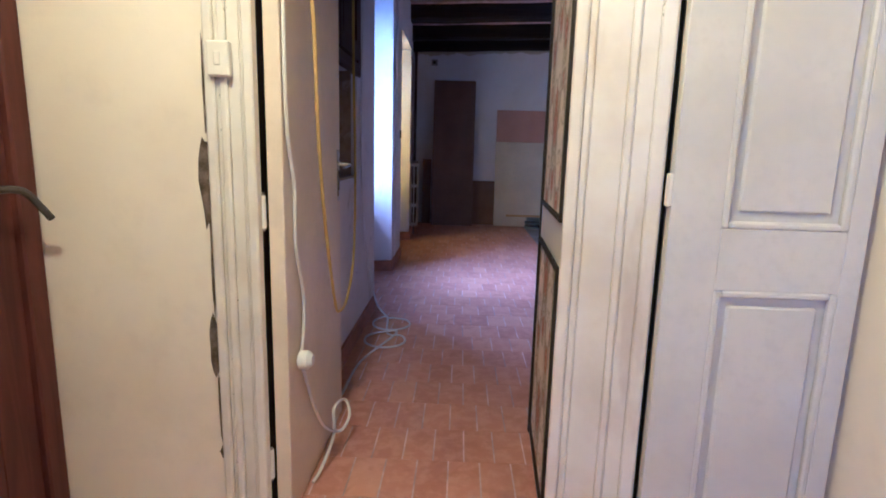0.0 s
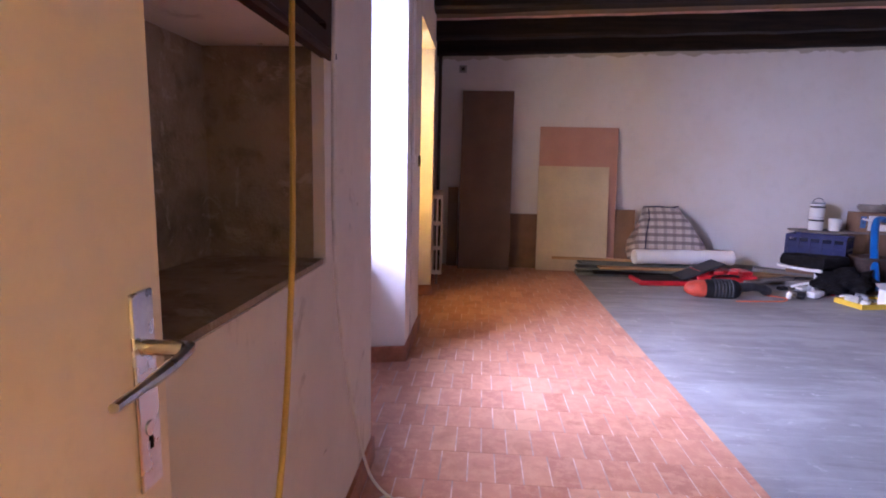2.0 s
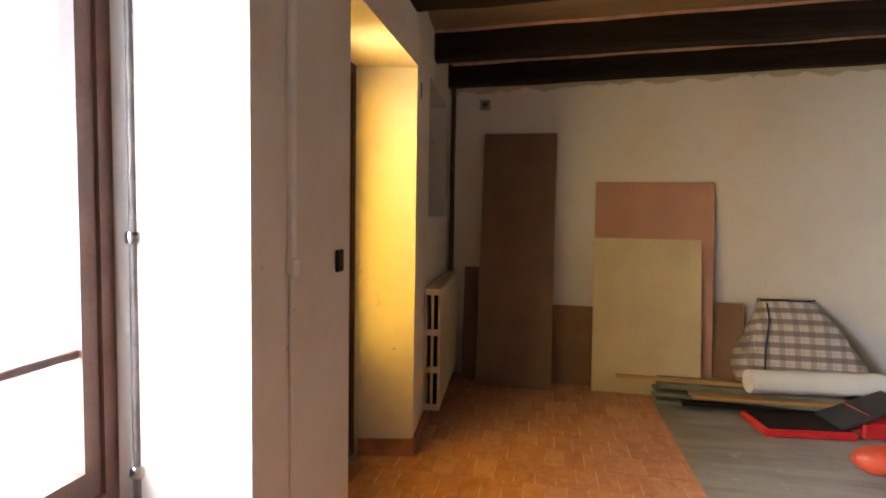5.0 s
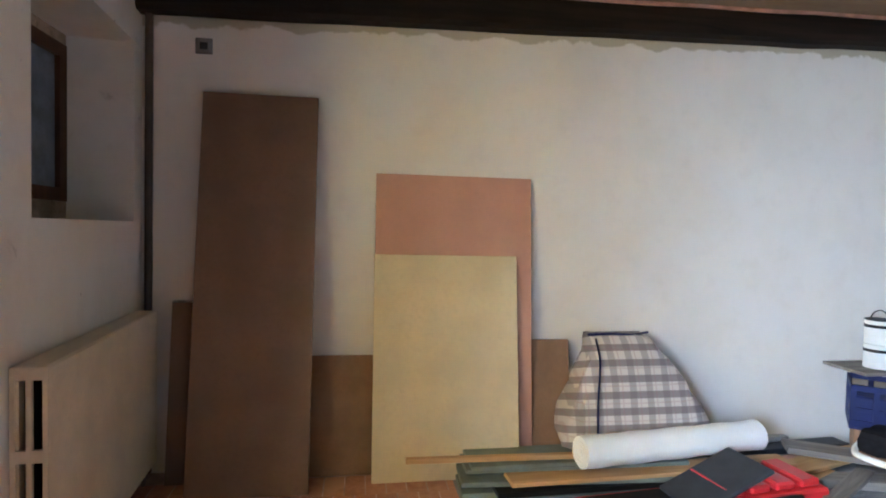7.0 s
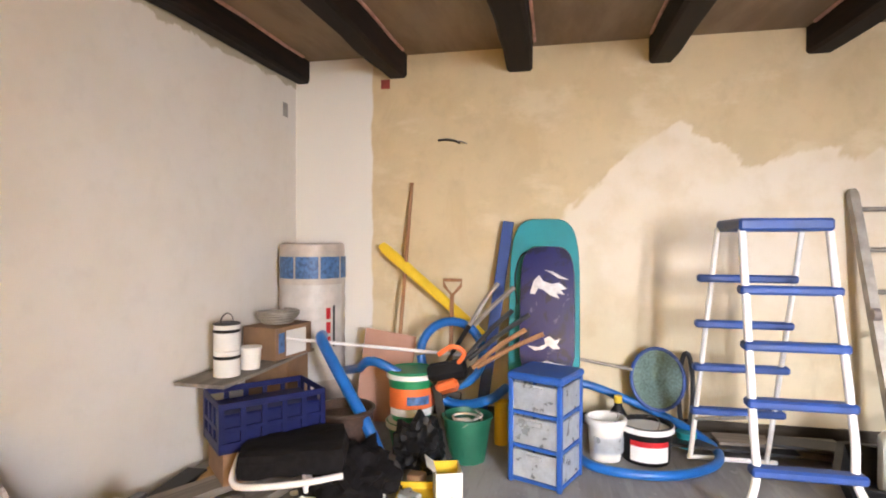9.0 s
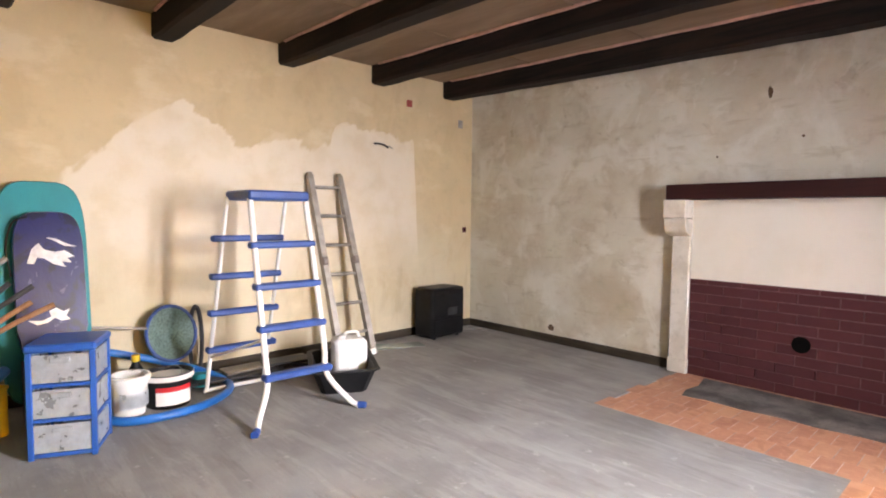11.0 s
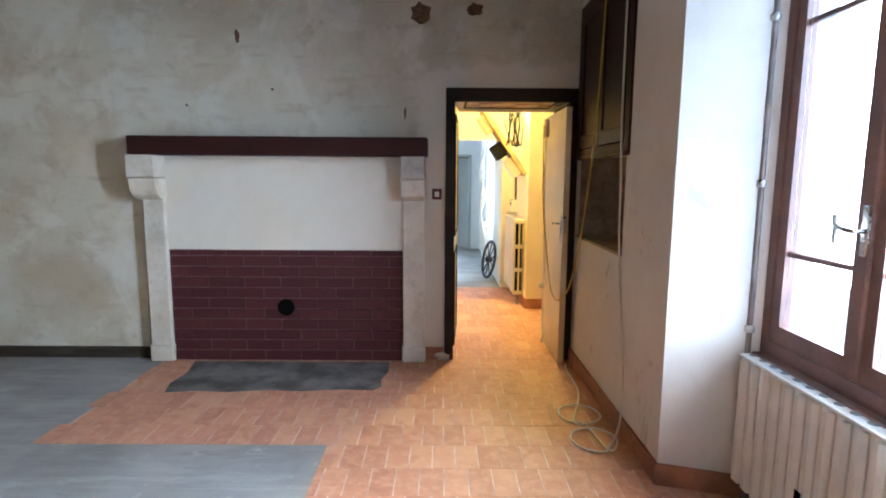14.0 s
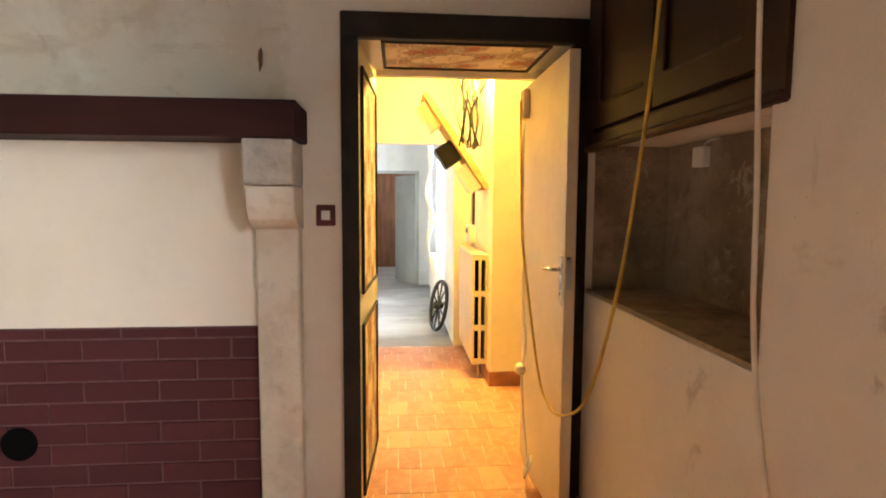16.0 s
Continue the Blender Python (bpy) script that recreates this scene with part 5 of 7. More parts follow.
# yellow tray with odds and ends, white box
tray = thing("tray", "yellow plastic tray holding white odds and ends", "tray", (4.02, 5.18, 0), 12)
bm = boxes([(-0.24, 0.24, -0.16, 0.16, 0, 0.012)])
for r in ((-0.24, 0.24, -0.16, -0.148), (-0.24, 0.24, 0.148, 0.16), (-0.24, -0.228, -0.148, 0.148), (0.228, 0.24, -0.148, 0.148)):
    box(bm, *r, 0.012, 0.05)
part("tray_body", bm, M_YELLOW, tray)
wb = thing("carton", "white open carton with a yellow side", "box", (4.17, 5.08, 0.014), 18)
for r in ((-0.09, 0.09, -0.075, -0.07), (-0.09, 0.09, 0.07, 0.075), (-0.09, -0.085, -0.07, 0.07), (0.085, 0.09, -0.07, 0.07)):
    part("side", boxes([(*r, 0, 0.17)]), M_WHITE if r[0] < 0.05 else M_YELLOW, wb)
part("base", boxes([(-0.085, 0.085, -0.07, 0.07, 0, 0.005)]), M_WHITE, wb)
part("flap", box(bmesh.new(), 0, 0.17, 0, 0.07, 0, 0.003, 0, pose(-0.085, 0.072, 0.17, 40)), M_WHITE, wb)
for i, (x, y, s, m) in enumerate(((3.88, 5.22, 0.05, M_WHITE), (3.95, 5.12, 0.04, M_WHITE), (4.0, 5.26, 0.055, M_CLEAR), (3.62, 5.42, 0.05, M_WHITE), (3.55, 5.55, 0.04, M_CLEAR), (3.72, 5.50, 0.045, M_WHITE), (3.45, 5.45, 0.035, M_ALU), (4.32, 5.30, 0.05, M_CARD))):
    bm = box(bmesh.new(), -s, s, -s * 0.8, s * 0.8, 0, s * 1.3, 0.008)
    for v in bm.verts:
        v.co += 0.012 * noise.noise_vector(v.co * 30 + Vector((i, 0, 0)))
    ob = part("small_packet", bm, m)
    ob.matrix_world = pose(x, y, 0.016 if i < 3 else 0.006, 0, 0, 37 * i)
    tagged(ob, "small pale packet among the clutter", "packet", "small packets")

# navy crate, the plank over it and what stands there
M_CR = pose(4.06, 6.16, 0, 0, 0, -43)
under = thing("carton", "dark cardboard box under a crate", "box")
part("sides", box(bmesh.new(), -0.27, 0.27, -0.15, 0.2, 0.138, 0.325, 0.004, M_CR), M_CARD, under)
crate = thing("crate", "navy blue slatted plastic crate in the heap", "crate")
part("floor", box(bmesh.new(), -0.30, 0.30, -0.19, 0.19, 0.328, 0.338, 0, M_CR), M_NAVY, crate)
for s, (a, b, c, e) in enumerate(((-0.30, 0.30, -0.19, -0.178), (-0.30, 0.30, 0.178, 0.19), (-0.30, -0.288, -0.178, 0.178), (0.288, 0.30, -0.178, 0.178))):
    bm = bmesh.new()
    long = s < 2
    for z0, z1 in ((0.338, 0.385), (0.44, 0.465), (0.565, 0.60)):
        box(bm, a, b, c, e, z0, z1, 0.002, M_CR)
    n = 5 if long else 3
    for i in range(n + 1):
        if long:
            u = a + (b - a - 0.03) * i / n
            box(bm, u, u + 0.03, c, e, 0.385, 0.565, 0, M_CR)
        else:
            u = c + (e - c - 0.03) * i / n
            box(bm, a, b, u, u + 0.03, 0.385, 0.565, 0, M_CR)
    part("slatted_side", bm, M_NAVY, crate)
part("lining", box(bmesh.new(), -0.28, 0.28, -0.17, 0.17, 0.34, 0.53, 0.01, M_CR), M_NAVY, crate, "dark blue contents")
prop = thing("carton", "brown cardboard box holding up a plank", "box")
part("sides", boxes([(4.72, 5.05, 6.36, 6.7, 0.004, 0.60)], 0.004), M_CARD, prop)
plank(4.60, 6.53, 0.602, 1.24, 0.34, 0.022, -1, M_GREYPLANK, "pale plank laid over a crate as a shelf")
can = thing("paint_can", "white metal can stacked with a wire handle", "can", (4.20, 6.50, 0.626), 0, "stacked cans")
part("body", turned(bmesh.new(), [(0.078, 0), (0.08, 0.004), (0.08, 0.15), (0.083, 0.155), (0.08, 0.162)], 24), M_WHITE, can, "", True)
part("band", turned(bmesh.new(), [(0.0805, 0.11), (0.082, 0.112), (0.082, 0.128), (0.0805, 0.13)], 24, None, False), M_BLACKPL, can, "dark band", True)
can2 = copy_thing(can, pose(4.20, 6.50, 0.790))
part("lid", turned(bmesh.new(), [(0.082, 0.158), (0.084, 0.164), (0.07, 0.17), (0.02, 0.172)], 24), M_DARK, can2, "dark lid", True)
part("wire_handle", sweep(bmesh.new(), [(0.07 * math.cos(t), 0, 0.16 + 0.065 * math.sin(t)) for t in [math.pi * i / 12 for i in range(13)]], 0.004, 6), M_BRASSY, can2, "", True)
tub = thing("tub", "small white plastic tub on a plank", "tub", (4.40, 6.46, 0.626))
part("body", turned(bmesh.new(), [(0.06, 0), (0.07, 0.13), (0.074, 0.13), (0.074, 0.145), (0.062, 0.147)], 22), M_WHITE, tub, "", True)
cbx = thing("carton", "brown cardboard carton with a blue print on a plank", "box", (4.84, 6.50, 0.626), -12)
part("sides", boxes([(-0.20, 0.20, -0.15, 0.15, 0, 0.23)], 0.004), M_CARD, cbx)
part("print_panel", boxes([(-0.09, 0.13, -0.154, -0.151, 0.02, 0.20)]), M_FOAM, cbx, "white printed panel")
part("print_mark", boxes([(-0.17, -0.11, -0.154, -0.151, 0.05, 0.19)]), M_LABEL, cbx, "blue printed mark")
coil = thing("wire_coil", "coil of grey wire in a shallow tub on a carton", "coil", (4.84, 6.50, 0.858))
bm = bmesh.new()
sweep(bm, [((0.13 + 0.02 * math.sin(i * 0.9)) * math.cos(i * 0.42), (0.13 + 0.02 * math.sin(i * 0.9)) * math.sin(i * 0.42), 0.012 + 0.0011 * i) for i in range(76)], 0.011, 7)
part("wire", bm, M_ALU, coil, "", True)

# wrapped insulation roll in the corner
ins = thing("insulation_roll", "tall wrapped insulation roll with blue bands", "insulation roll", (5.38, 6.48, 0.0))
prof = [(0.20, 0.0), (0.262, 0.02)]
for i in range(30):
    z = 0.05 + 1.36 * i / 29
    prof.append((0.268 + 0.004 * math.sin(i * 1.7), z))
prof += [(0.262, 1.44), (0.24, 1.455), (0.10, 1.44)]
part("wrap", turned(bmesh.new(), prof, 36), M_WRAP, ins, "", True)
def ring_patch(t0, t1, z0, z1, r, n=8):
    bm = bmesh.new()
    lo = [bm.verts.new((r * math.cos(t0 + (t1 - t0) * i / n), r * math.sin(t0 + (t1 - t0) * i / n), z0)) for i in range(n + 1)]
    hi = [bm.verts.new((v.co.x, v.co.y, z1)) for v in lo]
    for i in range(n):
        bm.faces.new((lo[i], lo[i + 1], hi[i + 1], hi[i]))
    return bm
for t0, t1 in ((2.35, 3.02), (3.08, 3.75), (3.81, 4.48), (4.54, 5.2)):
    part("blue_band", ring_patch(t0, t1, 1.17, 1.345, 0.275), M_LABEL, ins, "blue printed band")
part("white_label", ring_patch(2.5, 4.6, 0.35, 1.12, 0.274, 20), simple("dull_white_film", (0.58, 0.55, 0.52), 0.4, 0, 7, 0.12, 0.2), ins, "pale printed label")
for i in range(4):
    part("red_mark", ring_patch(3.98, 4.12, 0.50 + i * 0.115, 0.59 + i * 0.115, 0.2765, 3), M_RED, ins, "red printed mark")
part("grey_mark", ring_patch(4.2, 4.28, 0.62, 0.95, 0.2765, 3), M_DARK, ins, "fine grey print")

# tools leaning in the east corner
hd = thing("broom_handle", "long wooden handle leaning on the ochre wall", "handle")
part("shaft", rod(bmesh.new(), (5.28, 5.74, 0.02), (5.635, 5.685, 1.97), 0.016), M_PINEZ, hd, "", True)
yb = thing("foam_float", "flat yellow foam bar leaning in the corner", "float")
bm = sweep(bmesh.new(), [(5.56, 5.93, 1.44), (5.53, 5.88, 1.40), (5.40, 5.20, 0.87), (5.36, 5.02, 0.72)], [0.035, 0.048, 0.04, 0.04], 12, False, 0.5)
part("bar", bm, M_YELLOW, yb, "", True)
sp = thing("spade", "garden spade with a wooden D handle", "spade")
part("shaft", rod(bmesh.new(), (5.22, 5.27, 0.32), (5.41, 5.29, 1.05), 0.017), M_PINEZ, sp, "", True)
part("grip", sweep(bmesh.new(), [(5.41, 5.29, 1.04), (5.425, 5.225, 1.11), (5.43, 5.215, 1.16), (5.43, 5.365, 1.16), (5.425, 5.355, 1.11)], 0.014, 8, True), M_PINEZ, sp, "", True)
part("blade", box(bmesh.new(), -0.01, 0.01, -0.09, 0.09, 0.0, 0.30, 0.006, pose(5.14, 5.27, 0.03, 0, 14, 0)), M_BRASSY, sp, "dark steel blade")
pb = leaning_board(5.12, 5.55, 0, 0.76, 0.12, 0.012, M_PINKBOARD, "small pinkish board leaning in the corner")
pb.matrix_world = pose(5.36, 6.10, 0.002, 0, 8, -90)
bb = thing("plank", "long blue painted board leaning on the wall", "plank", group=gp)
part("board", box(bmesh.new(), -0.012, 0.012, -0.045, 0.045, 0, 1.66, 0.004, pose(5.36, 5.06, 0.004, 7, 8, 0)), M_STEPBLUE, bb)


def bodyboard(y0, y1, z0, z1, x, lean, thick, mat, name, label):
    ob = thing(name, label, "bodyboard")
    bm = bmesh.new()
    n = 40
    cy, hw, h = (y0 + y1) / 2, (y1 - y0) / 2, z1 - z0
    out = []
    for i in range(n):
        t = 2 * math.pi * i / n
        c, s = math.cos(t), math.sin(t)
        e = 0.42 if s > 0 else 0.28
        w = hw * (1.0 if s > -0.2 else 0.94)
        out.append((math.copysign(abs(c) ** 0.5, c) * w, h / 2 + math.copysign(abs(s) ** e, s) * h / 2))
    m = pose(x, cy, z0, 0, lean, 0)
    fr = [bm.verts.new(m @ Vector((-thick, u, v))) for u, v in out]
    mid = [bm.verts.new(m @ Vector((-thick / 2, u * 1.03, h / 2 + (v - h / 2) * 1.015))) for u, v in out]
    bk = [bm.verts.new(m @ Vector((0, u, v))) for u, v in out]
    bm.faces.new(fr), bm.faces.new(bk[::-1])
    for p, q in ((fr, mid), (mid, bk)):
        for i in range(n):
            bm.faces.new((p[i], p[(i + 1) % n], q[(i + 1) % n], q[i]))
    part("board", bm, mat, ob, "", True)
    return ob


bodyboard(4.30, 4.83, 0.10, 1.66, 5.33, 9, 0.05, M_TEAL, "bodyboard", "tall teal foam bodyboard leaning on the wall")
bb2 = bodyboard(4.34, 4.74, 0.42, 1.44, 5.24, 10, 0.055, M_PRINT, "bodyboard", "dark blue bodyboard with white wave print")
M_PRINTWHITE = simple("white_board_print", (0.68, 0.66, 0.68), 0.3, 0, 18, 0.15)
MBB = pose(5.24, 4.54, 0.42, 0, 10, 0)
def printed(pts):
    """A flat printed shape on the front of the dark board, from (along, up) pairs."""
    bm = bmesh.new()
    f = [bm.verts.new(MBB @ Vector((-0.0575, u, v))) for u, v in pts]
    b = [bm.verts.new(MBB @ Vector((-0.0545, u, v))) for u, v in pts]
    n = len(pts)
    bm.faces.new(f), bm.faces.new(b[::-1])
    for i in range(n):
        bm.faces.new((f[i], f[(i + 1) % n], b[(i + 1) % n], b[i]))
    part("print", bm, M_PRINTWHITE, bb2, "white printed wave")
printed([(0.13, 0.66), (0.10, 0.76), (0.06, 0.80), (0.03, 0.755), (-0.03, 0.735), (-0.09, 0.745), (-0.145, 0.70), (-0.10, 0.69), (-0.13, 0.655), (-0.07, 0.665), (-0.09, 0.625), (-0.02, 0.65), (0.03, 0.69), (0.07, 0.70), (0.09, 0.655)])
printed([(-0.16, 0.77), (-0.10, 0.795), (-0.04, 0.83), (0.02, 0.84), (-0.03, 0.815), (-0.09, 0.775)])
printed([(0.14, 0.27), (0.09, 0.235), (0.03, 0.245), (-0.01, 0.275), (-0.05, 0.25), (-0.10, 0.255), (-0.075, 0.285), (-0.10, 0.33), (-0.06, 0.315), (-0.02, 0.345), (0.02, 0.325), (0.01, 0.285), (0.06, 0.262), (0.10, 0.265)])
printed([(0.12, 0.135), (0.05, 0.148), (0.0, 0.165), (-0.06, 0.148), (-0.14, 0.14), (-0.06, 0.128), (0.02, 0.120)])
part("leash", sweep(bmesh.new(), smooth_path([(5.3, 4.66, 1.40), (5.28, 4.74, 1.36), (5.27, 4.78, 1.2), (5.24, 4.76, 1.0)]), 0.006), M_BLACKPL, bb2)
bx = thing("carton", "box hidden under a bodyboard", "box")
part("sides", boxes([(5.0, 5.28, 4.36, 4.72, 0.003, 0.415)], 0.004), M_DARK, bx)

# hedge shears, loppers and saw in the heap
def lopper(p, q, r, mat1, mat2, label):
    ob = thing("loppers", label, "garden tool", group="garden tools")
    p, q, r = Vector(p), Vector(q), Vector(r)
    part("handle", sweep(bmesh.new(), smooth_path([p, (p + q) / 2 + Vector((0, 0, 0.02)), q]), 0.017), mat1, ob, "", True)
    part("handle", sweep(bmesh.new(), smooth_path([p + Vector((0.02, -0.03, 0.0)), (p + q) / 2 + Vector((0.04, -0.08, 0.0)), q + Vector((0.02, -0.12, -0.03))]), 0.017), mat1, ob, "", True)
    part("blade", sweep(bmesh.new(), [p, (p + r) / 2, r], [0.03, 0.026, 0.01], 8, False, 0.3), mat2, ob, "", True)
lopper((4.98, 5.12, 0.62), (5.05, 4.78, 0.98), (4.93, 5.36, 0.36), M_DARK, M_BRASSY, "dark-handled loppers on the heap")
lopper((4.92, 5.05, 0.58), (4.95, 4.68, 0.86), (4.88, 5.30, 0.32), M_PINEZ, M_BRASSY, "wood-handled shears on the heap")
lopper((5.10, 5.10, 0.85), (5.20, 4.90, 1.16), (4.98, 5.28, 0.55), M_ALU, M_BLACKPL, "grey telescopic shears on the heap")
saw = thing("hedge_trimmer", "orange and black hedge trimmer in the heap", "tool")
part("body", box(bmesh.new(), -0.14, 0.14, -0.07, 0.07, -0.06, 0.07, 0.03, pose(4.88, 5.22, 0.55, 30, 10, 100)), M_BLACKPL, saw)
part("guard", box(bmesh.new(), -0.16, 0.0, -0.075, 0.075, -0.07, 0.0, 0.025, pose(4.84, 5.30, 0.47, 30, 15, 100)), M_ORANGE, saw, "orange guard")
part("grip", sweep(bmesh.new(), smooth_path([(4.86, 5.14, 0.62), (4.85, 5.10, 0.70), (4.84, 5.18, 0.74), (4.84, 5.28, 0.68)]), 0.018), M_ORANGE, saw, "", True)
part("bar", box(bmesh.new(), -0.03, 0.03, -0.004, 0.004, -0.5, 0, 0.002, pose(4.84, 5.30, 0.47, 20, 18, 90)), M_BRASSY, saw)

# buckets
def bucket(loc, r0, r1, h, mat, label, rim=None, handle=True):
    ob = thing("bucket", label, "bucket", loc)
    w = 0.006
    prof = [(0.01, 0), (r0, 0), (r1, h), (r1 + 0.008, h), (r1 + 0.008, h + 0.012), (r1 - w, h + 0.012), (r0 - w, 0.01), (0.01, 0.01)]
    part("body", turned(bmesh.new(), prof, 30), mat, ob, "", True)
    if rim:
        part("rim", turned(bmesh.new(), [(r1 + 0.002, h - 0.03), (r1 + 0.014, h - 0.028), (r1 + 0.014, h + 0.006), (r1 + 0.002, h + 0.01)], 30, None, False), rim, ob, "", True)
    if handle:
        part("handle", sweep(bmesh.new(), [((r1 + 0.01) * math.cos(t), -0.08 * math.sin(t), h - 0.02 + 0.05 * math.sin(t)) for t in [math.pi * i / 14 for i in range(15)]], 0.004, 6), M_ALU, ob, "", True)
    return ob
bk1 = bucket((4.95, 5.50, 0.0), 0.145, 0.175, 0.17, M_LID, "pale green paint bucket under another", M_WHITE, False)
part("lid", turned(bmesh.new(), [(0.17, 0.175), (0.176, 0.18), (0.176, 0.19), (0.02, 0.192)], 30), M_WHITE, bk1, "", True)
bk2 = bucket((4.95, 5.50, 0.194), 0.145, 0.17, 0.33, M_LID, "green lidded paint bucket with orange label", M_WHITE, False)
part("lid", turned(bmesh.new(), [(0.172, 0.325), (0.182, 0.33), (0.182, 0.352), (0.16, 0.356), (0.155, 0.348), (0.02, 0.348)], 30), M_LID, bk2, "dark green lid", True)
part("label", ring_patch(2.2, 5.2, 0.10, 0.24, 0.1695, 24), M_ORANGE, bk2, "orange paper label")
part("label_band", ring_patch(2.2, 5.2, 0.045, 0.095, 0.162, 24), M_WHITE, bk2, "white lower label band")
part("label_band", ring_patch(3.2, 4.2, 0.13, 0.19, 0.1715, 10), M_LABEL, bk2, "dark printed mark")
gb = bucket((4.76, 5.06, 0.0), 0.12, 0.165, 0.29, M_GREEN, "dark green bucket holding white cable")
part("cable", sweep(bmesh.new(), smooth_path([(0.1 * math.cos(i * 1.1), 0.1 * math.sin(i * 1.1), 0.24 + 0.006 * i) for i in range(12)], 6), 0.007), M_CORDW, gb, "coiled white cable", True)
part("filling", turned(bmesh.new(), [(0.13, 0.05), (0.15, 0.22), (0.02, 0.235)], 20), M_GREEN, gb)
yb2 = bucket((5.08, 4.86, 0.0), 0.05, 0.05, 0.30, M_YELLOW, "yellow plastic bottle behind a drawer unit", None, False)
wb2 = bucket((4.98, 4.14, 0.0), 0.10, 0.125, 0.27, M_WHITE, "white plastic bucket with a pale blue label", M_WHITE)
part("label", ring_patch(2.4, 4.8, 0.06, 0.17, 0.1205, 14), M_CLEAR, wb2, "pale blue label")
pt = bucket((5.02, 3.87, 0.0), 0.15, 0.165, 0.235, M_BLACKPL, "black paint tub with white rim and label", M_WHITE)
part("label", ring_patch(2.35, 3.95, 0.03, 0.13, 0.1655, 14), M_WHITE, pt, "white label")
part("label_band", ring_patch(2.35, 3.95, 0.13, 0.165, 0.168, 14), M_RED, pt, "red label band")
part("filling", turned(bmesh.new(), [(0.14, 0.10), (0.157, 0.215), (0.02, 0.22)], 24), M_WHITE, pt, "dried white paint")
bt = thing("small_tub", "small teal plastic tub on the floor", "tub", (5.3, 3.55, 0))
part("body", turned(bmesh.new(), [(0.06, 0), (0.07, 0.10), (0.074, 0.11), (0.02, 0.112)], 18), M_TEAL, bt, "", True)
bo = thing("bottle", "dark bottle with a yellow cap behind buckets", "bottle", (5.32, 4.02, 0))
part("body", turned(bmesh.new(), [(0.06, 0), (0.065, 0.02), (0.065, 0.2), (0.03, 0.26), (0.025, 0.29)], 18), M_BLACKPL, bo, "", True)
part("cap", turned(bmesh.new(), [(0.03, 0.285), (0.03, 0.335), (0.01, 0.338)], 14), M_YELLOW, bo, "yellow cap", True)

# three-drawer plastic unit
du = thing("drawer_unit", "blue plastic drawer unit with three milky drawers", "drawer unit")
MD = Matrix.Translation((4.58, 4.535, 0.0)) @ pose(0, 0, 0, 0, 0, -113.5)
W2, D2 = 0.174, 0.172
for u, v in ((-W2, -D2), (W2 - 0.03, -D2), (-W2, D2 - 0.03), (W2 - 0.03, D2 - 0.03)):
    part("post", box(bmesh.new(), u, u + 0.03, v, v + 0.03, 0.0, 0.63, 0.004, MD), M_BLUE, du)
bm = box(bmesh.new(), -W2 - 0.008, W2 + 0.008, -D2 - 0.008, D2 + 0.008, 0.63, 0.675, 0.012, MD)
part("top", bm, M_BLUE, du)
for i in range(4):
    z = 0.012 + 0.205 * i
    part("shelf", box(bmesh.new(), -W2 + 0.004, W2 - 0.004, -D2 + 0.004, D2 - 0.004, z, z + 0.02, 0.002, MD), M_BLUE, du)
for i in range(3):
    z = 0.036 + 0.205 * i
    bm = box(bmesh.new(), -W2 + 0.028, W2 - 0.028, -D2 + 0.010, -D2 + 0.016, z, z + 0.165, 0.003, MD)
    for s in (-1, 1):
        box(bm, s * (W2 - 0.014) - 0.003, s * (W2 - 0.014) + 0.003, -D2 + 0.03, D2 - 0.03, z, z + 0.165, 0, MD)
    box(bm, -W2 + 0.03, W2 - 0.03, D2 - 0.016, D2 - 0.010, z, z + 0.165, 0, MD)
    dr = part("drawer", bm, M_CLEAR, du, "milky translucent drawer")
    part("pull", box(bmesh.new(), -0.05, 0.05, -D2 - 0.006, -D2 + 0.011, z + 0.12, z + 0.15, 0.004, MD), M_CLEAR, dr)
    bm = box(bmesh.new(), -0.10, 0.02, -0.09, 0.06, z + 0.004, z + 0.07 + 0.02 * (i % 2), 0.02, MD)
    part("contents", bm, M_WHITE, dr, "white odds and ends inside")

# blue pool hose, coiled on the floor
hose = thing("pool_hose", "thick blue pool hose coiled on the floor", "hose")
loop = [(5.45, 4.45, 0.35), (5.50, 4.25, 0.36), (5.48, 3.95, 0.27), (5.40, 3.62, 0.15), (5.22, 3.40, 0.05), (4.95, 3.44, 0.032), (4.72, 3.70, 0.032), (4.66, 3.98, 0.032), (4.72, 4.22, 0.032), (4.88, 4.33, 0.032)]
part("hose_loop", sweep(bmesh.new(), smooth_path(loop, 10), 0.03, 12), M_HOSE, hose, "", True)
hose2 = thing("pool_hose", "thick blue pool hose thrown over the heap", "hose")
part("hose_end", sweep(bmesh.new(), smooth_path([(4.74, 6.10, 0.80), (4.58, 6.03, 0.79), (4.44, 5.82, 0.56), (4.34, 5.62, 0.32), (4.30, 5.50, 0.10)], 8), 0.038, 12), M_HOSE, hose2, "", True)
part("hose_coil", sweep(bmesh.new(), [(5.18 + 0.03 * math.sin(t), 5.25 + 0.24 * math.cos(t), 0.62 + 0.24 * math.sin(t)) for t in [0.2 * i for i in range(32)]], 0.034, 12), M_HOSE, hose2, "", True)
part("hose_run", sweep(bmesh.new(), smooth_path([(5.3, 6.15, 0.42), (5.05, 5.95, 0.50), (4.85, 5.72, 0.60), (5.02, 5.25, 0.30), (4.90, 4.95, 0.36), (5.05, 4.82, 0.42)], 8), 0.034, 12), M_HOSE, hose2, "", True)
pole = thing("pool_pole", "thin white aluminium pole lying over the heap", "pole")
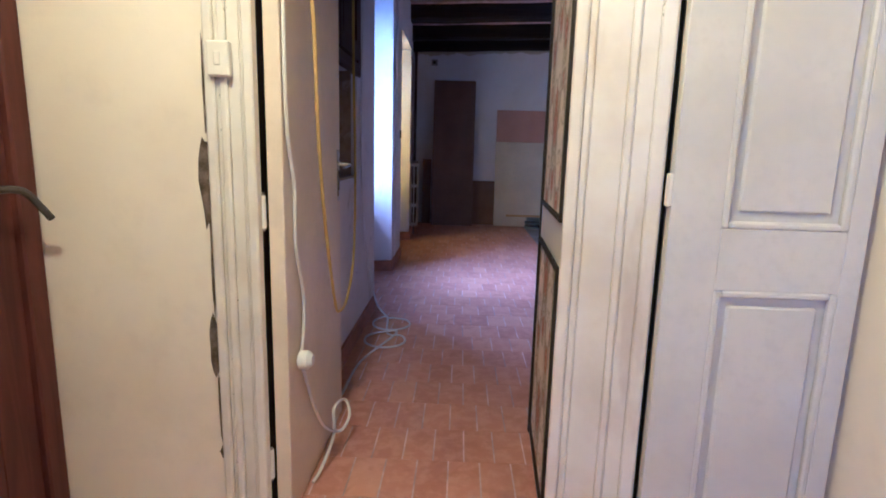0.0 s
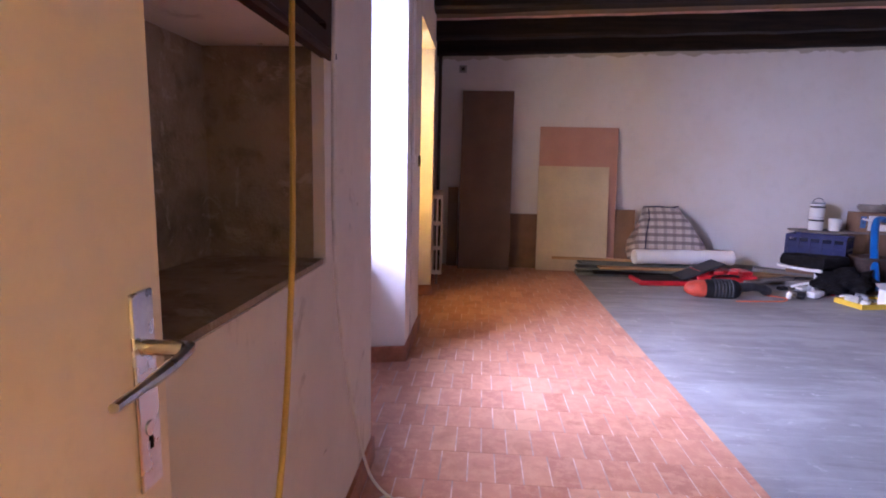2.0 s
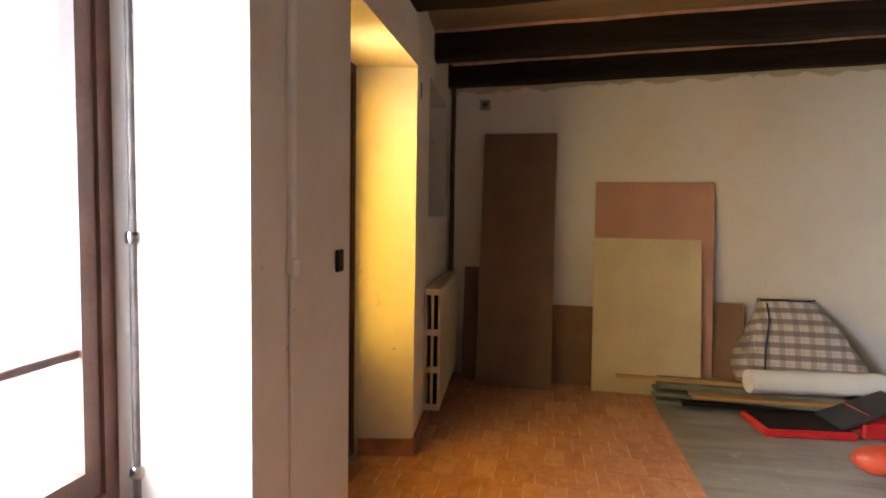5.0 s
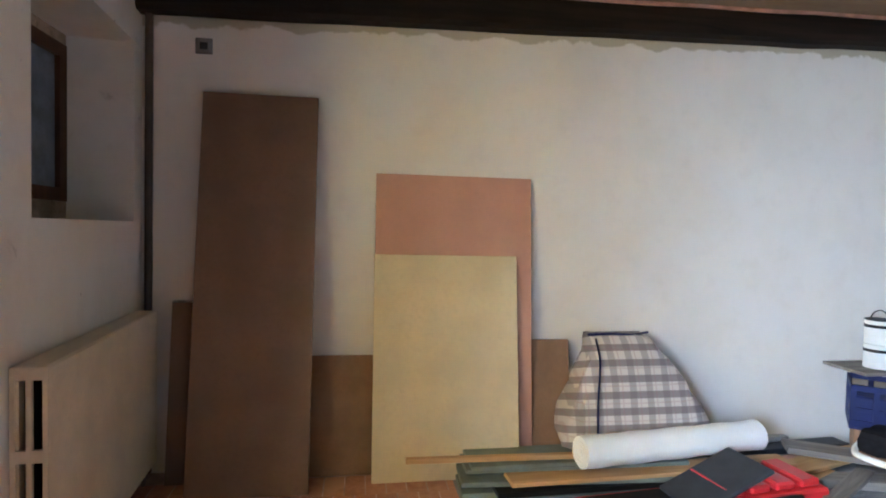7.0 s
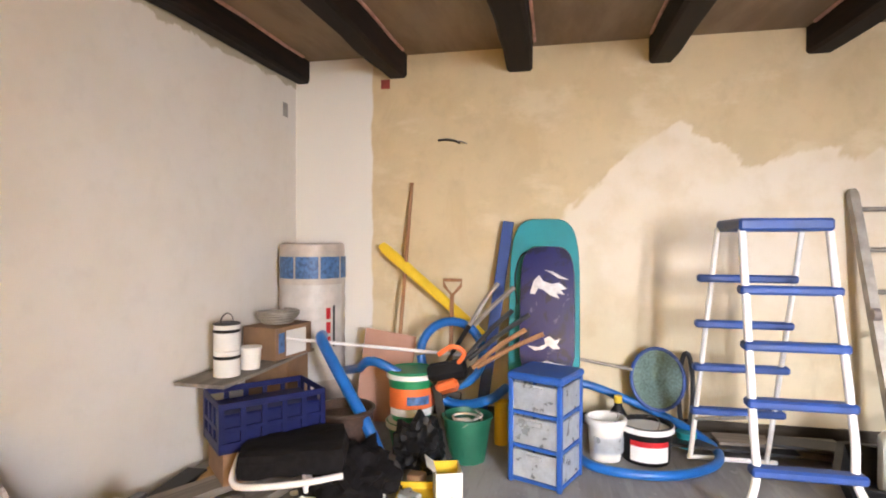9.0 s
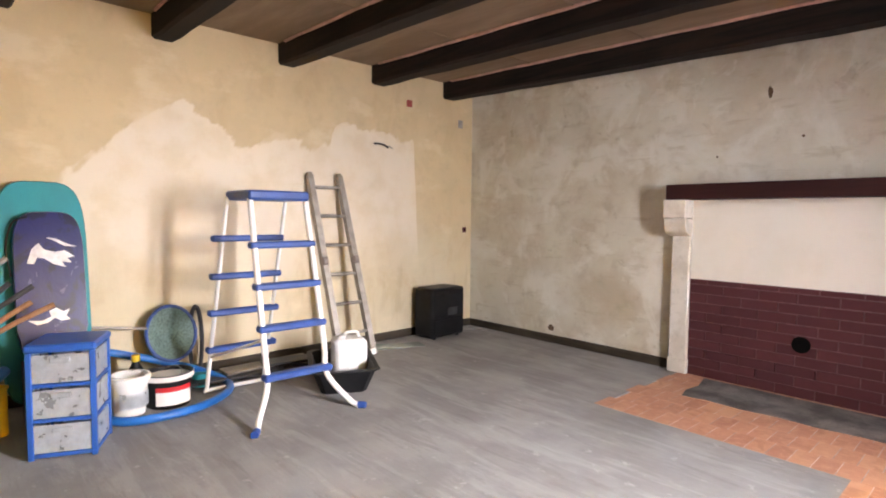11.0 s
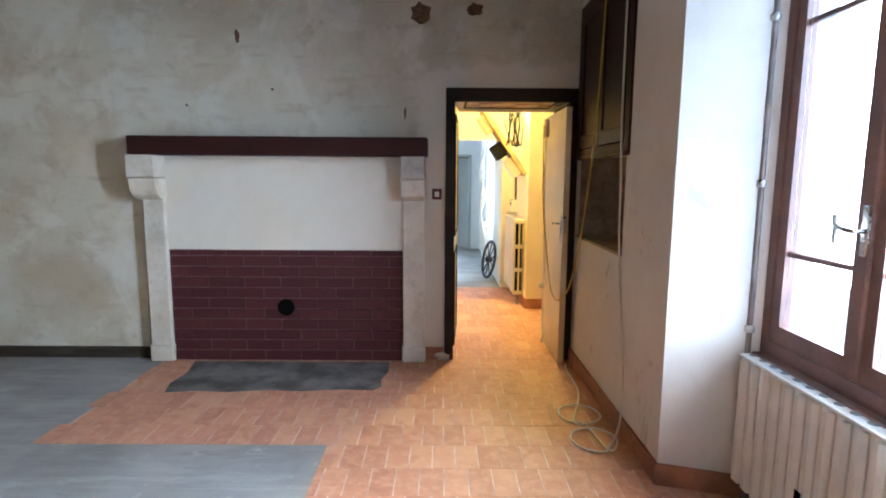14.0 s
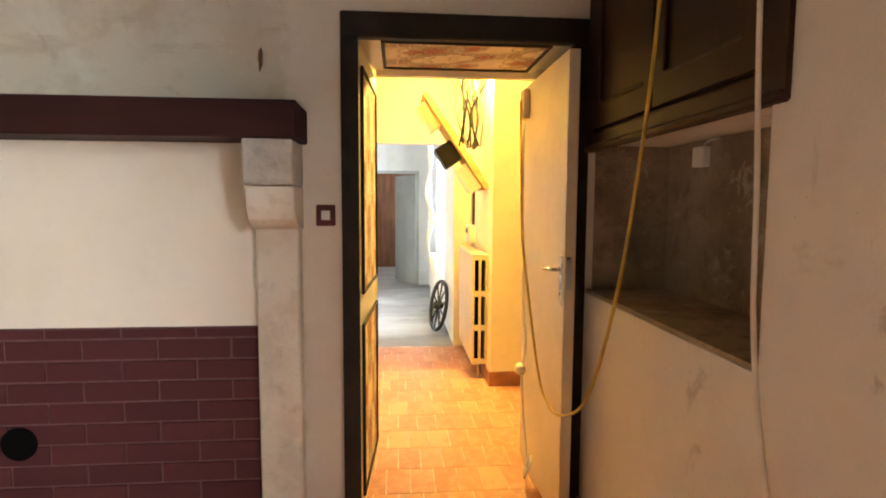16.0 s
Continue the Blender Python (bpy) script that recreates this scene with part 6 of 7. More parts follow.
part("tube", rod(bmesh.new(), (4.62, 6.32, 0.79), (5.22, 5.08, 0.60), 0.012), M_WHITETUBE, pole, "", True)
net = thing("pool_net", "pool leaf net with a blue frame and pale pole", "net")
ring = [(5.46 + 0.06 * math.sin(t), 3.72 + 0.19 * math.cos(t), 0.44 + 0.22 * math.sin(t)) for t in [2 * math.pi * i / 24 for i in range(24)]]
part("hoop", sweep(bmesh.new(), ring, 0.014, 8, True), M_STEPBLUE, net, "", True)
bm = bmesh.new()
c = bm.verts.new((5.56, 3.72, 0.40))
vs = [bm.verts.new(p) for p in ring]
for i in range(24):
    bm.faces.new((vs[i], vs[(i + 1) % 24], c))
part("mesh_bag", bm, simple("green_net_mesh", (0.16, 0.24, 0.22), 0.7, 0, 60, 0.3, 0.3), net)
part("pole", rod(bmesh.new(), (5.47, 3.90, 0.50), (5.52, 4.62, 0.60), 0.012), M_ALU, net, "", True)
wh = thing("hose_reel_wheel", "dark round rim leaning beside a pool net", "wheel")
part("rim", sweep(bmesh.new(), [(5.55, 3.50 + 0.05 * math.cos(t), 0.33 + 0.30 * math.sin(t)) for t in [2 * math.pi * i / 24 for i in range(24)]], 0.018, 8, True), M_DARK, wh, "", True)

# pool ladder
pl = thing("pool_ladder", "white tube pool ladder with blue plastic steps", "ladder")
def fy(z, far):
    return (3.475 + 0.01 * (1 - z / 1.58)) if far else (3.045 - 0.03 * (1 - z / 1.58))
for far in (True, False):
    e = 3.62 if far else 2.84
    pts = smooth_path([(4.0, e, 0.015), (4.07, e + (-0.04 if far else 0.045), 0.06), (4.15, fy(0.3, far), 0.26), (4.19, fy(0.5, far), 0.5), (4.30, fy(1.0, far), 1.0), (4.43, fy(1.58, far), 1.58)])
    lg = part("front_rail", sweep(bmesh.new(), pts, 0.021, 12), M_WHITETUBE, pl, "", True)
    part("foot_cap", sweep(bmesh.new(), [(3.965, e + (0.035 if far else -0.035), 0.02), (4.01, e, 0.022)], 0.027, 10), M_STEPBLUE, lg, "blue foot cap", True)
    ye = 3.53 if far else 3.06
    part("rear_rail", rod(bmesh.new(), (5.06, ye + 0.05, 0.02), (4.78, ye - 0.03, 1.56), 0.016), M_WHITETUBE, pl, "", True)
part("rear_foot_bar", rod(bmesh.new(), (5.06, 3.60, 0.022), (5.06, 3.05, 0.022), 0.016), M_WHITETUBE, pl, "", True)
part("side_brace", rod(bmesh.new(), (4.22, 3.50, 0.56), (5.0, 3.56, 0.30), 0.010), M_WHITETUBE, pl, "", True)
def step(x, y0, y1, z, d=0.085):
    bm = box(bmesh.new(), x - d / 2, x + d / 2, y0, y1, z - 0.024, z + 0.024, 0.012)
    part("step", bm, M_STEPBLUE, pl)
for i, z in enumerate((0.315, 0.64, 0.925, 1.215)):
    x = 4.145 + 0.215 * (z - 0.3) / 0.9
    step(x, fy(z, False) - 0.03, fy(z, True) + 0.03, z)
for z in (0.36, 0.66, 0.95, 1.245):
    x = 5.06 - 0.28 * z / 1.56
    step(x, 3.03, 3.60, z, 0.07)
part("platform", box(bmesh.new(), 4.38, 4.82, 3.03, 3.50, 1.535, 1.605, 0.014), M_STEPBLUE, pl, "blue moulded top platform")

# aluminium folding ladder on the wall
al = thing("folding_ladder", "dull aluminium multi-joint ladder leaning on the wall", "ladder")
A0, A1 = Vector((5.16, 2.28, 0.02)), Vector((5.60, 2.38, 1.86))
B0, B1 = Vector((5.16, 1.90, 0.02)), Vector((5.60, 2.04, 1.86))
for p, q in ((A0, A1), (B0, B1)):
    rl = part("rail", sweep(bmesh.new(), [p, p + (q - p) * 0.52, q - (q - p) * 0.02, q], [0.044, 0.044, 0.042, 0.026], 4, False, 0.8), M_ALU, al)
    h = p + (q - p) * 0.52
    part("joint", turned(bmesh.new(), [(0.03, -0.03), (0.052, -0.022), (0.052, 0.022), (0.03, 0.03)], 16, Matrix.Translation(h) @ pose(0, 0, 0, 90, 0, 0)), M_PIPE, rl, "round hinge joint", True)
    part("foot", sweep(bmesh.new(), [p + (q - p) * 0.0, p + (q - p) * 0.03], 0.04, 8), M_WHITE, rl)
for i in range(6):
    t = 0.13 + 0.158 * i
    part("rung", rod(bmesh.new(), A0 + (A1 - A0) * t, B0 + (B1 - B0) * t, 0.017), M_ALU, al, "", True)

# mortar trough with a white canister, glass sheets
tr_ = thing("mortar_trough", "black plastic mortar trough on the floor", "trough", (4.60, 2.62, 0), -27)
bm = bmesh.new()
def rr(w, d, z):
    return [bm.verts.new((x, y, z)) for x, y in ((-w, -d * 0.8), (-w * 0.85, -d), (w * 0.85, -d), (w, -d * 0.8), (w, d * 0.8), (w * 0.85, d), (-w * 0.85, d), (-w, d * 0.8))]
rings = [rr(0.28, 0.18, 0.0), rr(0.37, 0.25, 0.19), rr(0.40, 0.28, 0.195), rr(0.40, 0.28, 0.205), rr(0.355, 0.24, 0.205), rr(0.27, 0.17, 0.012)]
for p, q in zip(rings, rings[1:]):
    for i in range(8):
        bm.faces.new((p[i], p[(i + 1) % 8], q[(i + 1) % 8], q[i]))
bm.faces.new(rings[0][::-1]), bm.faces.new(rings[-1])
part("tub", bm, M_BLACKPL, tr_)
cn = thing("canister", "milky white plastic canister standing in a trough", "canister", (4.64, 2.52, 0.015), -20)
bm = box(bmesh.new(), -0.12, 0.12, -0.14, 0.14, 0, 0.36, 0.03)
part("body", bm, M_FOAM, cn, "", True)
part("neck", turned(bmesh.new(), [(0.035, 0.355), (0.035, 0.395), (0.01, 0.398)], 16, pose(-0.06, 0.08, 0)), M_WHITE, cn, "", True)
part("handle", sweep(bmesh.new(), smooth_path([(0.0, -0.08, 0.35), (0, -0.07, 0.40), (0, 0.02, 0.40), (0, 0.04, 0.35)]), 0.014), M_WHITE, cn, "", True)
for i, (p0, rz) in enumerate((((5.33, 1.52, 0.003), 70), ((5.38, 1.60, 0.010), 62))):
    ob = part("glass_sheet", boxes([(-0.34, 0.34, -0.10, 0.10, 0, 0.005)]), M_GLASSGREEN)
    ob.matrix_world = pose(*p0, 0, 0, rz)
    tagged(ob, "greenish glass sheet lying on the concrete floor", "glass sheet", "glass sheets")
for i, (x, y, l, rz) in enumerate(((5.35, 3.0, 0.9, 86), (5.25, 2.75, 0.8, 78), (5.45, 2.75, 0.7, 95))):
    ob = part("metal_rail", boxes([(-l / 2, l / 2, -0.025, 0.025, 0, 0.04)], 0.004), M_PIPE)
    ob.matrix_world = pose(x, y, 0.003, 0, 0, rz)
    tagged(ob, "grey metal rail on the floor by the wall", "rail", "metal rails")

# black stove-like heater
hb = thing("gas_heater", "black box-shaped gas heater near the corner", "heater", (5.42, 0.76, 0), 2)
part("body", box(bmesh.new(), -0.15, 0.15, -0.28, 0.27, 0.02, 0.59, 0.025), M_BLACKPL, hb, "", True)
part("top_plate", box(bmesh.new(), -0.14, 0.14, -0.22, 0.22, 0.585, 0.598, 0.005), M_DARK, hb)
part("front_upper", box(bmesh.new(), -0.162, -0.148, -0.25, 0.24, 0.25, 0.53, 0.006), M_BLACKPL, hb)
part("front_lower", box(bmesh.new(), -0.158, -0.148, -0.24, 0.23, 0.05, 0.22, 0.006), M_BLACKPL, hb)
part("window", box(bmesh.new(), -0.166, -0.161, -0.14, 0.02, 0.27, 0.36, 0.004), M_DARK, hb, "grey glazed panel")
for u, v in ((-0.11, -0.19), (0.11, -0.19), (-0.11, 0.19), (0.11, 0.19)):
    part("castor", turned(bmesh.new(), [(0.02, 0), (0.02, 0.022)], 10, pose(u, v, 0)), M_DARK, hb)
gh = thing("gas_hose", "grey hose on the floor beside the heater", "hose")
part("tube", sweep(bmesh.new(), smooth_path([(5.48, 0.52, 0.03), (5.52, 0.36, 0.012), (5.4, 0.22, 0.012), (5.25, 0.14, 0.012), (5.05, 0.10, 0.012)]), 0.011), M_VENT, gh, "", True)


# ---- small things in the heap ----
wk = thing("wicker_basket", "dark brown woven basket behind a black seat", "basket", (4.40, 5.80, 0.0))
bm = bmesh.new()
prof = [(0.10, 0.0), (0.15, 0.01)] + [(0.155 + 0.03 * i / 15 + (0.008 if i % 2 else 0.0), 0.03 + 0.36 * i / 15) for i in range(16)] + [(0.195, 0.40), (0.18, 0.41), (0.16, 0.36), (0.02, 0.34)]
part("woven_side", turned(bm, prof, 28), simple("dark_wicker", (0.055, 0.028, 0.018), 0.6, 0, 40, 0.4, 0.5), wk, "", True)
part("rim", sweep(bmesh.new(), [(0.19 * math.cos(t), 0.19 * math.sin(t), 0.405) for t in [2 * math.pi * i / 28 for i in range(28)]], 0.012, 8, True), M_DARKPIPE, wk, "", True)
sk = thing("black_sack", "slumped black plastic sack among the clutter", "sack")
bm = bmesh.new()
bmesh.ops.create_icosphere(bm, subdivisions=4, radius=1)
for v in bm.verts:
    q = noise.fractal(v.co * 2.8 + Vector((5, 1, 2)), 1.0, 2.0, 4)
    v.co = Vector((v.co.x * 0.16 * (1 + 0.4 * q), v.co.y * 0.15 * (1 + 0.4 * q), max(-0.98, v.co.z * (1 + 0.5 * q)) * 0.16))
bmesh.ops.transform(bm, matrix=pose(4.52, 5.33, 0.16), verts=bm.verts)
part("film", bm, M_BLACKPL, sk, "", True)
for i, (cx, cy, z, l, w, t, rz, m, lab) in enumerate((
        (3.20, 6.10, 0.004, 0.95, 0.10, 0.05, 24, M_PINE, "raw pine offcut lying across the heap"),
        (3.45, 5.98, 0.058, 0.80, 0.09, 0.03, 30, M_GREYPLANK, "weathered grey batten lying across the heap"),
        (3.30, 6.30, 0.060, 0.70, 0.16, 0.02, 18, M_PINKBOARD, "pinkish board offcut on the planks"),
        (4.35, 6.02, 0.004, 0.62, 0.12, 0.06, 50, M_PINE, "short pine beam beside the crate"),
        (4.62, 5.92, 0.066, 0.55, 0.08, 0.04, 62, M_GREYPLANK, "grey batten beside the crate"))):
    plank(cx, cy, z, l, w, t, rz, m, lab)
rnd = random.Random(31)
for i in range(26):
    x, y = 3.32 + rnd.uniform(0, 0.95), 5.28 + rnd.uniform(0, 0.55)
    s_ = rnd.uniform(0.018, 0.05)
    m = (M_WHITE, M_DARK, M_ALU, M_CARD, M_RED, M_BLACKPL, M_WHITE, M_CLEAR)[i % 8]
    if i % 3 == 0:
        bm = turned(bmesh.new(), [(s_ * 0.7, 0), (s_ * 0.75, s_ * 0.2), (s_ * 0.75, s_ * 1.8), (s_ * 0.4, s_ * 2.1), (s_ * 0.4, s_ * 2.4)], 12)
        nm, lab, cat = "small_bottle", "small bottle standing among tools on the floor", "bottle"
    else:
        bm = box(bmesh.new(), -s_ * 1.3, s_ * 1.3, -s_, s_, 0, s_ * rnd.uniform(0.5, 1.3), 0.005)
        for v in bm.verts:
            v.co += 0.008 * noise.noise_vector(v.co * 28 + Vector((i, 2, 0)))
        nm, lab, cat = "small_packet", "small packet among tools on the floor", "packet"
    ob = part(nm, bm, m)
    ob.matrix_world = pose(x, y, 0.006, 0, 0, rnd.uniform(0, 180))
    tagged(ob, lab, cat, "odds and ends")
for i, (x, y, rz) in enumerate(((5.22, 3.30, 86), (5.30, 2.95, 92), (5.18, 2.62, 80))):
    ob = part("flat_board", boxes([(-0.42 + 0.03 * i, 0.42, -0.10, 0.10, 0, 0.022)], 0.003), (M_DARK, M_GREYPLANK, M_DARK)[i])
    ob.matrix_world = pose(x, y, 0.046 + 0.024 * i, 0, 0, rz)
    tagged(ob, "dark flat board stacked behind the pool ladder", "board", "boards behind the ladder")

# ---- fixtures on the walls ----
def wall_box(name, loc, axis, s, h, t, mat, label, cat, inner=None):
    ob = thing(name, label, cat, loc)
    n = {"x": (-t, 0, -s, s), "w": (0, t, -s, s), "y": (-s, s, -t, 0), "s": (-s, s, 0, t)}[axis]
    part("plate", boxes([(*n, -h, h)], 0.003), mat, ob)
    if inner:
        k2 = 0.45
        n2 = {"x": (-t - 0.003, -t + 0.001, -s * k2, s * k2), "w": (t - 0.001, t + 0.003, -s * k2, s * k2), "y": (-s * k2, s * k2, -t - 0.003, -t + 0.001), "s": (-s * k2, s * k2, t - 0.001, t + 0.003)}[axis]
        part("insert", boxes([(*n2, -h * k2, h * k2)], 0.001), inner, ob)
    return ob
wall_box("socket", (0.705, 0.003, 1.322), "s", 0.038, 0.042, 0.012, M_DKRED, "dark red wall socket beside the door frame", "socket", M_WHITE)
wall_box("junction_box", (E - 0.002, 5.93, 2.83), "x", 0.04, 0.04, 0.01, M_BRICKRED, "red junction box cover on the ochre wall", "junction box")
wall_box("junction_box", (E - 0.002, 1.05, 2.74), "x", 0.04, 0.04, 0.01, M_BRICKRED, "red junction box cover below a beam", "junction box")
wall_box("socket", (E - 0.002, 0.13, 1.26), "x", 0.035, 0.035, 0.01, M_DKRED, "dark red socket near the corner", "socket", M_BLACK)
wall_box("wall_vent", (E - 0.002, 0.22, 2.60), "x", 0.04, 0.05, 0.008, M_VENT, "small grey wall vent near the corner", "vent")
wall_box("wall_vent", (-0.21, N - 0.002, 2.54), "y", 0.048, 0.046, 0.01, M_VENT, "small grey square vent on the white wall", "vent", M_DARK)
wall_box("wall_vent", (5.45, N - 0.002, 2.60), "y", 0.04, 0.06, 0.008, M_VENT, "small grey vent by the corner", "vent")
wall_box("socket", (-0.398, 3.645, 1.33), "w", 0.030, 0.042, 0.012, M_BLACKPL, "black wall switch beside the entrance door", "switch", M_DARK)
wall_box("wall_vent", (-0.435, 5.08, 2.30), "w", 0.03, 0.05, 0.012, M_DARK, "dark oval wall plate above a radiator", "vent")
for y, z in ((5.36, 2.32), (1.45, 2.22)):
    lm = thing("lamp_bracket", "bare lamp hook in the plaster with loose wires", "bracket", (E - 0.002, y, z), 0, "lamp hooks")
    part("hook", sweep(bmesh.new(), smooth_path([(0, 0.10, 0.01), (-0.02, 0.03, 0.012), (-0.02, -0.04, 0.0), (-0.01, -0.09, -0.02)]), 0.010), M_BRASSY, lm, "", True)
    part("wire", sweep(bmesh.new(), smooth_path([(-0.01, -0.04, 0), (-0.03, -0.10, -0.01), (-0.02, -0.15, -0.03)]), 0.005), M_VENT, lm, "", True)
cord = thing("wire_moulding", "white cable trunking down the white wall", "trunking")
part("channel", boxes([(-0.399, -0.380, 3.232, 3.262, 1.37, 2.6)], 0.002), M_WHITE, cord)
part("end_box", boxes([(-0.399, -0.372, 3.226, 3.268, 1.315, 1.37)], 0.004), M_WHITE, cord)
part("cable", rod(bmesh.new(), (-0.393, 3.247, 0.11), (-0.393, 3.247, 1.325), 0.005), M_CORDW, cord)
bm = bmesh.new()
for cx, cz, h, w, s in ((0.83, 2.655, 0.085, 0.075, 8), (0.43, 2.685, 0.05, 0.065, 9), (0.95, 1.93, 0.045, 0.010, 10), (1.95, 2.1, 0.012, 0.012, 12), (2.6, 1.98, 0.012, 0.010, 13), (2.2, 2.48, 0.05, 0.02, 14), (4.35, 0.17, 0.04, 0.04, 15)):
    flake(bm, cx, cz, h, w, s, 0.003)
bmesh.ops.scale(bm, vec=(1, -1, 1), verts=bm.verts)
for v in bm.verts:
    v.co.y = abs(v.co.y)
part("plaster_damage", bm, simple("bare_brown_plaster", (0.13, 0.085, 0.055), 0.95, 0, 30, 0.4, 0.6, 0.1), wall_south, "chipped dark spots in the plaster")

nb = thing("junction_box", "small white junction box high in the niche", "junction box", (-0.714, 0.30, 1.55))
part("case", boxes([(0.0, 0.035, -0.035, 0.035, -0.04, 0.035)], 0.005), M_WHITE, nb)
part("cable", sweep(bmesh.new(), smooth_path([(0.012, 0.0, 0.03), (0.014, 0.04, 0.05), (0.012, 0.10, 0.054)]), 0.006), M_CORDW, nb, "", True)
rb = thing("plaster_rubble", "crumbled white plaster at the foot of the door frame", "rubble", (0.66, 0.03, 0.0))
bm = bmesh.new()
bmesh.ops.create_icosphere(bm, subdivisions=3, radius=1)
for v in bm.verts:
    q = noise.fractal(v.co * 1.9, 1.0, 2.0, 4)
    v.co = Vector((v.co.x * 0.055 * (1 + 0.5 * q), v.co.y * 0.022, 0.03 + max(-1.0, v.co.z * (1 + 0.4 * q)) * 0.03))
part("lump", bm, M_STONE, rb)

# ---- cables ----
yc = thing("yellow_cable", "yellow cable hung in a loop from the cupboard to the door", "cable")
part("cable", sweep(bmesh.new(), smooth_path([(-0.215, -0.56, 1.90), (-0.20, -0.46, 1.6), (-0.20, -0.41, 1.22), (-0.21, -0.30, 0.92), (-0.22, -0.13, 0.60), (-0.228, -0.02, 0.515), (-0.232, 0.16, 0.525), (-0.250, 0.40, 0.68), (-0.275, 0.57, 1.07), (-0.300, 0.67, 1.56), (-0.312, 0.73, 2.05), (-0.318, 0.78, 2.72)], 10), 0.006, 8), M_CORDY, yc, "", True)
wc = thing("white_cable", "white cable hanging down the wall to a coil on the floor", "cable")
drop = [(-0.330, 1.12, 2.72), (-0.335, 1.11, 1.9), (-0.345, 1.12, 1.4), (-0.348, 1.13, 1.1), (-0.348, 1.19, 0.8), (-0.335, 1.34, 0.4), (-0.30, 1.43, 0.14), (-0.23, 1.48, 0.02)]
for cy, n in ((1.36, 8), (1.04, 9)):
    for i in range(n):
        t = 1.6 - 0.85 * i
        drop.append((-0.185 + 0.125 * math.cos(t), cy + 0.135 * math.sin(t), 0.008 + 0.0012 * i))
drop += [(-0.27, 0.70, 0.008), (-0.285, 0.30, 0.008), (-0.31, 0.13, 0.008)]
part("drop", sweep(bmesh.new(), smooth_path(drop, 7), 0.006, 8), M_CORDW, wc, "", True)
wl = thing("plug_cable", "white cable with a plug hanging on the door leaf", "cable")
part("cable", sweep(bmesh.new(), smooth_path([(-0.241, -0.575, 1.96), (-0.241, -0.598, 1.5), (-0.241, -0.590, 1.22), (-0.241, -0.535, 1.05), (-0.241, -0.535, 0.88), (-0.240, -0.465, 0.68), (-0.238, -0.505, 0.53)], 8), 0.006, 8), M_CORDW, wl, "", True)
part("plug", turned(bmesh.new(), [(0.012, 0), (0.03, 0.008), (0.03, 0.035), (0.018, 0.05)], 16, pose(-0.250, -0.515, 0.505, 0, 90, 0)), M_WHITE, wl, "white round plug", True)
part("tail", sweep(bmesh.new(), smooth_path([(-0.234, -0.515, 0.48), (-0.225, -0.43, 0.31), (-0.215, -0.32, 0.17), (-0.185, -0.20, 0.09), (-0.165, -0.13, 0.12), (-0.185, -0.12, 0.18), (-0.21, -0.20, 0.18), (-0.20, -0.25, 0.10), (-0.22, -0.36, 0.03), (-0.235, -0.42, 0.012)], 8), 0.006, 8), M_CORDW, wl, "", True)

# ---- hall fittings and the far room ----
mb = thing("meter_board", "yellow pine meter board hung aslant with meters", "meter board")
MB = Matrix.Translation((-0.03, -2.05, 1.845)) @ pose(0, 0, 0, 0, -56, 0)
part("panel", box(bmesh.new(), -0.43, 0.43, -0.17, 0.17, -0.025, 0.025, 0.004, MB), M_PINE, mb)
part("fuse_box", box(bmesh.new(), 0.16, 0.38, -0.13, 0.13, -0.11, -0.026, 0.008, MB), M_LEAF, mb, "cream fuse box")
part("meter", box(bmesh.new(), -0.14, 0.04, -0.10, 0.10, -0.17, -0.026, 0.012, MB), M_BLACKPL, mb, "black electric meter")
part("cover", box(bmesh.new(), -0.40, -0.18, -0.13, 0.13, -0.12, -0.026, 0.008, MB), M_WHITEPAINT, mb, "white plastic cover")
for i in range(12):
    rn2 = random.Random(i)
    x0, y0 = -0.20 + rn2.uniform(-0.06, 0.14), -2.0 + rn2.uniform(-0.1, 0.15)
    part("cable", sweep(bmesh.new(), smooth_path([(x0, y0, 2.58), (x0 + rn2.uniform(-0.05, 0.12), y0 + 0.05, 2.3), (x0 + rn2.uniform(-0.03, 0.12), y0 + rn2.uniform(-0.04, 0.1), 2.05), (x0 + 0.02, y0, 1.80)]), 0.008), (M_BLACKPL, M_CORDG, M_BLACKPL, M_DARK)[i % 4], mb, "", True)
ms = thing("thermostat_box", "small cream control box on the hall wall", "control box", (-0.278, -2.60, 1.10))
part("case", boxes([(0.0, 0.07, -0.09, 0.09, -0.08, 0.08)], 0.006), M_WHITEPAINT, ms)
part("display", boxes([(0.07, 0.074, -0.05, 0.05, 0.01, 0.05)]), M_DARK, ms, "dark display")
part("riser", rod(bmesh.new(), (0.012, 0, 0.08), (0.012, 0, 0.55), 0.012), M_DARKPIPE, ms, "", True)
wl2 = thing("cart_wheel", "small dark spoked wheel leaning on the wall", "wheel")
MW = pose(-0.02, -3.45, 0.285, 0, 0, 12) @ pose(0, 0, 0, 0, 80, 0)
part("rim", sweep(bmesh.new(), [MW @ Vector((0.26 * math.cos(t), 0.26 * math.sin(t), 0)) for t in [2 * math.pi * i / 30 for i in range(30)]], 0.02, 8, True), M_DARK, wl2, "", True)
part("hub", turned(bmesh.new(), [(0.03, -0.05), (0.045, -0.03), (0.045, 0.03), (0.03, 0.05)], 14, MW), M_DARK, wl2, "", True)
for i in range(10):
    t = 2 * math.pi * i / 10
    part("spoke", rod(bmesh.new(), MW @ Vector((0.03 * math.cos(t), 0.03 * math.sin(t), 0)), MW @ Vector((0.255 * math.cos(t), 0.255 * math.sin(t), 0)), 0.009, 8), M_DARK, wl2, "", True)
cd = thing("hanging_cables", "tangle of white cables hanging in the far room", "cable")
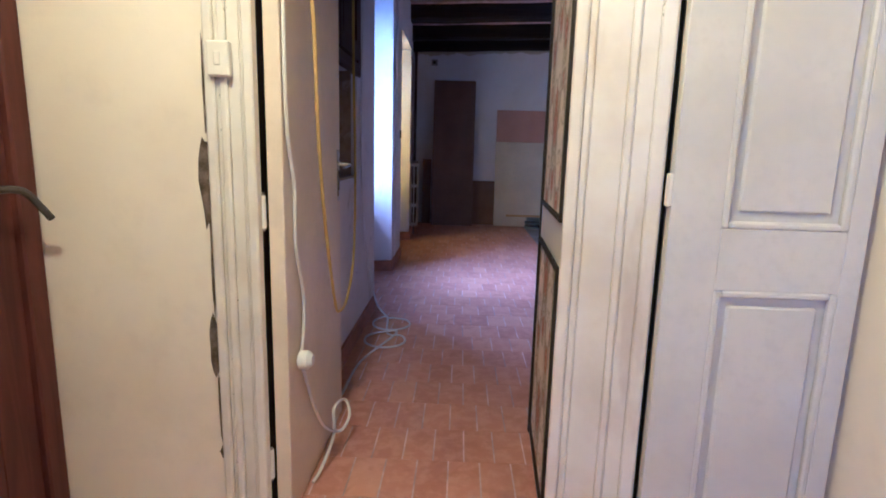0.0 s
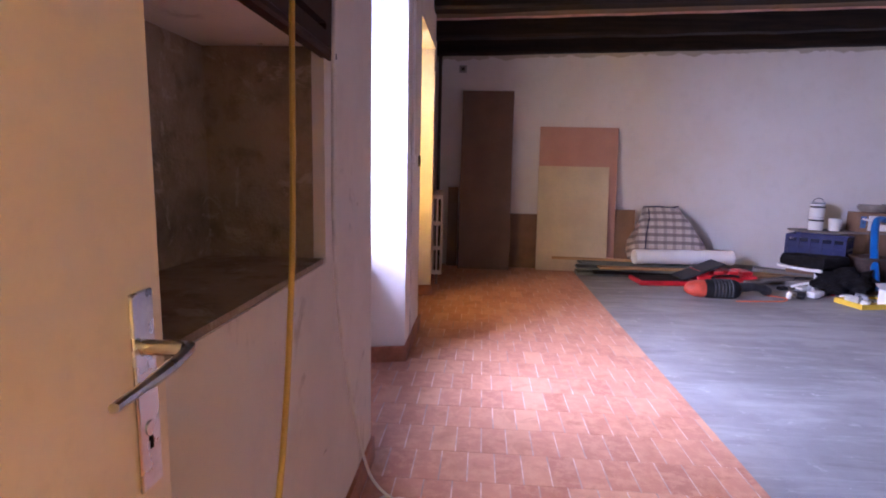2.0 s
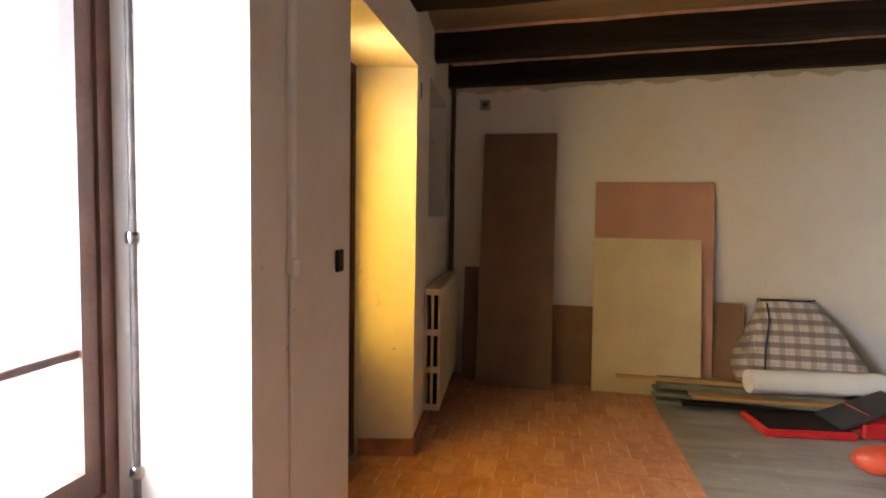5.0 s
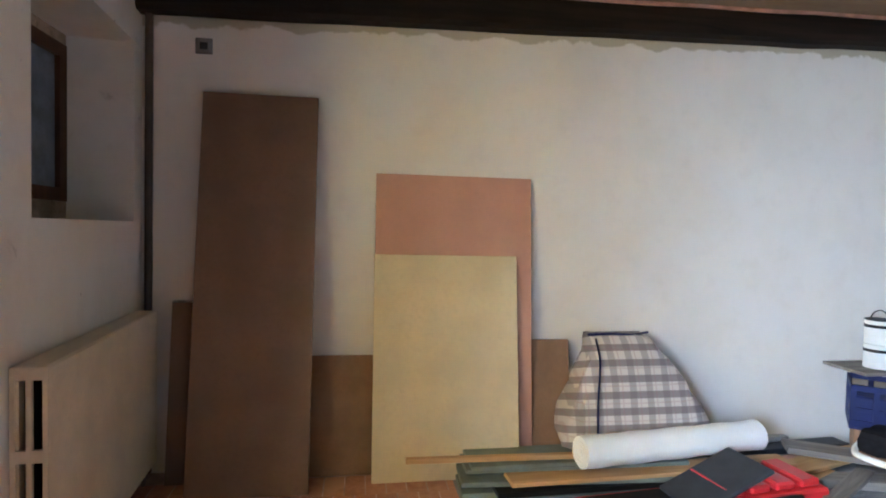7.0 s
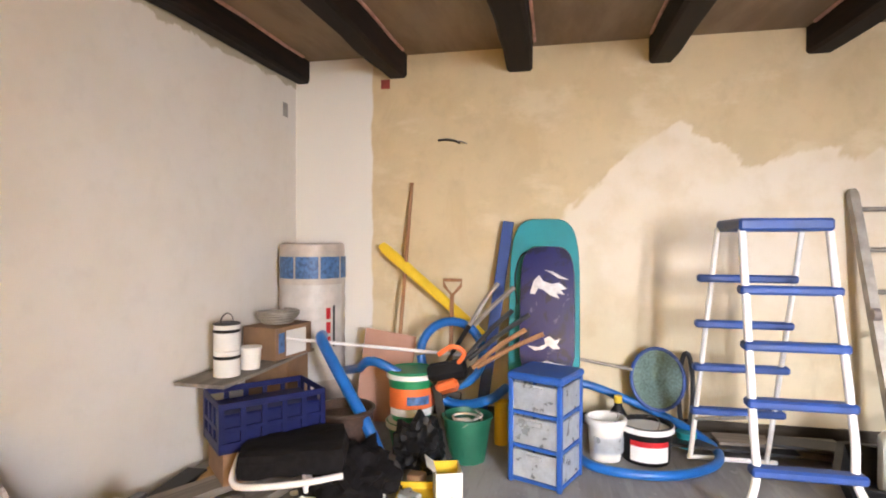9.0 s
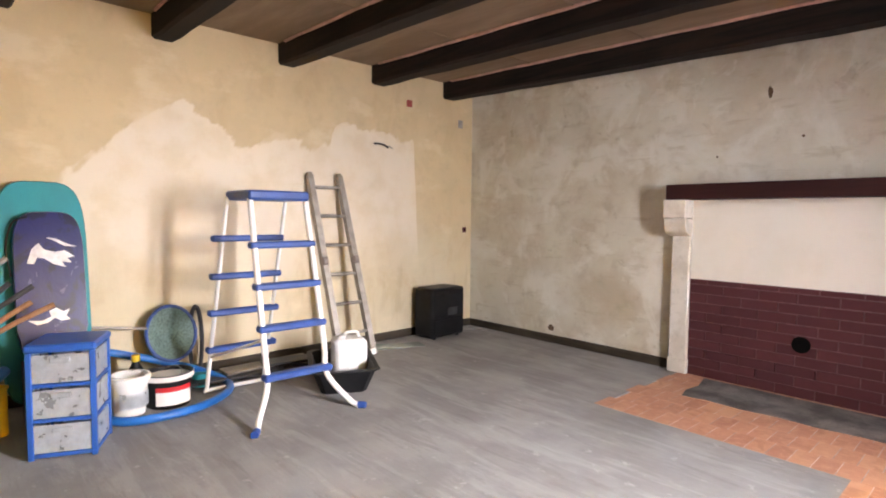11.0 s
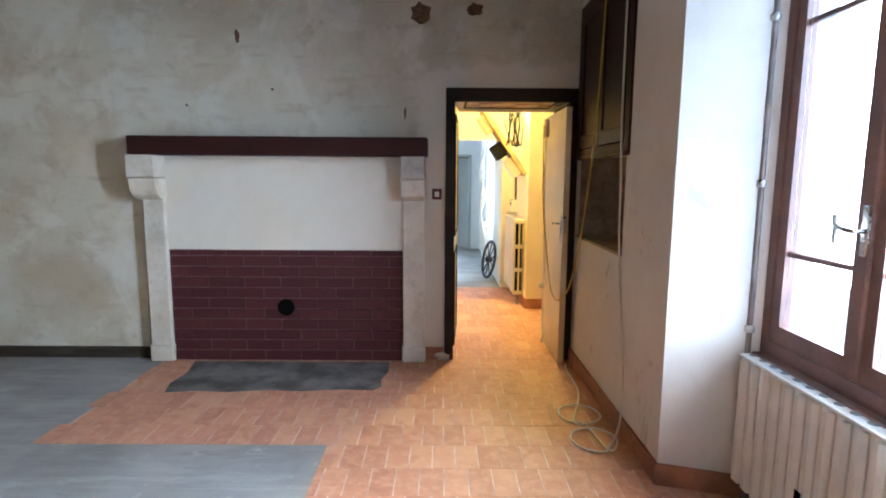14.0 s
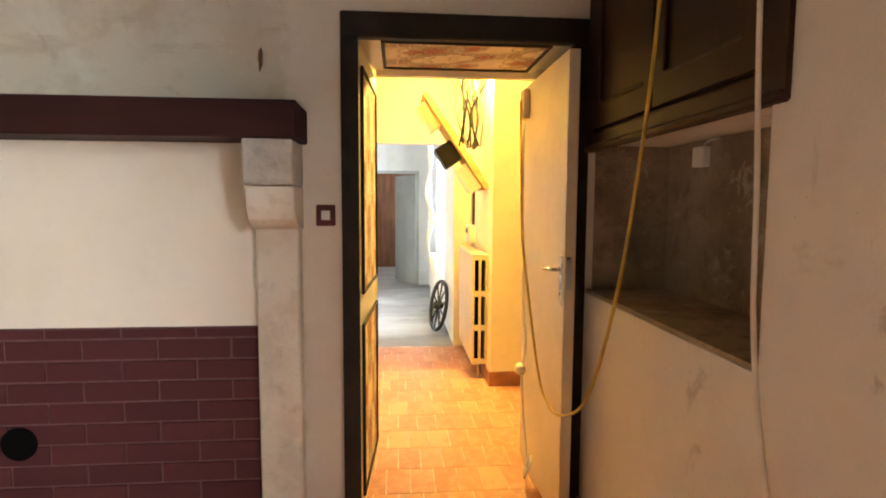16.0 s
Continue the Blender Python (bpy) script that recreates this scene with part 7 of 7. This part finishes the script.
for i in range(3):
    part("cable", sweep(bmesh.new(), smooth_path([(0.10 + 0.03 * i, -3.9 + 0.1 * i, 2.58), (0.02 + 0.02 * i, -3.95, 1.9), (0.10 - 0.03 * i, -3.9, 1.5), (0.0 + 0.03 * i, -3.92, 1.2), (0.07, -3.9, 0.9), (-0.02, -3.92, 0.6 - 0.1 * i)]), 0.011), M_WHITE, cd, "", True)
fw = structure(empty("window_3"), "bright window of the far room", "window")
part("window_frame", hull_frame(bmesh.new(), -5.1, -3.9, 0.75, 2.2, -0.42, -0.37, 0.05), M_WHITEPAINT, fw)
part("mullion", boxes([(-0.42, -0.37, -4.53, -4.47, 0.8, 2.15)]), M_WHITEPAINT, fw)
fr_ = ribbed_radiator("radiator", (0, 0, 0.1), 0, 0.9, 0.09, 0.6, 10, M_RADIATOR, "white radiator under the far window")
fr_.matrix_world = Matrix(((0, 1, 0, -0.115), (1, 0, 0, -4.95), (0, 0, 1, 0.10), (0, 0, 0, 1)))
fd = structure(empty("door_5"), "grey painted panel door standing ajar", "door")
M_FD = simple("grey_green_door_paint", (0.36, 0.37, 0.34), 0.5, 0, 3, 0.1)
part("frame_post", boxes([(0.06, 0.11, -6.75, -6.72, 0, 1.9), ], 0.003), M_FD, fd)
part("frame_post", boxes([(0.83, 0.88, -6.75, -6.72, 0, 1.9)], 0.003), M_FD, fd)
part("frame_head", boxes([(0.11, 0.83, -6.75, -6.72, 1.85, 1.9)], 0.003), M_FD, fd)
part("leaf", box(bmesh.new(), 0, 0.72, -0.035, 0, 0.01, 1.84, 0.004, pose(0.115, -6.76, 0, 0, 0, -62)), M_FD, fd)
bl = thing("ceiling_bulb", "bare ceiling bulb lighting the hall", "lamp", (-0.22, -1.76, 0))
part("rose", turned(bmesh.new(), [(0.05, 2.598), (0.045, 2.57), (0.012, 2.56)], 18), M_WHITE, bl, "", True)
part("flex", rod(bmesh.new(), (0, 0, 2.52), (0, 0, 2.57), 0.006), M_WHITE, bl)
part("holder", turned(bmesh.new(), [(0.02, 2.46), (0.022, 2.50), (0.012, 2.53)], 14), M_WHITE, bl, "", True)


# ---- pieces of the fireplace panel and the tiled floor ----
def chamfered(name, sx, sy, sz, c, mat):
    bm = bmesh.new()
    box(bm, -sx / 2, sx / 2, -sy / 2, sy / 2, -sz, 0)
    for v in bm.verts:
        if v.co.z > -1e-6:
            v.co.x *= 1 - 2 * c / sx
            v.co.y *= 1 - 2 * c / sy
    me = bpy.data.meshes.new(name)
    bmesh.ops.recalc_face_normals(bm, faces=bm.faces)
    bm.to_mesh(me)
    bm.free()
    me.materials.append(mat)
    return me


BW, BH = 0.282, 0.0838
rows = int(0.882 / BH) + 1
rnd = random.Random(11)
cache = {}
for r in range(rows):
    z0, z1 = r * BH + 0.004, min((r + 1) * BH - 0.004, 0.879)
    if z1 - z0 < 0.015:
        continue
    x = 0.97 - (0.177 if r % 2 else 0.042)
    while x < 2.77:
        a, b = max(x + 0.004, 0.97), min(x + BW - 0.004, 2.77)
        if b - a > 0.02:
            key = (round(b - a, 3), round(z1 - z0, 3))
            if key not in cache:
                cache[key] = chamfered("brick", key[0], key[1], 0.012, 0.002, M_BRICK)
            ob = new("brick", cache[key])
            ob.parent = panel
            ob.matrix_local = pose((a + b) / 2, 0.060 + rnd.uniform(-0.001, 0.001), (z0 + z1) / 2, -90)
        x += BW

TW, TL, GAP, END = 0.1185, 0.236, 0.0045, 0.0008
bed = structure(part("floor_tiled", prism(bmesh.new(), [(-0.95, 0.0), (2.85, 0.0), (2.85, 1.416), (1.283, 1.416), (1.282, N), (-0.95, N)], -0.012, -0.0012), M_GROUT), "terracotta tiled floor laid in staggered rows", "floor")
structure(part("floor_tiled_hall", boxes([(-0.91, 1.265, -2.87, 0.0, -0.012, -0.0012)]), M_GROUT), "terracotta tiled hall floor", "floor")
rnd = random.Random(21)
tile_mesh = chamfered("tile", TW - GAP, TL - END, 0.012, 0.0009, M_TILE)
rest = bmesh.new()
count = 0


def loose_tile(bm, x0, x1, y0, y1, z):
    c = 0.0009
    lo = [bm.verts.new(p) for p in ((x0, y0, -0.008), (x1, y0, -0.008), (x1, y1, -0.008), (x0, y1, -0.008))]
    hi = [bm.verts.new(p) for p in ((x0 + c, y0 + c, z), (x1 - c, y0 + c, z), (x1 - c, y1 - c, z), (x0 + c, y1 - c, z))]
    bm.faces.new(hi)
    for i in range(4):
        bm.faces.new((lo[i], lo[(i + 1) % 4], hi[(i + 1) % 4], hi[i]))


def tiled(cx, cy):
    """Whether the floor is tiled there."""
    if cy < 0:
        return -2.87 < cy and (-0.91 if cy < -0.75 else -0.40) < cx < (1.25 if cy < -0.75 else 0.60)
    return (cx < 1.286 or (cx < 2.86 and cy < 1.44)) and cx > -0.74


for j in range(-13, 29):
    y0 = j * TL
    yc = y0 + TL / 2
    for i in range(-8, 31):
        xa = i * TW + (TW / 2 if j % 2 else 0.0)
        xc = xa + TW / 2
        xm = min(xc, 1.28) if xa < 1.245 else xc
        if not (tiled(xm, yc) and yc < N):
            continue
        xe = xa + TW
        if yc > 1.416 and xe > 1.286:
            xe = 1.289
        if y0 + TL > N or xe - xa < 0.03:
            continue
        z = rnd.uniform(-0.0005, 0.0007)
        if xe == xa + TW and 0.2 < yc < 4.3 and -0.40 < xc < 1.3 and count < 300:
            t = new("tile", tile_mesh)
            t.parent = bed
            t.matrix_local = pose(xc, yc, z, rnd.uniform(-0.06, 0.06), rnd.uniform(-0.12, 0.12), rnd.uniform(-0.2, 0.2))
            count += 1
        else:
            loose_tile(rest, xa + GAP / 2, xe - GAP / 2, y0 + END / 2, y0 + TL - END / 2, z)
tagged(part("tiles", rest, M_TILES, bed), "terracotta floor tiles", "", "", "stuff")
